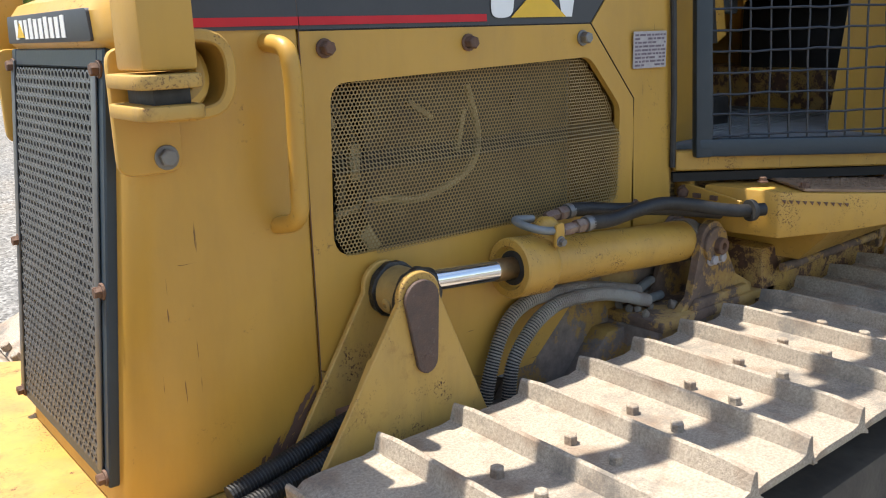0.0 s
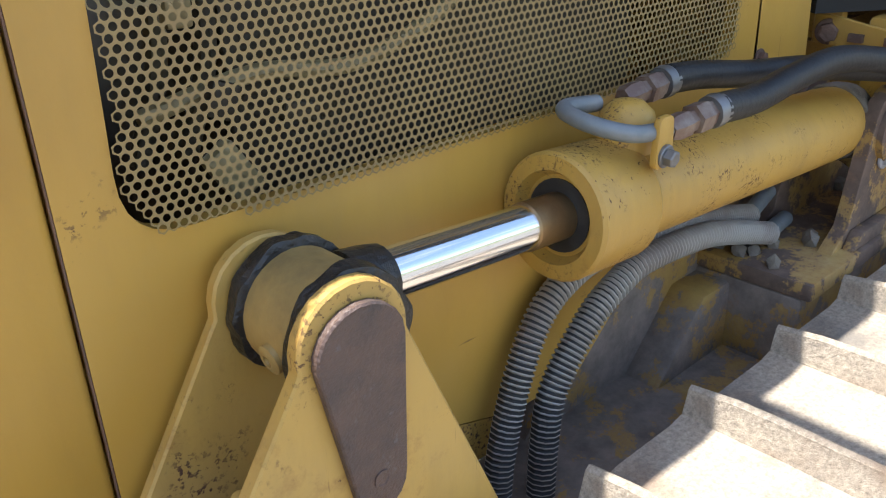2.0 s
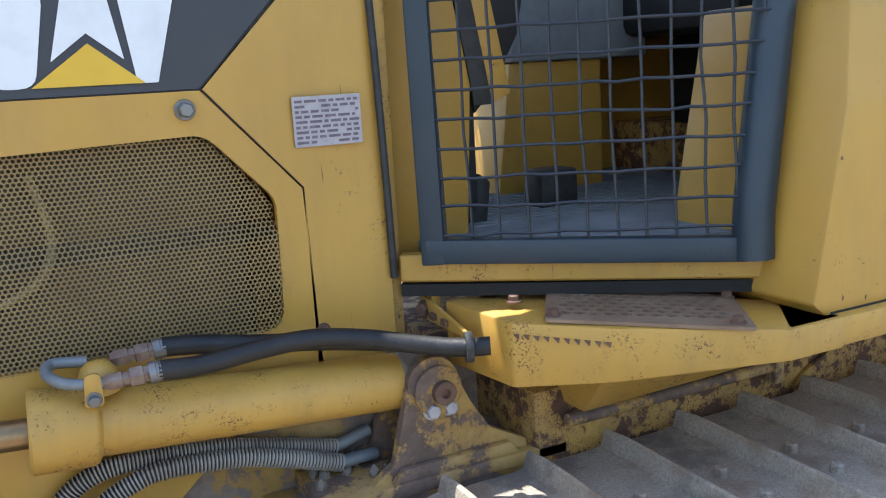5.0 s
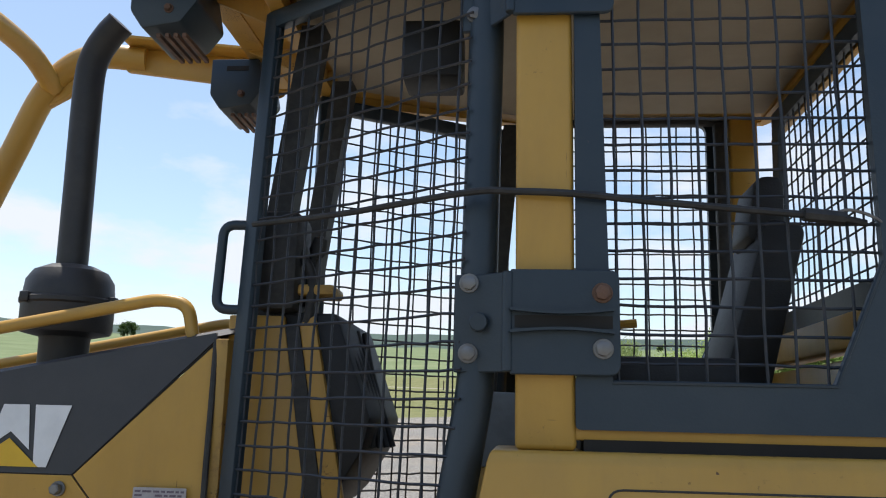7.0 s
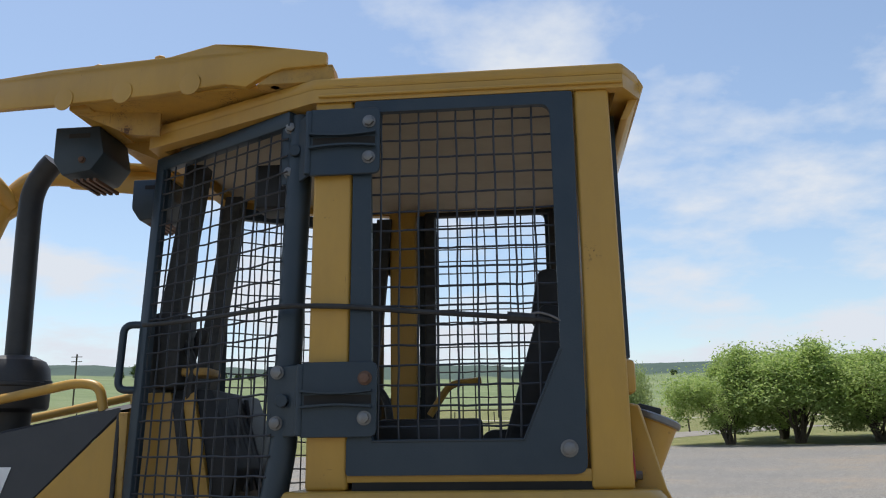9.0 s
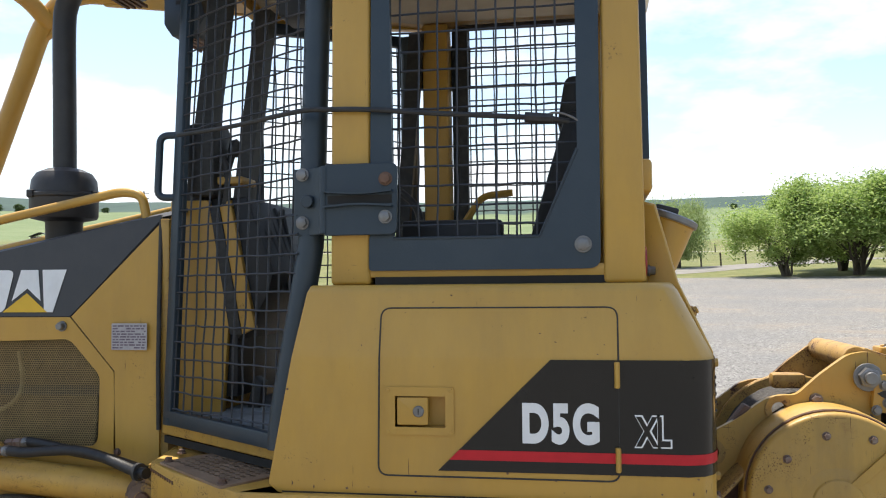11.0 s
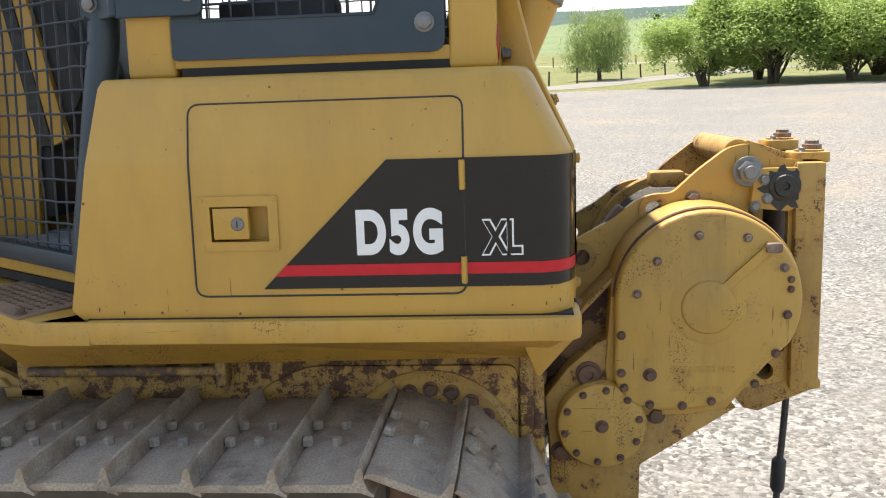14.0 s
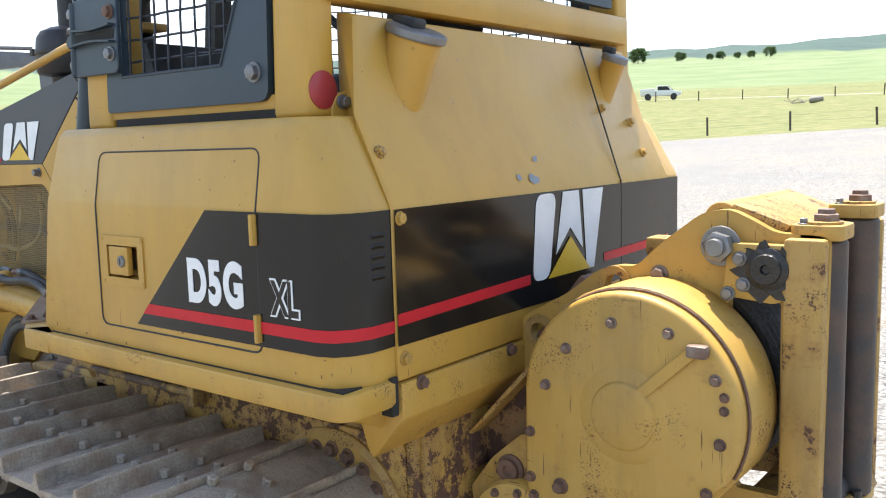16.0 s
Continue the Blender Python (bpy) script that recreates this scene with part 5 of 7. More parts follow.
for x, z, w, h, m in ((-1.44, 1.20, .022, .07, 0), (-1.42, 1.13, .026, .03, 1), (-1.30, 1.335, .07, .012, 0), (-1.38, 1.31, .014, .04, 1), (-1.02, 1.31, .03, .03, 1), (-1.18, 1.23, .012, .09, 0), (-1.35, 1.11, .035, .018, 1), (-1.48, 1.30, .018, .10, 0), (-1.40, 1.05, .03, .05, 0), (-1.47, 1.02, .05, .02, 0)):
    bm = box(x, x + w, .525, .54, z, z + h, .003)
    bmesh.ops.rotate(bm, verts=bm.verts[:], cent=(x, .53, z), matrix=Matrix.Rotation(random.uniform(-.6, .6), 3, "Y"))
    part("engine_bracket", bm, M_engineyellow if m == 0 else M_enginedark, dozer)
# hood bolts on stand-offs
for x in (-1.193, -0.864, -1.52):
    part("hood_bolt", hexbolt((x, SIDE - .002, 1.449), (0, -1, 0), .0125, .016), M_rust if x < -1 else M_grey, hood)
part("hood_bolt", hexbolt((-0.668, SIDE, 1.052), (0, -1, 0), .009, .006), M_rust, hood)
# data plate with rows of unreadable print
part("data_plate", prism(rounded([(-.690, 1.374), (-.569, 1.374), (-.569, 1.458), (-.690, 1.458)], .003), "y", SIDE - .003, SIDE - .0005, 0), M_plate, cowl, "white printed data plate with illegible rows")
random.seed(11)
for r in range(9):
    z = 1.452 - r * .0086
    x = -.686
    while x < -.577:
        w = random.uniform(.006, .022)
        if random.random() < .9:
            part("print_bar", box(x, min(x + w, -.573), SIDE - .0036, SIDE - .003, z - .0045, z, 0), M_print, cowl)
        x += w + .004
# radiator guard at the front
gx = lambda z: -1.872 - (1.46 - z) * 0.107
bars = [(.530, .560, .745, 1.462), (1.04, 1.07, .745, 1.462), (.560, 1.04, .745, .775), (.560, 1.04, 1.43, 1.462)]
guard = None
for y0, y1, z0, z1 in bars:
    t = box(-1, 0, y0, y1, z0, z1, 0)
    for v in t.verts:
        v.co.x = gx(v.co.z) - (0.0 if v.co.x < -.5 else -.03)
    bevel(t, .003, 1)
    if guard is None:
        guard = part("radiator_guard", t, M_blue, dozer, "dark steel radiator guard")
    else:
        part("guard_bar", t, M_blue, guard)


def guard_mesh():
    verts, faces = [], []
    px, pz = 0.021, 0.0165
    row = 0
    z = .775
    while z < 1.43:
        y = .568 + (row % 2) * px / 2
        while y < 1.04:
            b = len(verts)
            for k in range(8):
                a = math.pi / 8 + k * math.pi / 4
                verts.append((gx(z + pz * .62 * math.sin(a)) - .002, y + px * .56 * math.cos(a), z + pz * .62 * math.sin(a)))
            for k in range(8):
                a = math.pi / 8 + k * math.pi / 4
                verts.append((gx(z) - .002, y + .0066 * math.cos(a), z + .0064 * math.sin(a)))
            for k in range(8):
                a = math.pi / 8 + k * math.pi / 4
                verts.append((gx(z) + .003, y + .0060 * math.cos(a), z + .0058 * math.sin(a)))
            for k in range(8):
                j = (k + 1) % 8
                faces.append((b + k, b + j, b + 8 + j, b + 8 + k))
                faces.append((b + 8 + k, b + 8 + j, b + 16 + j, b + 16 + k))
            y += px
        z += pz
        row += 1
    me = bpy.data.meshes.new("guard_screen")
    me.from_pydata(verts, [], faces)
    me.materials.append(M_guard)
    ob = new("guard_screen", me)
    ob.parent = guard
    tagged(ob, kind="stuff")


guard_mesh()
for y in (.5535, 1.0405):
    part("guard_border", prism([(gx(.765) - .0045, .765), (gx(.765) - .001, .765), (gx(1.44) - .001, 1.44), (gx(1.44) - .0045, 1.44)], "y", y, y + .024, .001), M_guard, guard)
# added near-black sheet, its colour stands for the shade behind the guard holes
part("guard_hole_shade", prism([(gx(.75) + .012, .75), (gx(.75) + .016, .75), (gx(1.45) + .016, 1.45), (gx(1.45) + .012, 1.45)], "y", .555, 1.045, 0), M_dark, guard)
for z in (1.43, 1.08, .76):
    for y in (.546, 1.055):
        part("guard_bolt", hexbolt((gx(z) - .001, y, z), (-1, 0, 0), .0105, .010), M_rust, guard)
np_ = prism(rounded([(SIDE + .075, 1.472), (far(SIDE) - .075, 1.472), (far(SIDE) - .085, 1.522), (SIDE + .085, 1.522)], .008), "x", -1.8845, -1.86, .0008)
part("name_plate", np_, M_hoodgrey, nose, "dark plate with a row of white marks")
for k in range(10):
    y = .660 + k * .0315
    part("white_mark", box(-1.8858, -1.8843, y, y + .021, 1.479 + .003 * (k == 8), 1.513 + .002 * (k % 3 == 0), 0), M_white, nose)
part("yellow_wedge", prism([(.905, 1.482), (.953, 1.482), (.929, 1.508)], "x", -1.8866, -1.8856, 0), M_decal, nose)
# rust run-off and scrapes low on the enclosure
random.seed(23)
bm = bmesh.new()
for k in range(150):
    x = -1.715 + random.random() ** .7 * .115
    reach = max(0, (x + 1.73) / .13)
    z = .705 + random.random() * .13 * reach ** 1.5
    h = random.uniform(.012, .05)
    w = random.uniform(.003, .011)
    lean = random.uniform(.3, .7)
    q = [(x, z), (x + w, z + h * .1), (x + w * .8 + h * lean, z + h), (x + h * lean, z + h * .9)]
    bm.faces.new([bm.verts.new((a, SIDE - .0012 - k * .00001, b)) for a, b in q])
stain = part("rust_scrape", bm, M_rust, nose, "dark rust scrapes low on the panel")
tagged(stain, kind="stuff")
# grab handle on the enclosure
part("grab_handle", tube(bend_path([(-1.63, SIDE + .004, 1.462), (-1.625, SIDE - .062, 1.455), (-1.622, SIDE - .068, 1.40), (-1.625, SIDE - .066, 1.17), (-1.632, SIDE + .004, 1.155)], .04, 6), .0155, 14), M_yellow, nose)
# sweep posts on brackets
for s in (0, 1):
    def yy(y):
        return far(y) if s else y
    bm = box(-1.895, -1.815, min(yy(.315), yy(.415)), max(yy(.315), yy(.415)), 1.43, 1.62, .006)
    part("sweep_post", bm, M_yellow, dozer)
    bm = prism(rounded([(-1.908, yy(.30)), (-1.812, yy(.30)), (-1.812, yy(.44)), (-1.908, yy(.44))], .02), "z", 1.406, 1.426, .004)
    prism(rounded([(-1.908, yy(.30)), (-1.812, yy(.30)), (-1.812, yy(.44)), (-1.908, yy(.44))], .02), "z", 1.364, 1.384, .004, bm)
    part("post_flange", bm, M_yellow_worn, dozer)
    part("rubber_pad", box(-1.88, -1.825, min(yy(.325), yy(.425)), max(yy(.325), yy(.425)), 1.382, 1.408, .004), M_rubber, dozer)
    bm = prism(rounded([(-1.896, 1.272), (-1.795, 1.272), (-1.795, 1.462), (-1.896, 1.462)], .025), "y", yy(SIDE - .016), yy(SIDE), .004)
    part("bracket_plate", bm, M_yellow, dozer)
    part("bracket_arm", tube(bend_path([(-1.80, yy(SIDE), 1.455), (-1.785, yy(SIDE - .06), 1.452), (-1.785, yy(SIDE - .09), 1.40), (-1.83, yy(SIDE - .10), 1.372)], .035, 5), .014, 8), M_yellow, dozer)
    band_pts = [Vector((-1.85, 0, 1.366)), Vector((-1.80, 0, 1.366)), Vector((-1.768, 0, 1.374)), Vector((-1.752, 0, 1.40)), Vector((-1.750, 0, 1.44)), Vector((-1.762, 0, 1.466)), Vector((-1.79, 0, 1.476)), Vector((-1.83, 0, 1.474))]
    band_pts = smooth_path(band_pts, 4)
    secs = []
    for k, p in enumerate(band_pts):
        d = (band_pts[min(k + 1, len(band_pts) - 1)] - band_pts[max(k - 1, 0)]).normalized()
        nn = Vector((-d.z, 0, d.x)) * .009
        ya, yb = yy(.352), yy(SIDE - .008)
        secs.append([(p.x + nn.x, ya, p.z + nn.z), (p.x + nn.x, yb, p.z + nn.z), (p.x - nn.x, yb, p.z - nn.z), (p.x - nn.x, ya, p.z - nn.z)])
    part("bracket_strap", bevel(loft(secs), .003, 1, 50), M_yellow_fender, dozer)
    part("bracket_bolt", hexbolt((-1.822, yy(SIDE - .016), 1.296), (0, 1 if s else -1, 0), .0145, .011), M_grey, dozer)
# front frame below the radiator
bm = prism(rounded([(-2.30, .10), (-2.02, .02), (-1.6, .30), (-1.6, 1.27), (-2.02, 1.55), (-2.30, 1.47)], .06, 5), "z", .50, .70, .03)
part("front_frame", bm, M_yellow_worn, dozer, "yellow front frame with rounded corners")
for x, y in ((-2.08, .42), (-2.1, .62), (-2.1, .95)):
    part("frame_bolt", hexbolt((x, y, .70), (0, 0, 1), .022, .018), M_rust, dozer)
bm = prism([(-2.6, .25), (-2.52, .25), (-2.45, .62), (-2.53, .95), (-2.6, .95)], "y", -.6, 2.17, .01)
part("blade", bm, M_yellow_worn, dozer, "worn yellow dozer blade")
# muffler stack, pre-cleaner and hood rails
bm = tube(smooth_path([(-1.025, .715, 1.95), (-1.032, .72, 2.2), (-1.04, .725, 2.50), (-1.03, .725, 2.59), (-.998, .722, 2.65), (-.962, .718, 2.69)], 6), .040, 18)
stack = part("exhaust_pipe", bm, M_stack, dozer, "black exhaust pipe with curved tip")
bm = lathe((-1.01, .69, 1.70), (0, 0, 1), [(0, .06), (.10, .062), (.105, .064), (.115, .108), (.125, .113), (.185, .114), (.19, .119), (.20, .119), (.205, .113), (.25, .108), (.275, .092), (.29, .06), (.294, .04), (.294, 0)], 36)
part("pre_cleaner", bm, M_stack, dozer, "black domed intake cap")
for a in (0, 2.1, 4.2):
    part("clip", box(-1.01 + .117 * math.cos(a) - .012, -1.01 + .117 * math.cos(a) + .012, .69 + .117 * math.sin(a) - .012, .69 + .117 * math.sin(a) + .012, 1.885, 1.91, .003), M_stack, dozer)
for y in (.53, far(.53)):
    part("hood_rail", tube(bend_path([(-1.765, y, hood_top(-1.77) - .01), (-1.73, y, 1.69), (-.70, y, 1.886), (-.625, y, 1.876), (-.60, y, 1.76)], .05, 6), .0155, 12), M_yellow, dozer, "yellow tubular hood rail")

# -- lift cylinder and its bracket --
eye = Vector((-1.414, 0.398, 1.017))
tr = Vector((-0.505, 0.405, 0.948))
ax = (tr - eye).normalized()
hd = eye + ax * 0.262
bm = lathe(hd, ax, [(0.012, .0), (.012, .040), (0.0, .046), (0, .060), (.004, .063), (.088, .063), (.094, .060), (.10, .0505), (.565, .0505), (.595, .049), (.60, .03), (.60, 0)], 36)
cyl = part("lift_cylinder", bm, M_yellow_cyl, dozer, "yellow hydraulic lift cylinder with chipped paint")
part("rod_seal", lathe(hd + ax * .0105, ax, [(0, .026), (0, .036), (.003, .036), (.003, 0)], 28), M_rubber, cyl)
bm = lathe(eye + ax * .045, ax, [(0, .0215), (.245, .0215), (.245, 0)], 28)
part("piston_rod", bm, M_chrome, cyl, "polished chrome piston rod")
bm = lathe(hd - ax * .006, ax, [(-.034, .0216), (-.032, .0232), (0.02, .0232), (.022, 0)], 24)
part("rod_collar", bm, M_brass, cyl)
bm = lathe(eye + ax * .02, ax, [(0, .03), (.022, .029), (.036, .027), (.039, 0)], 20)
part("rod_neck", bm, M_greasy, cyl)
boss = eye + Vector((-.008, 0, -.012))
bm = lathe(boss + Vector((0, -.052, 0)), (0, 1, 0), [(0, .030), (0, .043), (.004, .047), (.095, .047), (.10, .043), (.10, .03)], 32)
part("rod_eye", bm, M_eye, cyl)
for y in (-.052, .022):
    bm = lathe(boss + Vector((0, y, 0)), (0, 1, 0), [(0, .03), (0, .049), (.002, .053), (.014, .0535), (.019, .049), (.019, .03)], 48)
    for v in bm.verts:
        v.co += Vector((noise.noise(v.co * 60), 0, noise.noise(v.co * 60 + Vector((5, 5, 5))))) * .0045
    part("grease_ring", bm, M_greasy, cyl, "black greasy seal ring")
part("grease_nipple", lathe(boss + Vector((-.046, -.012, -.012)), (-1, 0, -.2), [(-.004, .012), (.003, .012), (.005, .008), (.005, .005), (.001, .004), (.001, 0)], 16), M_eye, cyl)
# port block, loop pipe, fittings
dm = Vector((-1.047, .396, 1.051))
part("port_block", lathe(dm + Vector((0, 0, -.01)), (0, 0, 1), [(0, .030), (.020, .030), (.036, .026), (.046, .016), (.05, 0)], 24), M_yellow_cyl, cyl)
q = Vector((-1.047, .396, 1.079))
part("loop_pipe", tube(bend_path([q + Vector((-.012, .028, .004)), (-1.113, .428, 1.089), (-1.119, .391, 1.083), (-1.096, .356, 1.073), (-1.031, .352, 1.065)], .026, 6), .0085, 12), M_pipe, cyl, "grey steel loop pipe")
bm = prism(rounded([(-.014, -.034), (.014, -.034), (.012, .016), (-.010, .016)], .008), "y", -.004, .004, .0015)
bmesh.ops.translate(bm, verts=bm.verts[:], vec=Vector((-1.059, .347, 1.069)))
part("pipe_clamp", bm, M_yellow_cyl, cyl)
part("clamp_bolt", hexbolt((-1.059, .343, 1.047), (0, -1, -.1), .0085, .008), M_grey, cyl)
for a, d in ((Vector((-1.043, .352, 1.066)), Vector((1, -.06, .06))), (Vector((-1.026, .418, 1.081)), Vector((1, .0, .05)))):
    d = d.normalized()
    bm = lathe(a, d, [(0, .010), (.008, .0135), (.026, .0135), (.027, .011), (.036, .011), (.037, .0155), (.056, .0155), (.057, .013), (.07, .013)], 6)
    part("hose_fitting", bm, M_rustfit, cyl)
    bm = lathe(a + d * .064, d, [(0, .0165), (.010, .0175), (.011, .016), (.018, .016), (.018, 0)], 18)
    part("hose_ferrule", bm, M_grey, cyl)
part("pressure_hose", tube(smooth_path([(-.966, .347, 1.071), (-.90, .344, 1.068), (-.82, .343, 1.075), (-.73, .340, 1.078), (-.64, .330, 1.064), (-.56, .305, 1.045), (-.50, .275, 1.036), (-.452, .25, 1.036)], 8), .0158, 14), M_hose, dozer, "black rubber hydraulic hose")
part("pressure_hose", tube(smooth_path([(-.949, .418, 1.086), (-.89, .416, 1.080), (-.80, .405, 1.066), (-.70, .388, 1.056), (-.60, .37, 1.040), (-.50, .34, 1.022)], 8), .0158, 14), M_hose, dozer)
part("hose_grommet", lathe((-.490, .268, 1.036), (1, -.35, 0), [(0, .019), (0, .026), (.012, .026), (.012, .02)], 20), M_rubber, dozer)
# trunnion bracket at the rear end
def bracket_side(y0, y1):
    o = [(-.645, .794), (-.60, .824), (-.575, .92), (-.570, .955)]
    o += [(-.518 + .050 * math.cos(a), .952 + .052 * math.sin(a)) for a in [math.pi * (1 - k / 8) for k in range(9)]]
    o += [(-.448, .91), (-.41, .85), (-.335, .81), (-.335, .794)]
    return plate(o, "y", y0, y1, bev=.002)


brk = part("trunnion_bracket", bracket_side(.342, .362), M_bracket, dozer, "rusty yellow trunnion bracket")
part("bracket_web", bracket_side(.448, .463), M_bracket, brk)
part("pin_boss", lathe((-.512, .342, .944), (0, -1, 0), [(0, .045), (.008, .045), (.010, .042), (.010, 0)], 28), M_bracket, brk)
part("bracket_foot", prism([(-.61, .797), (-.36, .797), (-.38, .820), (-.59, .820)], "y", .324, .342, .003), M_bracket, brk)
part("bracket_base", box(-.74, -.26, .318, .52, .772, .797, .004), M_bracket, brk)
part("base_face", box(-.74, -.26, .330, .50, .66, .772, .004), M_rust_frame, brk)
part("pin_head", lathe((-.506, .336, .942), (0, -1, 0), [(0, .021), (.017, .021), (.019, .019), (.019, .009), (.010, .008), (.010, 0)], 24), M_rust, brk)
for dx, dz in ((-.020, -.037), (.014, -.036)):
    part("pin_bolt", hexbolt((-.506 + dx, .339, .946 + dz), (0, -1, 0), .0125, .010), M_plate, brk)
bm = lathe(tr + ax * -.06, ax, [(0, .052), (.004, .054), (.03, .054), (.034, .045), (.05, .04), (.05, 0)], 24)
for v in bm.verts:
    v.co += Vector((noise.noise(v.co * 40), noise.noise(v.co * 45), noise.noise(v.co * 50))) * .003
part("cylinder_foot", bm, M_dirt, brk)
# front clevis: two tapered plates and a keeper
def clevis(y0, y1, w0, w1):
    o = [(w0, .74), (w1, .74)]
    o += [(-1.434 + .047 * math.cos(a), 1.014 + .046 * math.sin(a)) for a in [-.15 + k * (math.pi + .3) / 12 for k in range(13)]]
    return plate(o, "y", y0, y1, bev=.002)


clv = part("lift_clevis", clevis(.332, .346, -1.656, -1.272), M_yellow_clev, dozer, "yellow tapered clevis plate")
part("clevis_back", clevis(.440, .452, -1.648, -1.30), M_yellow_clev, clv)
part("clevis_web", box(-1.56, -1.38, .346, .44, .74, .80, .004), M_rust, clv)
bm = prism(rounded([(-1.575, .80), (-1.53, .80), (-1.495, .895), (-1.515, .905)], .008), "y", .375, .385, .002)
part("clevis_gusset", bm, M_yellow_clev, clv)
ko = [(-1.434 + .038 * math.cos(a), 1.010 + .036 * math.sin(a)) for a in [k * math.pi / 10 for k in range(11)]]
ko += [(-1.427 + .024 * math.cos(a) + .001, .896 + .028 * math.sin(a)) for a in [math.pi + k * math.pi / 8 for k in range(9)]]
part("keeper_plate", plate(ko, "y", .323, .332, bev=.0015), M_rust_plate, clv, "rusty brown keeper plate")
part("keeper_bolt", lathe((-1.427, .323, .899), (0, -1, 0), [(0, .0075), (.0012, .0075), (.0012, .0055), (.0006, .005), (.0006, 0)], 20), M_rust_plate, clv)
# corrugated hose sleeves
def sleeve(pts, r, parent, skin=None):
    P = smooth_path(pts, 14)
    L = [0]
    for a, b in zip(P, P[1:]):
        L.append(L[-1] + (b - a).length)
    n = int(L[-1] / 0.00155)
    out, j = [], 0
    for k in range(n + 1):
        s = L[-1] * k / n
        while j < len(L) - 2 and L[j + 1] < s:
            j += 1
        f = (s - L[j]) / max(1e-6, L[j + 1] - L[j])
        out.append(P[j].lerp(P[j + 1], f))
    bm = tube(out, r, 10, None, lambda i: r if i % 4 in (0, 1) else r * .84)
    # grooves get the black colour to paint in the shade between the ribs
    bm.faces.ensure_lookup_table()
    for k, f in enumerate(bm.faces):
        f.material_index = 1 if (k // 10) % 4 in (1, 2) else 0
    return part("hose_sleeve", bm, [skin or M_sleeve, M_rubber], parent, "grey corrugated hose sleeve")


sleeve([(-1.155, .405, .66), (-1.145, .41, .72), (-1.125, .415, .785), (-1.071, .415, .845), (-1.02, .415, .873), (-.965, .415, .884), (-.85, .415, .874), (-.768, .415, .852), (-.67, .418, .818)], .0165, dozer)
sleeve([(-1.205, .425, .66), (-1.19, .43, .73), (-1.158, .435, .81), (-1.118, .44, .865), (-1.072, .44, .892), (-1.013, .44, .900), (-.886, .442, .890), (-.771, .445, .864), (-.669, .45, .835)], .0165, dozer)
sleeve([(-1.80, .36, .72), (-1.66, .36, .745), (-1.55, .36, .77), (-1.45, .36, .765)], .018, dozer, M_hose)
sleeve([(-1.80, .39, .735), (-1.66, .395, .765), (-1.55, .40, .79), (-1.45, .40, .78)], .018, dozer, M_hose)
for a, b in (((-.675, .418, .820), (-.60, .43, .815)), ((-.672, .45, .836), (-.60, .46, .85))):
    part("steel_pipe", rod(a, b, .0115, 14), M_pipe, dozer)
part("side_frame", plate([(-1.10, .66), (-.36, .66), (-.36, .95), (-.80, .95), (-1.02, .75)], "y", .482, .51), M_rust_frame, dozer, "rusty main frame below the hood")
part("frame_rail", box(-1.75, -.30, .318, .50, .50, .665, .01), M_rust_frame, dozer)
part("frame_block", prism([(-.90, .66), (-.62, .66), (-.62, .765), (-.80, .765)], "y", .43, .49, .006), M_rust_frame, dozer)
random.seed(3)
for k in range(26):
    x, y = random.uniform(-.73, -.36), random.uniform(.375, .48)
    if -.60 < x < -.42 and y < .47:
        continue
    r = random.uniform(.006, .016)
    bm = bmesh.new()
    bmesh.ops.create_icosphere(bm, subdivisions=1, radius=r)
    for v in bm.verts:
        v.co = v.co * random.uniform(.6, 1.2) + Vector((x, y, .797 + r * .5))
    tagged(link("stone", bm, M_dirt), "dirt-covered stone lodged on the machine frame", "stone", "stones on the frame")
# -- cab --
def lean_post(x0, x1, x2, x3, depth, name="rops_post", z0=1.572, z1=2.606, mirror=False):
    a, b = rops_y(z0), rops_y(z1)
    q0 = [(x0, a, z0), (x1, a, z0), (x1, a + depth, z0), (x0, a + depth, z0)]
    z1 = 2.638 if mirror else z1
    q1 = [(x2, b, z1), (x3, b, z1), (x3, b + depth, z1), (x2, b + depth, z1)]
    if mirror:
        q0 = [(x, far(y), z) for x, y, z in q0]
        q1 = [(x, far(y), z) for x, y, z in q1]
    bm = loft([q0, q1])
    bevel(bm, .010, 3)
    return part(name, bm, M_yellow, dozer)


for mir in (False, True):
    lean_post(0.152, 0.258, 0.148, 0.254, .10, mirror=mir)
    lean_post(0.850, 0.952, 0.853, 0.944, .076, mirror=mir)
    f = far if mir else (lambda y: y)
    y0, y1 = f(rops_y(1.58) + .007), f(rops_y(1.58) + .10)
    part("sill_beam", box(0.16, 0.95, min(y0, y1), max(y0, y1), 1.590, 1.622, .005), M_yellow, dozer)
# near-black boxes added below the sill beams in place of the shade there
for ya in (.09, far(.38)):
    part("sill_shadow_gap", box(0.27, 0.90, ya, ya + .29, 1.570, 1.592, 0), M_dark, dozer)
part("rear_beam", box(0.90, 0.975, .14, far(.14), 1.80, 1.885, .012), M_yellow, dozer)
# roof
roof_out = [(.145, rops_y(2.62) - .008), (.983, rops_y(2.62) - .008), (1.037, .20), (1.037, far(.20)), (.983, far(rops_y(2.62) - .008)), (.145, far(rops_y(2.62) - .008)), (-.46, far(.405)), (-.46, .405)]
roof = part("roof", prism(rounded(roof_out, .012), "z", 2.640, 2.675, .010), M_yellow, dozer, "yellow canopy roof with sloped front")
roof_in = [(.150, .145), (.965, .145), (.965, far(.145)), (.150, far(.145)), (-.42, far(.435)), (-.42, .435)]
bm = plate(roof_out, "z", 2.602, 2.6405, [roof_in])
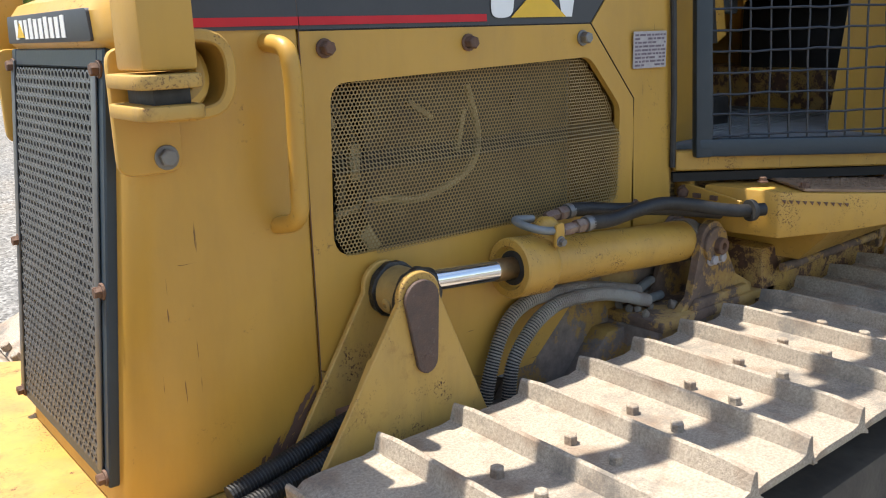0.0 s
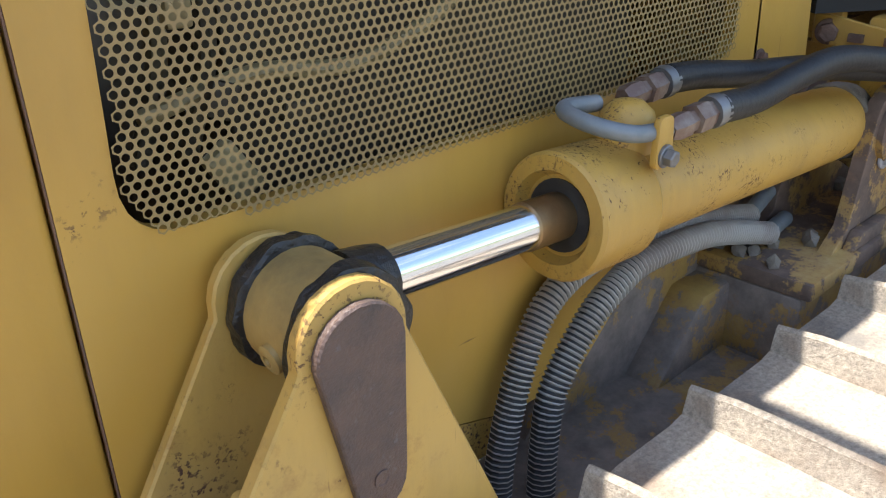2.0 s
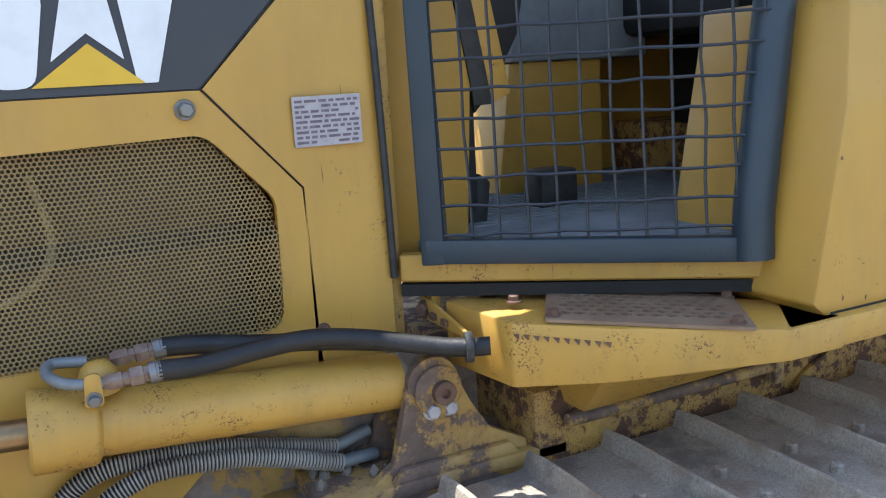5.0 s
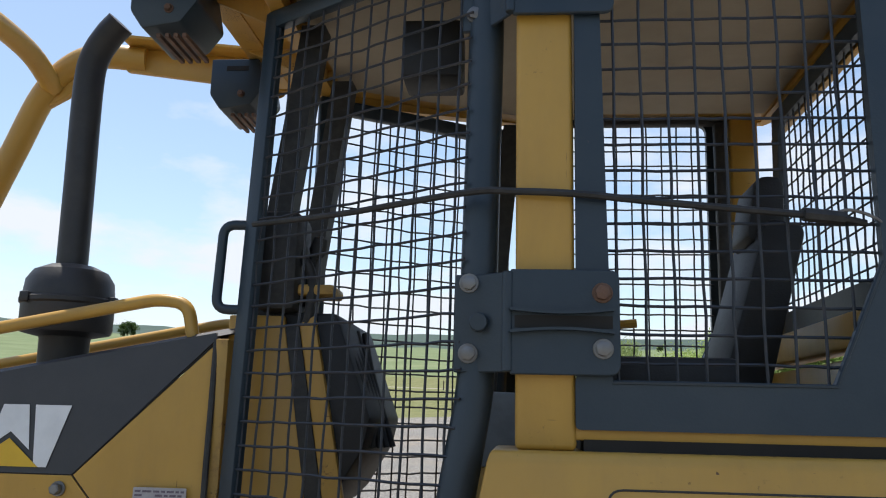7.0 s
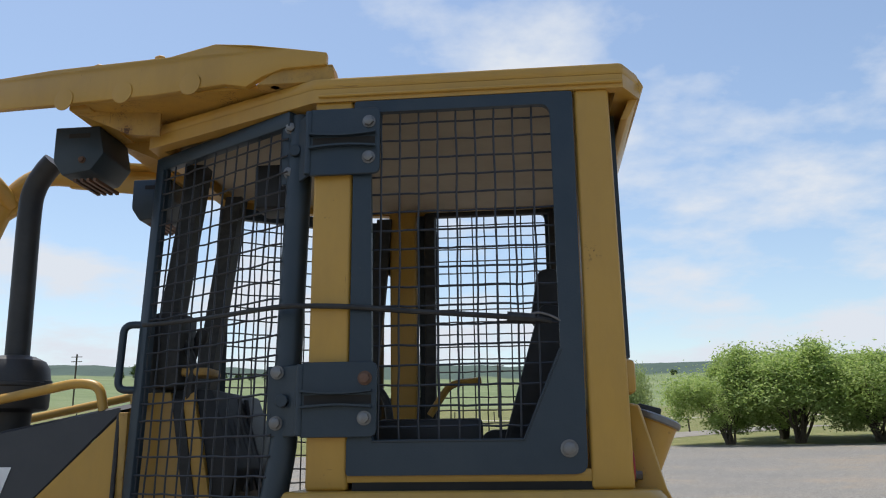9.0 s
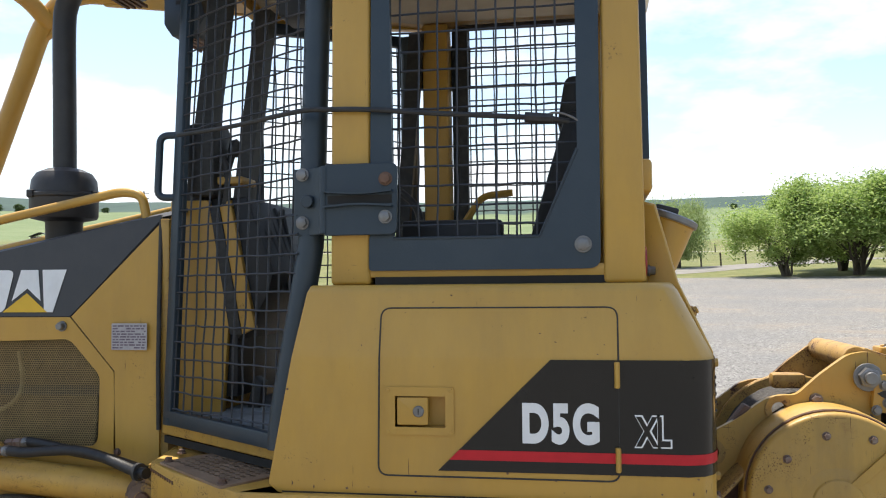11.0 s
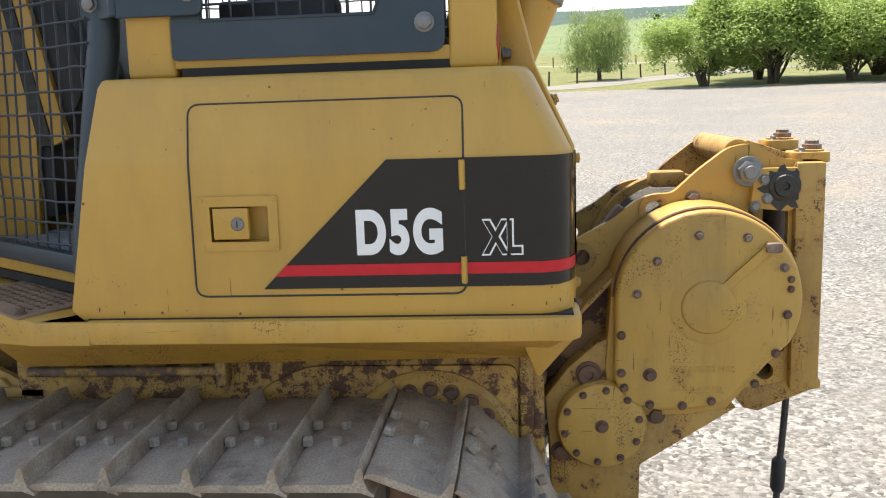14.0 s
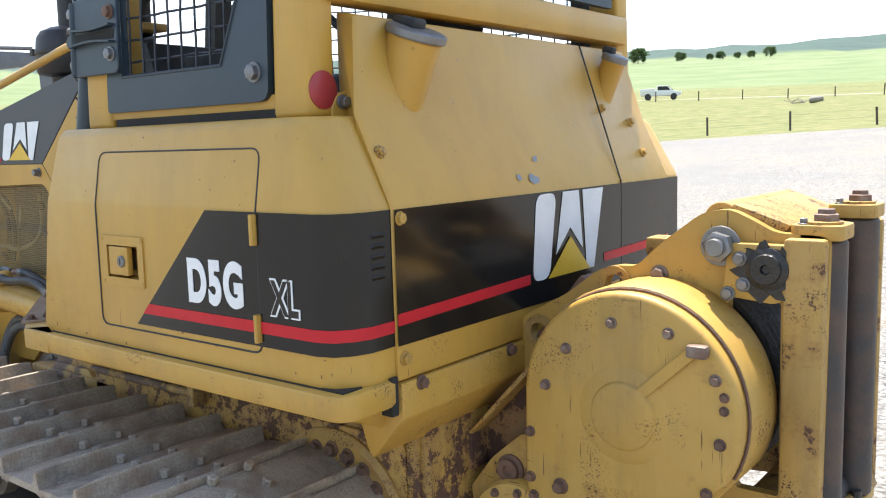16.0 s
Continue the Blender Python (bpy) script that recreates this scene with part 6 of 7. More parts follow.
for v in bm.verts:
    if v.co.z < 2.61 and v.co.x > .1 and v.co.y > 1.2:
        v.co.z = 2.636
part("roof_rim", bm, M_yellow, roof)
part("roof_lip", tube([(.16, rops_y(2.62) - .012, 2.618), (.98, rops_y(2.62) - .012, 2.618)], .005, 8), M_yellow, roof)
part("headliner", prism([(.13, .25), (.95, .25), (.95, far(.25)), (.13, far(.25)), (-.40, far(.50)), (-.40, .50)], "z", 2.630, 2.6395, .002), M_liner, roof, "beige headliner")
part("roof_eave", prism([(1.035, 2.668), (1.05, 2.64), (1.0, 2.545), (.98, 2.545)], "y", .20, far(.20), .004), M_yellow, roof)
# sweep beams along the roof, bow tubes and cross bar
for s in (0, 1):
    def yy(y):
        return far(y) if s else y
    def skew(bm):
        for v in bm.verts:
            v.co.y += (-1 if s else 1) * .22 * max(0, -v.co.x)
        return bm
    o = [(.175, 2.72), (.05, 2.715), (-.01, 2.695), (-.06, 2.672), (-.13, 2.69), (-.36, 2.692), (-.69, 2.711), (-1.16, 2.742), (-1.16, 2.836), (-.73, 2.831), (-.314, 2.806), (-.164, 2.822), (-.05, 2.80), (.058, 2.778), (.175, 2.758)]
    a, b = yy(.12), yy(.145)
    bm = prism(o, "y", min(a, b), max(a, b), .004)
    beam = part("sweep_beam", skew(bm), M_yellow, dozer, "yellow limb-guard beam")
    fl = prism([(-1.15, yy(.1455)), (-1.15, yy(.235)), (-.10, yy(.235)), (-.10, yy(.1455))], "z", 2.808, 2.818, .002)
    for v in fl.verts:
        v.co.z += max(0, -v.co.x - .31) * .03 - .01
    part("beam_flange", skew(fl), M_yellow, beam)
    for x in (-.68, -.47, -.24):
        part("beam_boss", skew(lathe((x, yy(.12), 2.708 - (x + .24) * .035), (0, 1 if s else -1, 0), [(0, .034), (.003, .034), (.004, .026), (.004, 0)], 20)), M_yellow, beam)
    for x in (-.60, -.38, -.24):
        part("beam_bolt", skew(hexbolt((x, yy(.185), 2.818 - (x + .3) * .03), (0, 0, 1), .018, .02)), M_yellow_worn, beam)
    for x in (.02, .10):
        part("beam_bolt", hexbolt((x, yy(.155), 2.70), (0, 0, -1), .018, .02), M_grey, beam)
    part("beam_foot", prism([(-.03, 2.674), (.20, 2.674), (.19, 2.725), (.05, 2.73)], "y", min(yy(.13), yy(.19)), max(yy(.13), yy(.19)), .003), M_yellow_worn, beam)
    lo = [(-.62, .283, 2.713), (-.36, .226, 2.70), (-.10, .169, 2.680), (.10, .15, 2.6755), (.10, .24, 2.6755), (-.40, .48, 2.685), (-.62, .50, 2.713)]
    bm = loft([[(x, yy(y), z) for x, y, z in lo], [(x, yy(y), z + .010) for x, y, z in lo]])
    part("visor_floor", bm, M_yellow_fender, beam)
    P = smooth_path([(-1.10, yy(.38), 2.788), (-1.28, yy(.41), 2.785), (-1.42, yy(.405), 2.68), (-1.53, yy(.385), 2.46), (-1.66, yy(.37), 2.16), (-1.78, yy(.365), 1.86), (-1.852, yy(.365), 1.60)], 7)
    part("sweep_bow", tube(P, .042, 14), M_yellow, dozer, "yellow bent limb-guard tube")
    part("bow_gusset", prism([(-1.46, 2.74), (-1.34, 2.78), (-1.30, 2.68), (-1.44, 2.60)], "y", min(yy(.38), yy(.41)), max(yy(.38), yy(.41)), .006), M_yellow, dozer)
part("cross_bar", tube(smooth_path([(-1.40, .41, 2.68), (-1.40, .6, 2.74), (-1.40, far(.6), 2.74), (-1.40, far(.41), 2.68)], 6), .034, 12), M_yellow, dozer)
part("visor_plate", box(-.62, -.44, .38, far(.38), 2.712, 2.722, .003), M_yellow, dozer)
for y in (.34, .62, far(.62)):
    part("visor_rib", prism([(-.70, 2.72), (-.40, 2.70), (-.40, 2.62), (-.50, 2.63)], "y", y, y + .012, .002), M_yellow_worn, dozer)
# work lamps in guarded boxes
part("visor_bar", box(-.685, -.615, .31, far(.31), 2.706, 2.730, .004), M_yellow_fender, dozer)
for y in (.44, 1.0):
    bm = prism(rounded([(-.80, 2.705), (-.65, 2.705), (-.63, 2.61), (-.67, 2.555), (-.765, 2.54), (-.80, 2.59)], .008), "y", y, y + .20, .006)
    lamp = part("work_lamp", bm, M_blue, dozer, "dark blue boxed work lamp")
    part("lamp_lens", box(-.795, -.788, y + .03, y + .17, 2.59, 2.67, .003), M_glass, lamp)
    part("lamp_slot", box(-.75, -.68, y - .0015, y + .004, 2.665, 2.68, 0), M_dark, lamp)
    part("lamp_bolt", hexbolt((-.70, y, 2.59), (0, -1, 0), .009, .008), M_rust, lamp)
    for k in range(4):
        part("lamp_grille", box(-.735 + k * .022, -.725 + k * .022, y + .02, y + .18, 2.524, 2.5345, 0), M_rust, lamp)


# wire guards
def wire(p0, p1, r, parent, wob=.003):
    n = 14
    p0, p1 = Vector(p0), Vector(p1)
    ph = random.uniform(0, 50)
    pts = [p0.lerp(p1, k / n) + Vector((noise.noise(Vector((ph, k * .8, 0))), noise.noise(Vector((ph, k * .8, 9))), noise.noise(Vector((ph, k * .8, 17))))) * wob for k in range(n + 1)]
    return part("wire", tube(pts, r, 5), M_wire, parent)


random.seed(21)


def clip_seg(poly, fixed, axis):
    """Where the line at a fixed first coordinate crosses the outline."""
    cuts = []
    for k in range(len(poly)):
        a, b = poly[k - 1], poly[k]
        if (a[axis] > fixed) != (b[axis] > fixed):
            t = (fixed - a[axis]) / (b[axis] - a[axis])
            cuts.append(a[1 - axis] + t * (b[1 - axis] - a[1 - axis]))
    return (min(cuts), max(cuts)) if len(cuts) >= 2 else None


def window_guard(mirror):
    f = far if mirror else (lambda y: y)
    sg = 1 if mirror else -1
    top = 2.637 if mirror else 2.600
    out = rounded([(.256, 1.608), (.843, 1.608), (.848, top), (.259, top), (.259, 1.70), (.256, 1.69)], [.01, .03, .01, .01, 0, .01])
    inn = rounded([(.320, 1.692), (.694, 1.692), (.789, 1.908), (.787, top - .034 + .028 * mirror), (.304, top - .034 + .028 * mirror)], [.008, .008, .01, .03, .03])
    bm = plate(out, "y", 0, .022, [inn], bev=0)
    for v in bm.verts:
        v.co.y = f(rops_y(v.co.z) - .006 + v.co.y)
    g = part("window_guard", bm, M_blue, dozer, "dark blue steel window guard with wire mesh")
    poly = [(.320, 1.692), (.694, 1.692), (.789, 1.908), (.787, top - .034 + .028 * mirror), (.304, top - .034 + .028 * mirror)]
    x = .332
    while x < .78:
        c = clip_seg(poly, x, 0)
        if c:
            wire((x, f(rops_y(c[0]) + .012), c[0] - .012), (x, f(rops_y(c[1]) + .012), c[1] + .012), .0029, g)
        x += .0508
    z = 1.725
    while z < top - .03:
        c = clip_seg(poly, z, 1)
        if c:
            wire((c[0] - .012, f(rops_y(z) + .0175), z), (c[1] + .012, f(rops_y(z) + .0175), z), .0029, g)
        z += .0508
    part("guard_bolt", hexbolt((.801, f(rops_y(1.668) - .006), 1.668), (0, sg, 0), .016, .010), M_grey, g)
    part("guard_fold", tube([(.320, f(rops_y(1.69) - .006), 1.690), (.694, f(rops_y(1.69) - .006), 1.690), (.789, f(rops_y(1.908) - .006), 1.908)], .004, 6), M_blue, g)
    return g


# the door in the slanted front corner
D_LO, D_HI, D_T = Vector((-.478, .425, 1.12)), Vector((.055, .085, 1.12)), 2.60


def door_pt(u, z):
    """u from 0 at the hood to 1 at the hinge."""
    p = D_LO.lerp(D_HI, u)
    return Vector((p.x + (z - 1.12) * .012, p.y + (z - 1.12) * .055, z))


def cab_door(mirror):
    f = far if mirror else (lambda y: y)

    def P(u, z, out=0.0):
        p = door_pt(u, z)
        nrm = Vector((-.537, -.843, 0))
        p = p + nrm * out
        return Vector((p.x, f(p.y), p.z))
    # frame: flat bars in front, at the foot and head, round tube on the hinge side
    def bar(u0, z0, u1, z1, w, d=.03):
        a, b = P(u0, z0), P(u1, z1)
        dr = (b - a).normalized()
        nrm = Vector((-.537, f(-.843) - f(0) if mirror else -.843, 0)).normalized()
        side = dr.cross(nrm).normalized()
        q = []
        for e in (a, b):
            q.append([e + side * w / 2 + nrm * d / 2, e - side * w / 2 + nrm * d / 2, e - side * w / 2 - nrm * d / 2, e + side * w / 2 - nrm * d / 2])
        bm = loft(q)
        bevel(bm, .004)
        return bm
    d = part("cab_door", bar(.022, 1.148, .022, 2.60, .042), M_blue, dozer, "dark blue cab door with wire mesh")
    part("door_rail", bar(.0, 1.172, .885, 1.158, .044), M_blue, d)
    part("door_rail", bar(.0, 2.578, 1.0, 2.578, .045), M_blue, d)
    part("hinge_tube", tube(bend_path([P(.90, 1.14), P(.90, 1.21), P(1.0, 1.68, -.034), P(1.0, 2.59, -.034)], .05, 6), .035, 16), M_blue, d)
    sill = [P(-.085, 1.113, -.012), P(1.0, 1.100, -.012), P(1.0, 1.100, -.05), P(-.085, 1.113, -.05)]
    head = [p + Vector((0, 0, .05)) for p in sill]
    part("door_sill", bevel(loft([sill, head]), .004, 1), M_yellow_fender, dozer)
    # near-black strip that paints the shaded gap under the door sill
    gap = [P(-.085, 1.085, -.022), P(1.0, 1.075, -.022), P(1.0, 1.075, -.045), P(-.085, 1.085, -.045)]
    part("door_sill_shade", loft([gap, [p + Vector((0, 0, .022)) for p in gap]]), M_dark, dozer)
    random.seed(31)
    u = .055
    while u < .985:
        z0 = 1.185
        if u > .88:
            z0 = 1.2 + (u - .89) * 4.6
        wire(P(u, z0, .002), P(u, 2.57, .002), .0029, d, .005)
        u += .0508 / .632
    z = 1.20
    while z < 2.56:
        u1 = .90 + max(0, min(1, (z - 1.2) / .48)) * .09
        wire(P(.03, z, .007), P(u1, z, .007), .0029, d, .005)
        z += .0508
    # pull handle on the front edge
    n = Vector((-.843, f(-.1) - f(0) if mirror else -.1, 0)) * .075
    a, b = P(0.0, 1.855), P(0.0, 2.055)
    part("pull_handle", tube(bend_path([a, a + n, b + n, b], .035, 6), .0115, 12), M_blue, d)
    return d


def hinge_plates(mirror):
    f = far if mirror else (lambda y: y)
    sg = 1 if mirror else -1
    for z0, z1 in ((1.700, 1.886), (2.385, 2.575)):
        def y(z):
            return rops_y(z) - .022
        bm = plate(rounded([(.142, z0), (.333, z0), (.333, z1), (.142, z1)], [0, .02, .02, 0]), "y", 0, .012, bev=.002)
        for v in bm.verts:
            v.co.y = f(y(v.co.z) + v.co.y)
        h = part("hinge_plate", bm, M_blue, dozer, "dark blue door hinge plate")
        zm = (z0 + z1) / 2
        # two folded lips round a slot
        for dz, b in ((.018, .006), (-.022, -.006)):
            pts = [(.142 + k * .018, zm + dz - b * math.sin(k / 10 * math.pi)) for k in range(11)]
            bm = loft([[(x, f(y(z)), z), (x, f(y(z) - .016), z), (x, f(y(z) - .016), z + .005), (x, f(y(z)), z + .005)] for x, z in pts])
            part("hinge_lip", bm, M_blue, h)
        # the slot is not cut: a near-black box stands for its shade
        part("slot_shadow", box(.150, .320, *sorted((f(y(zm) - .001), f(y(zm) + .006))), zm - .012, zm + .010, 0), M_dark, h)
        for z in (z1 - .042, z0 + .046):
            part("plate_bolt", hexbolt((.303, f(y(z)), z), (0, sg, 0), .0135, .009), M_rust if z > zm and z0 < 2 else M_grey, h)
        part("post_pad", box(.165, .255, *sorted((f(rops_y(zm) - .012), f(rops_y(zm) + .004))), z0 + .01, z1 - .01, 0), M_blue, h)
        # leaf on the door side
        yl = .112 + (zm - 1.795) * .08
        bm = bevel(loft([[(x, f(yy + d), z) for x, yy, d in ((.040, yl + .006, 0), (.085, yl, 0), (.140, y(zm) + .002, 0), (.140, y(zm) + .002, .012), (.085, yl, .012), (.040, yl + .006, .012))] for z in (z0 + .004, z1 - .004)]), .002, 1)
        part("hinge_leaf", bm, M_blue, h)
        part("hinge_knuckle", rod((.137, f(y(z0) + .004), z0 + .004), (.137, f(y(z1) + .004), z1 - .004), .010, 12), M_blue, h)
        for z in (z1 - .020, z0 + .038):
            part("leaf_bolt", hexbolt((.066, f(yl + .002), z), (0, sg, 0), .0135, .009), M_grey, h)
        part("leaf_pin", rod((.085, f(yl + .002), zm), (.085, f(yl - .024), zm), .017, 14), M_blue, h)


for mir in (False, True):
    window_guard(mir)
    cab_door(mir)
    hinge_plates(mir)
# rear guard of the cab
bm = plate([(.25, 1.90), (1.32, 1.90), (1.26, 2.60), (.31, 2.60)], "x", .955, .975, [rounded([(.31, 1.96), (1.26, 1.96), (1.20, 2.55), (.37, 2.55)], .03)])
rg = part("rear_guard", bm, M_blue, dozer, "dark blue rear window guard with wire mesh")
y = .36
while y < 1.22:
    wire((.965, y, 1.95), (.965, y, 2.56), .0029, rg)
    y += .0508
z = 1.99
while z < 2.54:
    wire((.971, .33, z), (.971, 1.24, z), .0029, rg)
    z += .0508
# black rubber strap round the cab
strap = smooth_path([door_pt(.08, 2.045) + Vector((-.02, -.03, 0)), door_pt(.5, 2.038) + Vector((-.012, -.02, 0)), (.06, .092, 2.032), (.15, .084, 2.032), (.26, .078, 2.026), (.40, .084, 2.013), (.62, .094, 1.996), (.72, .097, 1.987), (.77, .107, 1.98)], 6)
st = tagged(link("rubber_strap", tube(strap, .007, 8), M_rubber), "black rubber strap stretched across the cab mesh", "strap")
part("strap_hook", tube(smooth_path([(.70, .096, 1.99), (.74, .090, 2.0), (.79, .092, 1.98), (.80, .106, 1.95)], 5), .003, 6), M_grey, st)
part("strap_end", tube([(.66, .094, 1.993), (.73, .096, 1.986)], .013, 8), M_rubber, st)
# inside the cab: floor, console, dash, seat, far window frames
part("cab_floor", prism([(-.45, .51), (.07, .17), (.90, .17), (.90, far(.17)), (.07, far(.17)), (-.45, far(.51))], "z", 1.15, 1.175, .004), M_floor, dozer, "grey ribbed rubber cab floor")
for k in range(26):
    y = .56 + k * .028
    part("floor_rib", box(-.34, .42, y, y + .010, 1.1745, 1.179, 0), M_floor, dozer) if k < 22 else None
part("sill_plate", prism([(-.465, .495), (.055, .155), (.10, .165), (-.44, .53)], "z", 1.101, 1.14, .003), M_yellow_worn, dozer)
part("far_sill", prism([(-.465, far(.495)), (.055, far(.155)), (.10, far(.165)), (-.44, far(.53))], "z", 1.101, 1.205, .003), M_yellow_rust, dozer)
bm = prism([(-.52, 1.10), (-.345, 1.10), (-.32, 1.46), (-.39, 1.85), (-.52, 1.85)], "y", .52, .545, .004)
part("console_side", bm, M_yellow, dozer, "yellow console side panel")
bm = prism([(-.40, 1.86), (-.27, 1.86), (-.18, 1.62), (-.195, 1.55), (-.26, 1.44), (-.30, 1.40)], "y", .545, 1.02, .008)
dash = part("dashboard", bm, M_dash, dozer, "black sloped dashboard")
part("kick_panel", box(-.38, -.30, .547, 1.02, 1.22, 1.43, .006), M_dash, dash)
part("toe_board", box(-.40, -.36, .547, 1.02, 1.101, 1.23, .006), M_yellow_rust, dash)
part("dash_trim", prism([(-.385, 1.83), (-.352, 1.83), (-.275, 1.42), (-.315, 1.42)], "y", .516, .5195, .002), M_rubber, dash)
part("dash_flank", prism([(-.352, 1.83), (-.318, 1.85), (-.232, 1.44), (-.275, 1.42)], "y", .52, .5445, .002), M_yellow, dash)
for k in range(5):
    part("dash_hose", tube(smooth_path([(-.30 + .012 * k, .62 + .05 * k, 1.84), (-.22, .60 + .05 * k, 1.72), (-.20 + .01 * k, .62 + .04 * k, 1.55)], 5), .008, 8), M_rubber, dash)
part("dash_top", box(-.40, -.275, .52, .64, 1.90, 1.925, .008), M_yellow_worn, dash)
part("dash_column", box(-.43, -.36, .56, .64, 1.80, 1.93, .01), M_rubber, dash)
part("mirror_arm", tube(bend_path([(-.40, .55, 1.80), (-.335, .53, 1.82), (-.325, .53, 1.95), (-.38, .55, 2.02)], .04, 6), .012, 10), M_rubber, dash)
part("lever", tube([(-.37, .60, 1.92), (-.34, .60, 2.02)], .012, 8), M_rubber, dash)
part("lever_knob", lathe((-.34, .60, 2.0), (.2, 0, 1), [(0, .014), (.02, .022), (.05, .018), (.06, 0)], 12), M_rubber, dash)
part("control_box", box(-.46, -.36, .50, .64, 1.86, 2.10, .02), M_rubber, dash)
part("pedal_arm", prism([(-.30, 1.14), (-.26, 1.12), (-.24, 1.26), (-.27, 1.28)], "y", .60, .66, .006), M_rubber, dash)
part("pedal", box(-.08, .02, .66, .74, 1.16, 1.26, .01), M_rubber, dash)
bm = prism(rounded([(-.04, 1.17), (.28, 1.17), (.28, 1.50), (.005, 1.50)], .01), "y", .92, 1.10, .006)
part("side_console", bm, M_yellow, dozer)
part("console_lid", prism([(.0, 1.501), (.42, 1.501), (.40, 1.69), (.03, 1.70)], "y", .90, 1.12, .01), M_floor, dozer)
part("console_boot", lathe((.24, 1.0, 1.68), (0, 0, 1), [(0, .08), (.02, .08), (.03, .06), (.06, .055), (.06, 0)], 16), M_rubber, dozer)
part("console_lever", tube(bend_path([(.22, 1.0, 1.72), (.20, 1.0, 1.86), (.10, 1.0, 1.94)], .05, 5), .014, 10), M_rubber, dozer)
bm = box(.34, .80, .50, 1.04, 1.55, 1.70, .03)
seat = part("seat", bm, M_dash, dozer, "black operator seat")
part("seat_base", box(.56, .80, .58, .98, 1.30, 1.551, .02), M_dash, seat)
part("seat_riser", box(.54, .86, .22, far(.22), 1.16, 1.315, .008), M_case, dozer)
bm = prism(rounded([(.62, 1.68), (.73, 1.66), (.845, 2.10), (.75, 2.12)], .03), "y", .64, .94, .03)
part("backrest", bm, M_dash, seat)
part("headrest", prism(rounded([(.715, 2.07), (.81, 2.07), (.815, 2.24), (.745, 2.24)], .03), "y", .70, .88, .03), M_dash, seat)
part("armrest_box", prism(rounded([(.30, 1.56), (.82, 1.56), (.80, 1.74), (.56, 1.74), (.50, 1.69), (.32, 1.69)], .02), "y", 1.06, 1.24, .02), M_dash, seat)
part("seat_box", box(.30, .58, .26, .34, 1.64, 1.75, .012), M_dash, seat)
part("side_panel_tool", tube(bend_path([(.32, 1.28, 1.80), (.40, 1.28, 1.92), (.52, 1.28, 1.93)], .04, 5), .014, 8), M_yellow, seat)
# inner window frames in black rubber on the far side and the front posts
for x0, x1, z0, z1 in ((.29, .335, 1.70, 2.632), (.80, .84, 1.70, 2.632)):
    part("window_seal", box(x0, x1, far(.20), far(.165), z0, z1, .01), M_rubber, dozer)
part("window_seal", box(.30, .84, far(.20), far(.165), 2.612, 2.6325, .006), M_rubber, dozer)
part("window_seal", box(.30, .84, far(.16), far(.13), 1.64, 1.72, .01), M_rubber, dozer)
for y in (.60, far(.60)):
    bm = loft([[(-.50, y - .035, 1.78), (-.44, y - .035, 1.78), (-.44, y + .035, 1.78), (-.50, y + .035, 1.78)], [(-.40, y - .035, 2.60), (-.34, y - .035, 2.60), (-.34, y + .035, 2.60), (-.40, y + .035, 2.60)]])
    part("front_pillar", bm, M_rubber, dozer)
bm = loft([[(-.02, far(.20), 1.10), (.03, far(.20), 1.10), (.03, far(.17), 1.10), (-.02, far(.17), 1.10)], [(.10, far(.24), 2.60), (.16, far(.24), 2.60), (.16, far(.20), 2.60), (.10, far(.20), 2.60)]])
part("door_pillar", bm, M_rubber, dozer)
part("interior_mirror", box(-.12, .02, .42, .56, 2.40, 2.54, .01), M_dash, dozer)

# tail lamp
for y in (.126, far(.126)):
    part("tail_lamp", lathe((.951, y, 1.625), (1, 0, 0), [(0, .038), (.003, .038), (.0045, .034), (.005, .0)], 32), M_redlens, dozer, "round red tail reflector")

# -- winch --
def arc(cx, cz, r, a0, a1, n):
    return [(cx + r * math.cos(radians(a0 + (a1 - a0) * k / n)), cz + r * math.sin(radians(a0 + (a1 - a0) * k / n))) for k in range(n + 1)]


WC = (1.462, .985)
cov = arc(*WC, .232, -28, 178, 30) + [(1.228, .80)] + arc(1.33, .80, .102, 185, 268, 8) + [(1.43, .70), (1.50, .712)]
house = arc(*WC, .240, -28, 178, 30) + [(1.208, .80)] + arc(1.33, .79, .120, 185, 268, 8) + [(1.43, .675), (1.52, .69)]
bm = prism(house, "y", .445, .592, .006)
winch = part("winch_housing", bm, M_yellow_winch, dozer, "worn yellow winch housing with bolted cover")
part("gear_cover", prism(cov, "y", .408, .446, .012, None, 3), M_yellow_winch, winch, "bolted round gear cover")
rim = [(x, y) for x, y in arc(*WC, .234, -28, 178, 30)]
part("cover_gasket", tube([(x, .446, z) for x, z in rim], .0035, 6), M_rust, winch)
part("cover_boss", lathe((1.462, .408, .972), (0, -1, 0), [(-.01, .10), (.0, .098), (.004, .086), (.005, .07), (.010, .066), (.012, .06), (.012, 0)], 36), M_yellow_winch, winch)
bl = [(1.436, 1.155), (1.554, 1.147), (1.334, 1.091), (1.284, 1.008), (1.645, 1.07), (1.655, .95), (1.63, .85), (1.58, .77), (1.245, .90), (1.245, .80), (1.318, .715), (1.40, .712), (1.473, .724), (1.252, .76)]
for x, z in bl:
    part("cover_bolt", hexbolt((x, .408, z), (0, -1, 0), .0088, .008), M_rustfit if z > .99 else M_rust, winch)
part("filler_boss", box(1.595, 1.635, .385, .41, 1.11, 1.135, .006), M_rustfit, winch)
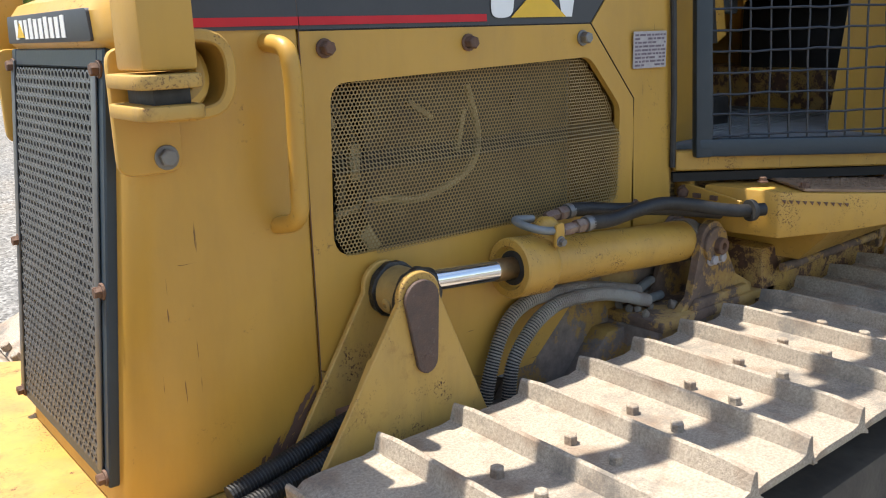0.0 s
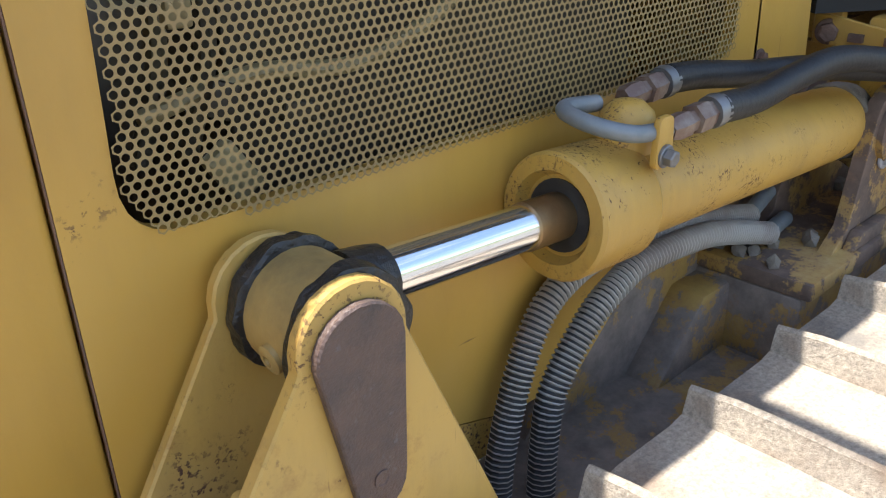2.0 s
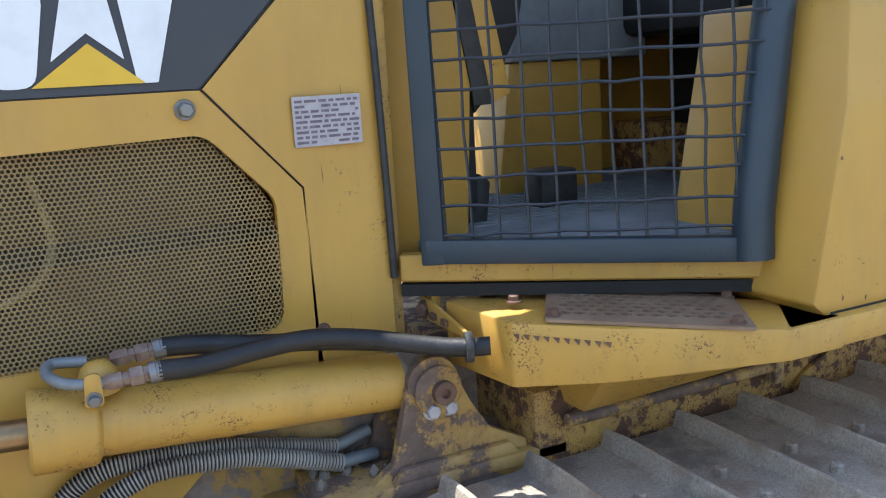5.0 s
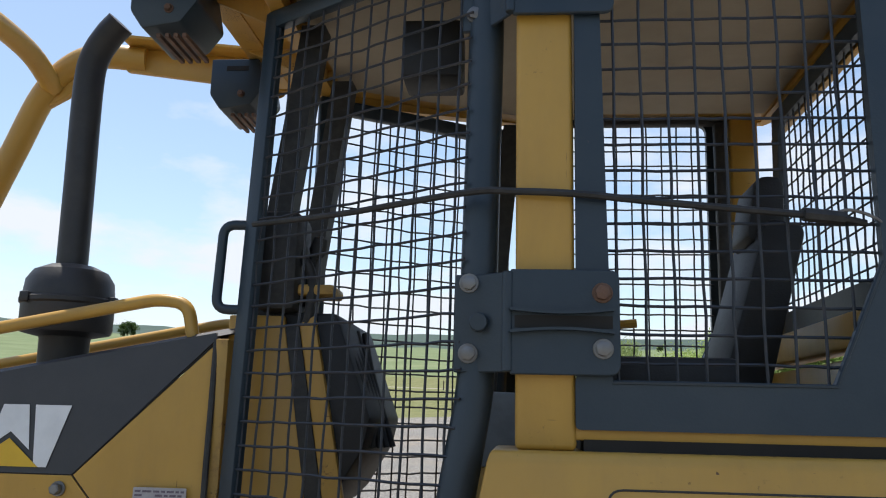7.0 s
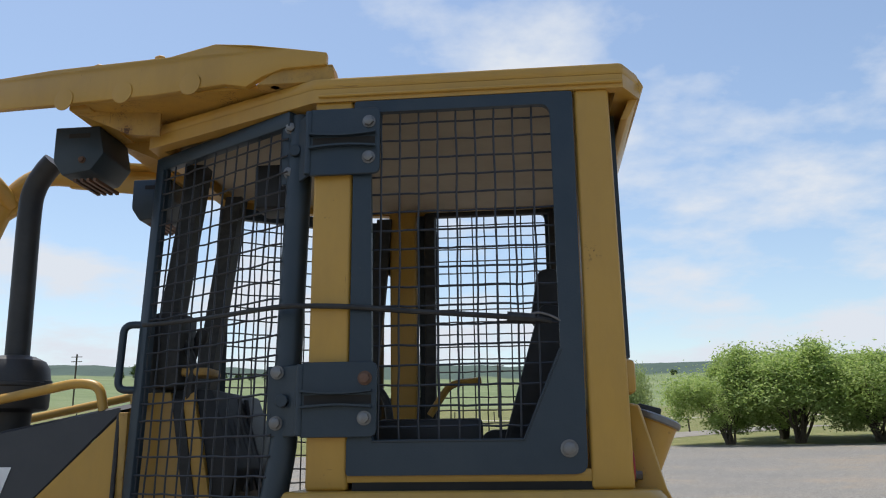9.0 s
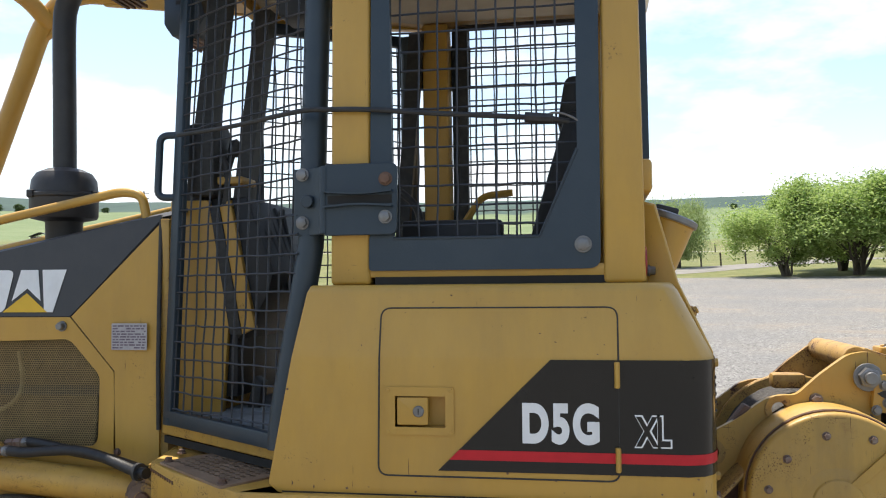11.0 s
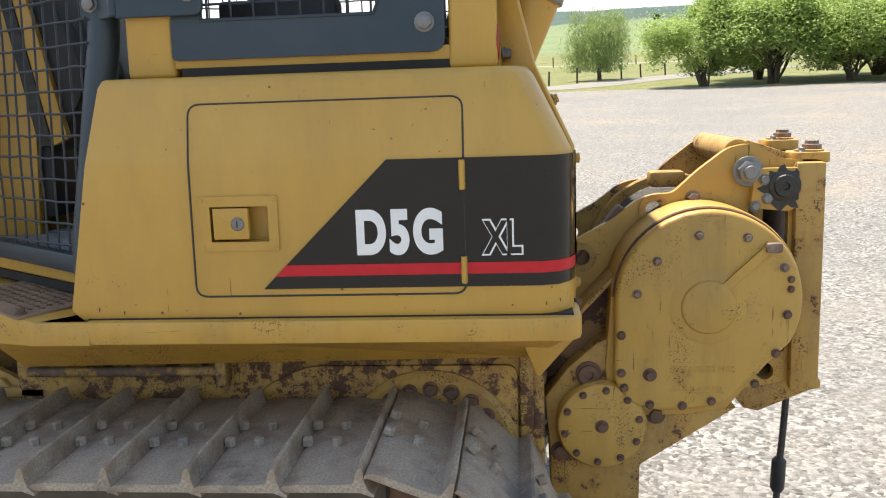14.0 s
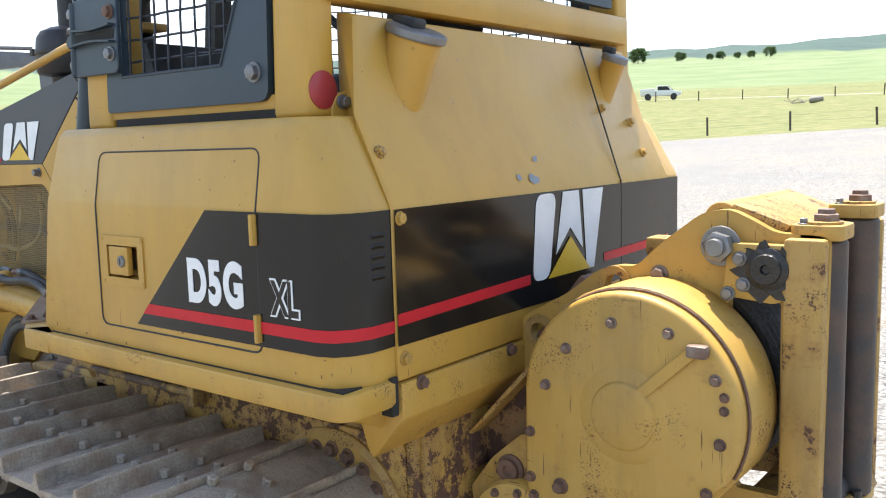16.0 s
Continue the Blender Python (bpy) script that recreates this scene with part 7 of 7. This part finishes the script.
bm = loft([[(1.46, .406, 1.0), (1.475, .406, .985), (1.475, .398, .985), (1.46, .398, 1.0)], [(1.60, .406, 1.13), (1.615, .406, 1.115), (1.615, .398, 1.115), (1.60, .398, 1.13)]])
part("cover_rib", bm, M_yellow_winch, winch)
part("level_plug", hexbolt((1.318, .408, .795), (0, -1, 0), .013, .014), M_rust, winch)
part("level_lettering", text_mesh("GREASE 50 HRS", .024, (1.37, .4075, .80), extrude=.0012), M_yellow_winch, winch, "raised casting lettering")
part("level_lettering", text_mesh("OIL LEVEL", .024, (1.40, .4075, .745), extrude=.0012), M_yellow_winch, winch)
for k in range(2):
    part("test_plug", hexbolt((1.662, .408, 1.04 - k * .025), (0, -1, 0), .007, .006), M_rust, winch)
part("small_cover", lathe((1.196, .445, .654), (0, -1, 0), [(0, .118), (.022, .118), (.032, .112), (.034, .10), (.034, 0)], 40), M_yellow_winch, winch)
for k in range(10):
    a = 6.283 * k / 10 + .2
    part("cover_bolt", hexbolt((1.196 + .098 * math.cos(a), .411, .654 + .098 * math.sin(a)), (0, -1, 0), .0075, .007), M_rust, winch)
part("cover_bolt", hexbolt((1.196, .411, .654), (0, -1, 0), .013, .012), M_rust, winch)
bd = [(1.05, .72), (1.11, .80), (1.19, .87), (1.26, .90), (1.30, .70), (1.55, .69), (1.30, .53), (1.295, .30), (1.07, .30), (1.06, .60)]
part("winch_frame", prism(bd, "y", .452, .60, .006), M_yellow_rust, winch)
part("case_bolt", lathe((1.165, .452, .785), (0, -1, 0), [(0, .034), (.006, .034), (.01, .026), (.02, .026), (.02, .012), (.014, .01), (.014, 0)], 24), M_rust, winch)
part("case_bolt", hexbolt((1.34, .452, .672), (0, -1, 0), .019, .014), M_rust, winch)
part("case_bolt", hexbolt((1.09, .452, .57), (0, -1, 0), .02, .014), M_rust, winch)
# side plates with holes
def side_plate(y0, y1):
    o = [(1.085, 1.07), (1.12, 1.108), (1.235, 1.170), (1.31, 1.228), (1.36, 1.242), (1.40, 1.24), (1.465, 1.300), (1.545, 1.36), (1.60, 1.37), (1.655, 1.345), (1.69, 1.325), (1.79, 1.322), (1.785, .75), (1.76, .70), (1.655, .675), (1.62, .65), (1.57, .675), (1.40, .66), (1.20, .72), (1.12, .80)]
    hs = [circle(1.352, 1.200, .021), circle(1.159, 1.072, .023), circle(1.655, .745, .024), rounded([(1.60, 1.205), (1.704, 1.19), (1.706, .80), (1.62, .80)], .008)]
    return plate(rounded(o, .02, 3), "y", y0, y1, hs, bev=.0)


part("side_plate", side_plate(.590, .616), M_yellow_winch, winch, "worn yellow winch side plate")
part("side_plate", side_plate(1.03, 1.052), M_yellow_rust, winch)
for c in ((1.352, 1.200), (1.159, 1.072)):
    part("hole_rim", plate(circle(c[0], c[1], .040, 24), "y", .584, .591, [circle(c[0], c[1], .022, 24)]), M_yellow_rust, winch)
part("anchor_nut", hexbolt((1.592, .570, 1.297), (0, -1, 0), .030, .022), M_grey, winch)
part("anchor_stud", rod((1.592, .55, 1.297), (1.592, .530, 1.297), .018, 20), M_grey, winch)
part("plate_bolt", hexbolt((1.455, .590, 1.228), (0, -1, 0), .015, .012), M_rustfit, winch)
for x, z in ((1.632, 1.275), (1.64, 1.225), (1.61, 1.205)):
    part("plate_bolt", hexbolt((x, .562, z), (0, -1, 0), .011, .008), M_grey, winch)
part("pin_plate", prism(rounded([(1.598, 1.20), (1.70, 1.19), (1.735, 1.21), (1.735, 1.305), (1.61, 1.305)], .012), "y", .562, .5895, .003), M_yellow_winch, winch)
smear = plate([(1.682 + (.056 + .012 * math.sin(k * 2.4) + .006 * math.cos(k * 5.1)) * math.cos(k * math.pi / 16), 1.252 + (.054 + .010 * math.sin(k * 1.7)) * math.sin(k * math.pi / 16)) for k in range(32)], "y", .5605, .562)
part("grease_smear", smear, M_greasy, winch, "black grease round the pin")
part("roller_pin", lathe((1.685, .562, 1.258), (0, -1, 0), [(0, .042), (.004, .041), (.008, .030), (.013, .028), (.013, .010), (.006, .008), (.006, 0)], 24), M_greasy, winch)
part("tie_tube", rod((1.575, .617, 1.345), (1.575, 1.05, 1.345), .036, 22), M_yellow_rust, winch)
part("top_plate", prism([(1.585, 1.362), (1.60, 1.378), (1.712, 1.338), (1.700, 1.322)], "y", .617, 1.03, .004), M_yellow_rust, winch)
part("rope_drum", rod((1.47, .617, 1.0), (1.47, 1.03, 1.0), .20, 32, .01), M_rust, winch)
bm = bmesh.new()
for k in range(14):
    y = .632 + k * .028
    pts = [(1.47 + .222 * math.cos(a), y + .0145 * a / 3.14, 1.0 + .222 * math.sin(a)) for a in [j * 6.283 / 28 for j in range(29)]]
    tube(pts, .0135, 6, bm)
part("wire_rope", bm, M_rope, winch, "dark greasy wire rope")
part("drum_flange", rod((1.47, .995, 1.0), (1.47, 1.02, 1.0), .262, 36, .004), M_yellow_rust, winch)
part("drum_brace", box(1.36, 1.46, .72, .78, 1.245, 1.29, .01), M_yellow_rust, winch)
part("tank_brace", prism([(1.10, .95), (1.28, 1.20), (1.26, 1.21), (1.08, .98)], "y", .60, .66, .004), M_rust, winch)
part("rear_case", box(1.01, 1.045, .31, far(.31), .42, .895, .008), M_case, dozer)
for s in (0, 1):
    ya, yb, yc = (.515, .588, .455) if not s else (far(.588), far(.515), far(.60))
    part("winch_web", prism([(1.048, .842), (1.252, 1.058), (1.262, .94), (1.15, .76), (1.058, .755)], "y", ya, yb, .003), M_rust_deep, winch, "dark rusty web of the winch frame")
    part("web_flange", prism([(1.040, .842), (1.052, .842), (1.262, 1.064), (1.254, 1.072)], "y", yc, yc + .145, .003), M_yellow_rust, winch)
    part("web_foot", box(1.040, 1.054, yc, yc + .145, .755, .846, .003), M_rust_deep, winch)
# fairlead: near and far jambs with vertical rollers
for s in (0, 1):
    y0 = .560 if not s else .985
    bm = box(1.714, 1.790, y0, y0 + .032, .70, 1.318, .008) if not s else box(1.690, 1.790, y0 + .04, y0 + .07, .70, 1.318, .008)
    part("fairlead_jamb", bm, M_yellow_rust, winch, "yellow fairlead jamb with flaked edge")
    yc, up = (.642, 0) if not s else (.905, .02)
    part("guide_roller", lathe((1.768, yc, .72), (0, 0, 1), [(0, .02), (.0, .038), (.006, .042), (.586 + up, .042), (.592 + up, .038), (.592 + up, .02)], 28), M_roller, winch, "dark rusty vertical roller")
    bm = prism(rounded([(1.715, yc - .052), (1.812, yc - .052), (1.812, yc + .05), (1.715, yc + .05)], .022, 5), "z", 1.313 + up, 1.342 + up, .004)
    part("roller_cap", bm, M_yellow_worn, winch)
    part("cap_washer", lathe((1.765, yc - .01, 1.342 + up), (0, 0, 1), [(0, .038), (.005, .038), (.006, .03), (.006, 0)], 20), M_yellow_rust, winch)
    part("roller_nut", lathe((1.772, yc - .01, 1.348 + up), (0, 0, 1), [(0, .025), (.012, .025), (.014, .018), (.022, .017), (.022, 0)], 6), M_rustfit, winch)
    part("cap_screw", hexbolt((1.738, yc - .036, 1.342 + up), (0, 0, 1), .008, .008), M_grey, winch)
    part("roller_foot", box(1.70, 1.806, yc - .055, yc + .055, .695, .72, .005), M_yellow_worn, winch)
part("guide_roller", rod((1.735, .62, .735), (1.735, 1.0, .735), .04, 24), M_roller, winch)
part("fairlead_sill", prism([(1.56, .69), (1.785, .73), (1.80, .70), (1.64, .63), (1.60, .64)], "y", .588, 1.03, .004), M_yellow_rust, winch)
part("hung_cable", tube(smooth_path([(1.79, .86, .74), (1.801, .87, .60), (1.793, .865, .45), (1.784, .86, .36)], 8), .0105, 10), M_rope, winch, "dark wire rope hanging from the winch")
part("cable_ferrule", lathe((1.784, .86, .38), (-.04, 0, -1), [(0, .012), (.01, .022), (.10, .022), (.115, .014), (.115, 0)], 16), M_stack, winch)
part("cable_tail", tube(smooth_path([(1.78, .86, .27), (1.775, .86, .15), (1.77, .87, .05), (1.79, .89, .012)], 6), .0105, 8), M_rope, winch)

# -- tracks --
PITCH = 0.172
TY0, TY1 = -0.210, 0.296
SURF = 0.775


def shoe_mesh():
    """One shoe, its grouser at the origin, its plate running to -x, top at z = 0; centred on the chain."""
    w0, w1 = TY0, TY1
    bm = bmesh.new()
    prof = [(-.164, -.012), (-.151, -.003), (-.12, 0.0), (-.034, 0.0), (-.013, .004), (-.005, .036), (.000, .040), (.005, .037), (.009, .004), (.016, -.012), (.026, -.020), (.026, -.026), (.0, -.016), (-.155, -.016), (-.164, -.020)]
    n = 10
    rings = []
    for k in range(n + 1):
        y = w0 + (w1 - w0) * k / n
        e = min(k, n - k)
        ring = []
        for x, z in prof:
            zz = z
            if z > .03 and e == 0:
                zz = z - .006
            ring.append(bm.verts.new((x + .0025 * noise.noise(Vector((x * 9, y * 14, 1))), y, zz + .0018 * noise.noise(Vector((x * 20, y * 20, 4))))))
        rings.append(ring)
    for a, b in zip(rings, rings[1:]):
        for i in range(len(prof)):
            j = (i + 1) % len(prof)
            bm.faces.new((a[i], b[i], b[j], a[j]))
    bm.faces.new(rings[0])
    bm.faces.new(rings[-1][::-1])
    bmesh.ops.recalc_face_normals(bm, faces=bm.faces[:])
    for x in (-.150, -.085):
        for y in (.090, -.009):
            hexbolt((x, y, -.003), (0, 0, 1), .0125, .015, False, bm)
    return bm


shoe_data = None
HALF = (TY0 + TY1) / 2
XR, XF, ZC, RAD = 0.70, -1.58, SURF - 0.395, 0.395


def track_frame(s):
    """Place and slope at a distance along the loop, from the rear top forwards, over the idler and back."""
    top = XR - XF
    half = math.pi * RAD
    if s < 0:
        a = -s / RAD
        return XR + RAD * math.sin(a), ZC + RAD * math.cos(a), a
    if s <= top:
        return XR - s, SURF, 0.0
    if s <= top + half:
        a = (s - top) / RAD
        return XF - RAD * math.sin(a), ZC + RAD * math.cos(a), -a
    d = s - top - half
    if d <= top:
        return XF + d, ZC - RAD, math.pi
    a = (d - top) / RAD
    return XR + RAD * math.sin(math.pi - a), ZC + RAD * math.cos(math.pi - a), math.pi - a


def build_track(mirror):
    global shoe_data
    yb = 2 * YC - 2 * HALF if mirror else 0.0
    chain = box(XF, XR, HALF - .10 + yb, HALF + .10 + yb, SURF - .12, SURF - .03, .01)
    box(XF, XR, HALF - .10 + yb, HALF + .10 + yb, ZC - RAD + .03, ZC - RAD + .12, .01, chain)
    track = part("track_chain", chain, M_dark_iron, dozer, "grey steel crawler track with single-bar shoes")
    length = 2 * (XR - XF) + 2 * math.pi * RAD
    n = round(length / PITCH)
    s0 = XR - 0.673
    if shoe_data is None:
        ob = part("shoe", shoe_mesh(), M_iron, track)
        shoe_data = ob.data
        bpy.data.objects.remove(ob)
    k = 0
    s = s0 - 3 * PITCH
    while s < s0 - 3 * PITCH + n * PITCH - .02:
        x, z, a = track_frame(s)
        ob = new("shoe", shoe_data)
        ob.parent = track
        ob.matrix_local = Matrix.Translation((x, yb + random.uniform(-.003, .003), z)) @ Matrix.Rotation(a, 4, "Y")
        s += PITCH
    part("track_frame", box(XF + .1, XR - .1, HALF - .11 + yb, HALF + .11 + yb, .20, .50, .02), M_dark_iron, dozer)
    spr = rod((XR, HALF - .06 + yb, ZC), (XR, HALF + .06 + yb, ZC), .335, 40, .01)
    part("sprocket", spr, M_rust, dozer)
    part("idler", rod((XF, HALF - .07 + yb, ZC), (XF, HALF + .07 + yb, ZC), .31, 40, .02), M_dark_iron, dozer)
    part("carrier_roller", lathe((-.26, HALF - .13 + yb, .635), (0, 1, 0), [(0, .02), (0, .05), (.02, .055), (.04, .052), (.045, .075), (.08, .078), (.085, .055), (.175, .055), (.18, .078), (.215, .075), (.22, .05), (.26, .05)], 28), M_dark_iron, dozer)
    for k in range(6):
        x = XF + .25 + k * .36
        part("track_roller", rod((x, HALF - .10 + yb, .10), (x, HALF + .10 + yb, .10), .085, 24, .01), M_dark_iron, dozer)
    return track


random.seed(8)
build_track(False)
build_track(True)
# drive hub behind the shoes
bm = lathe((.76, .318, .62), (0, -1, 0), [(0, .225), (.02, .225), (.03, .21), (.03, .15), (.05, .14), (.05, 0)], 40)
hub = part("drive_hub", bm, M_yellow_rust, dozer, "rusty bolted final drive hub")
for k in range(7):
    a = math.radians(38 + k * 17)
    part("hub_bolt", hexbolt((.76 + .18 * math.cos(a), .288, .62 + .18 * math.sin(a)), (0, -1, 0), .015, .012), M_rust, hub)
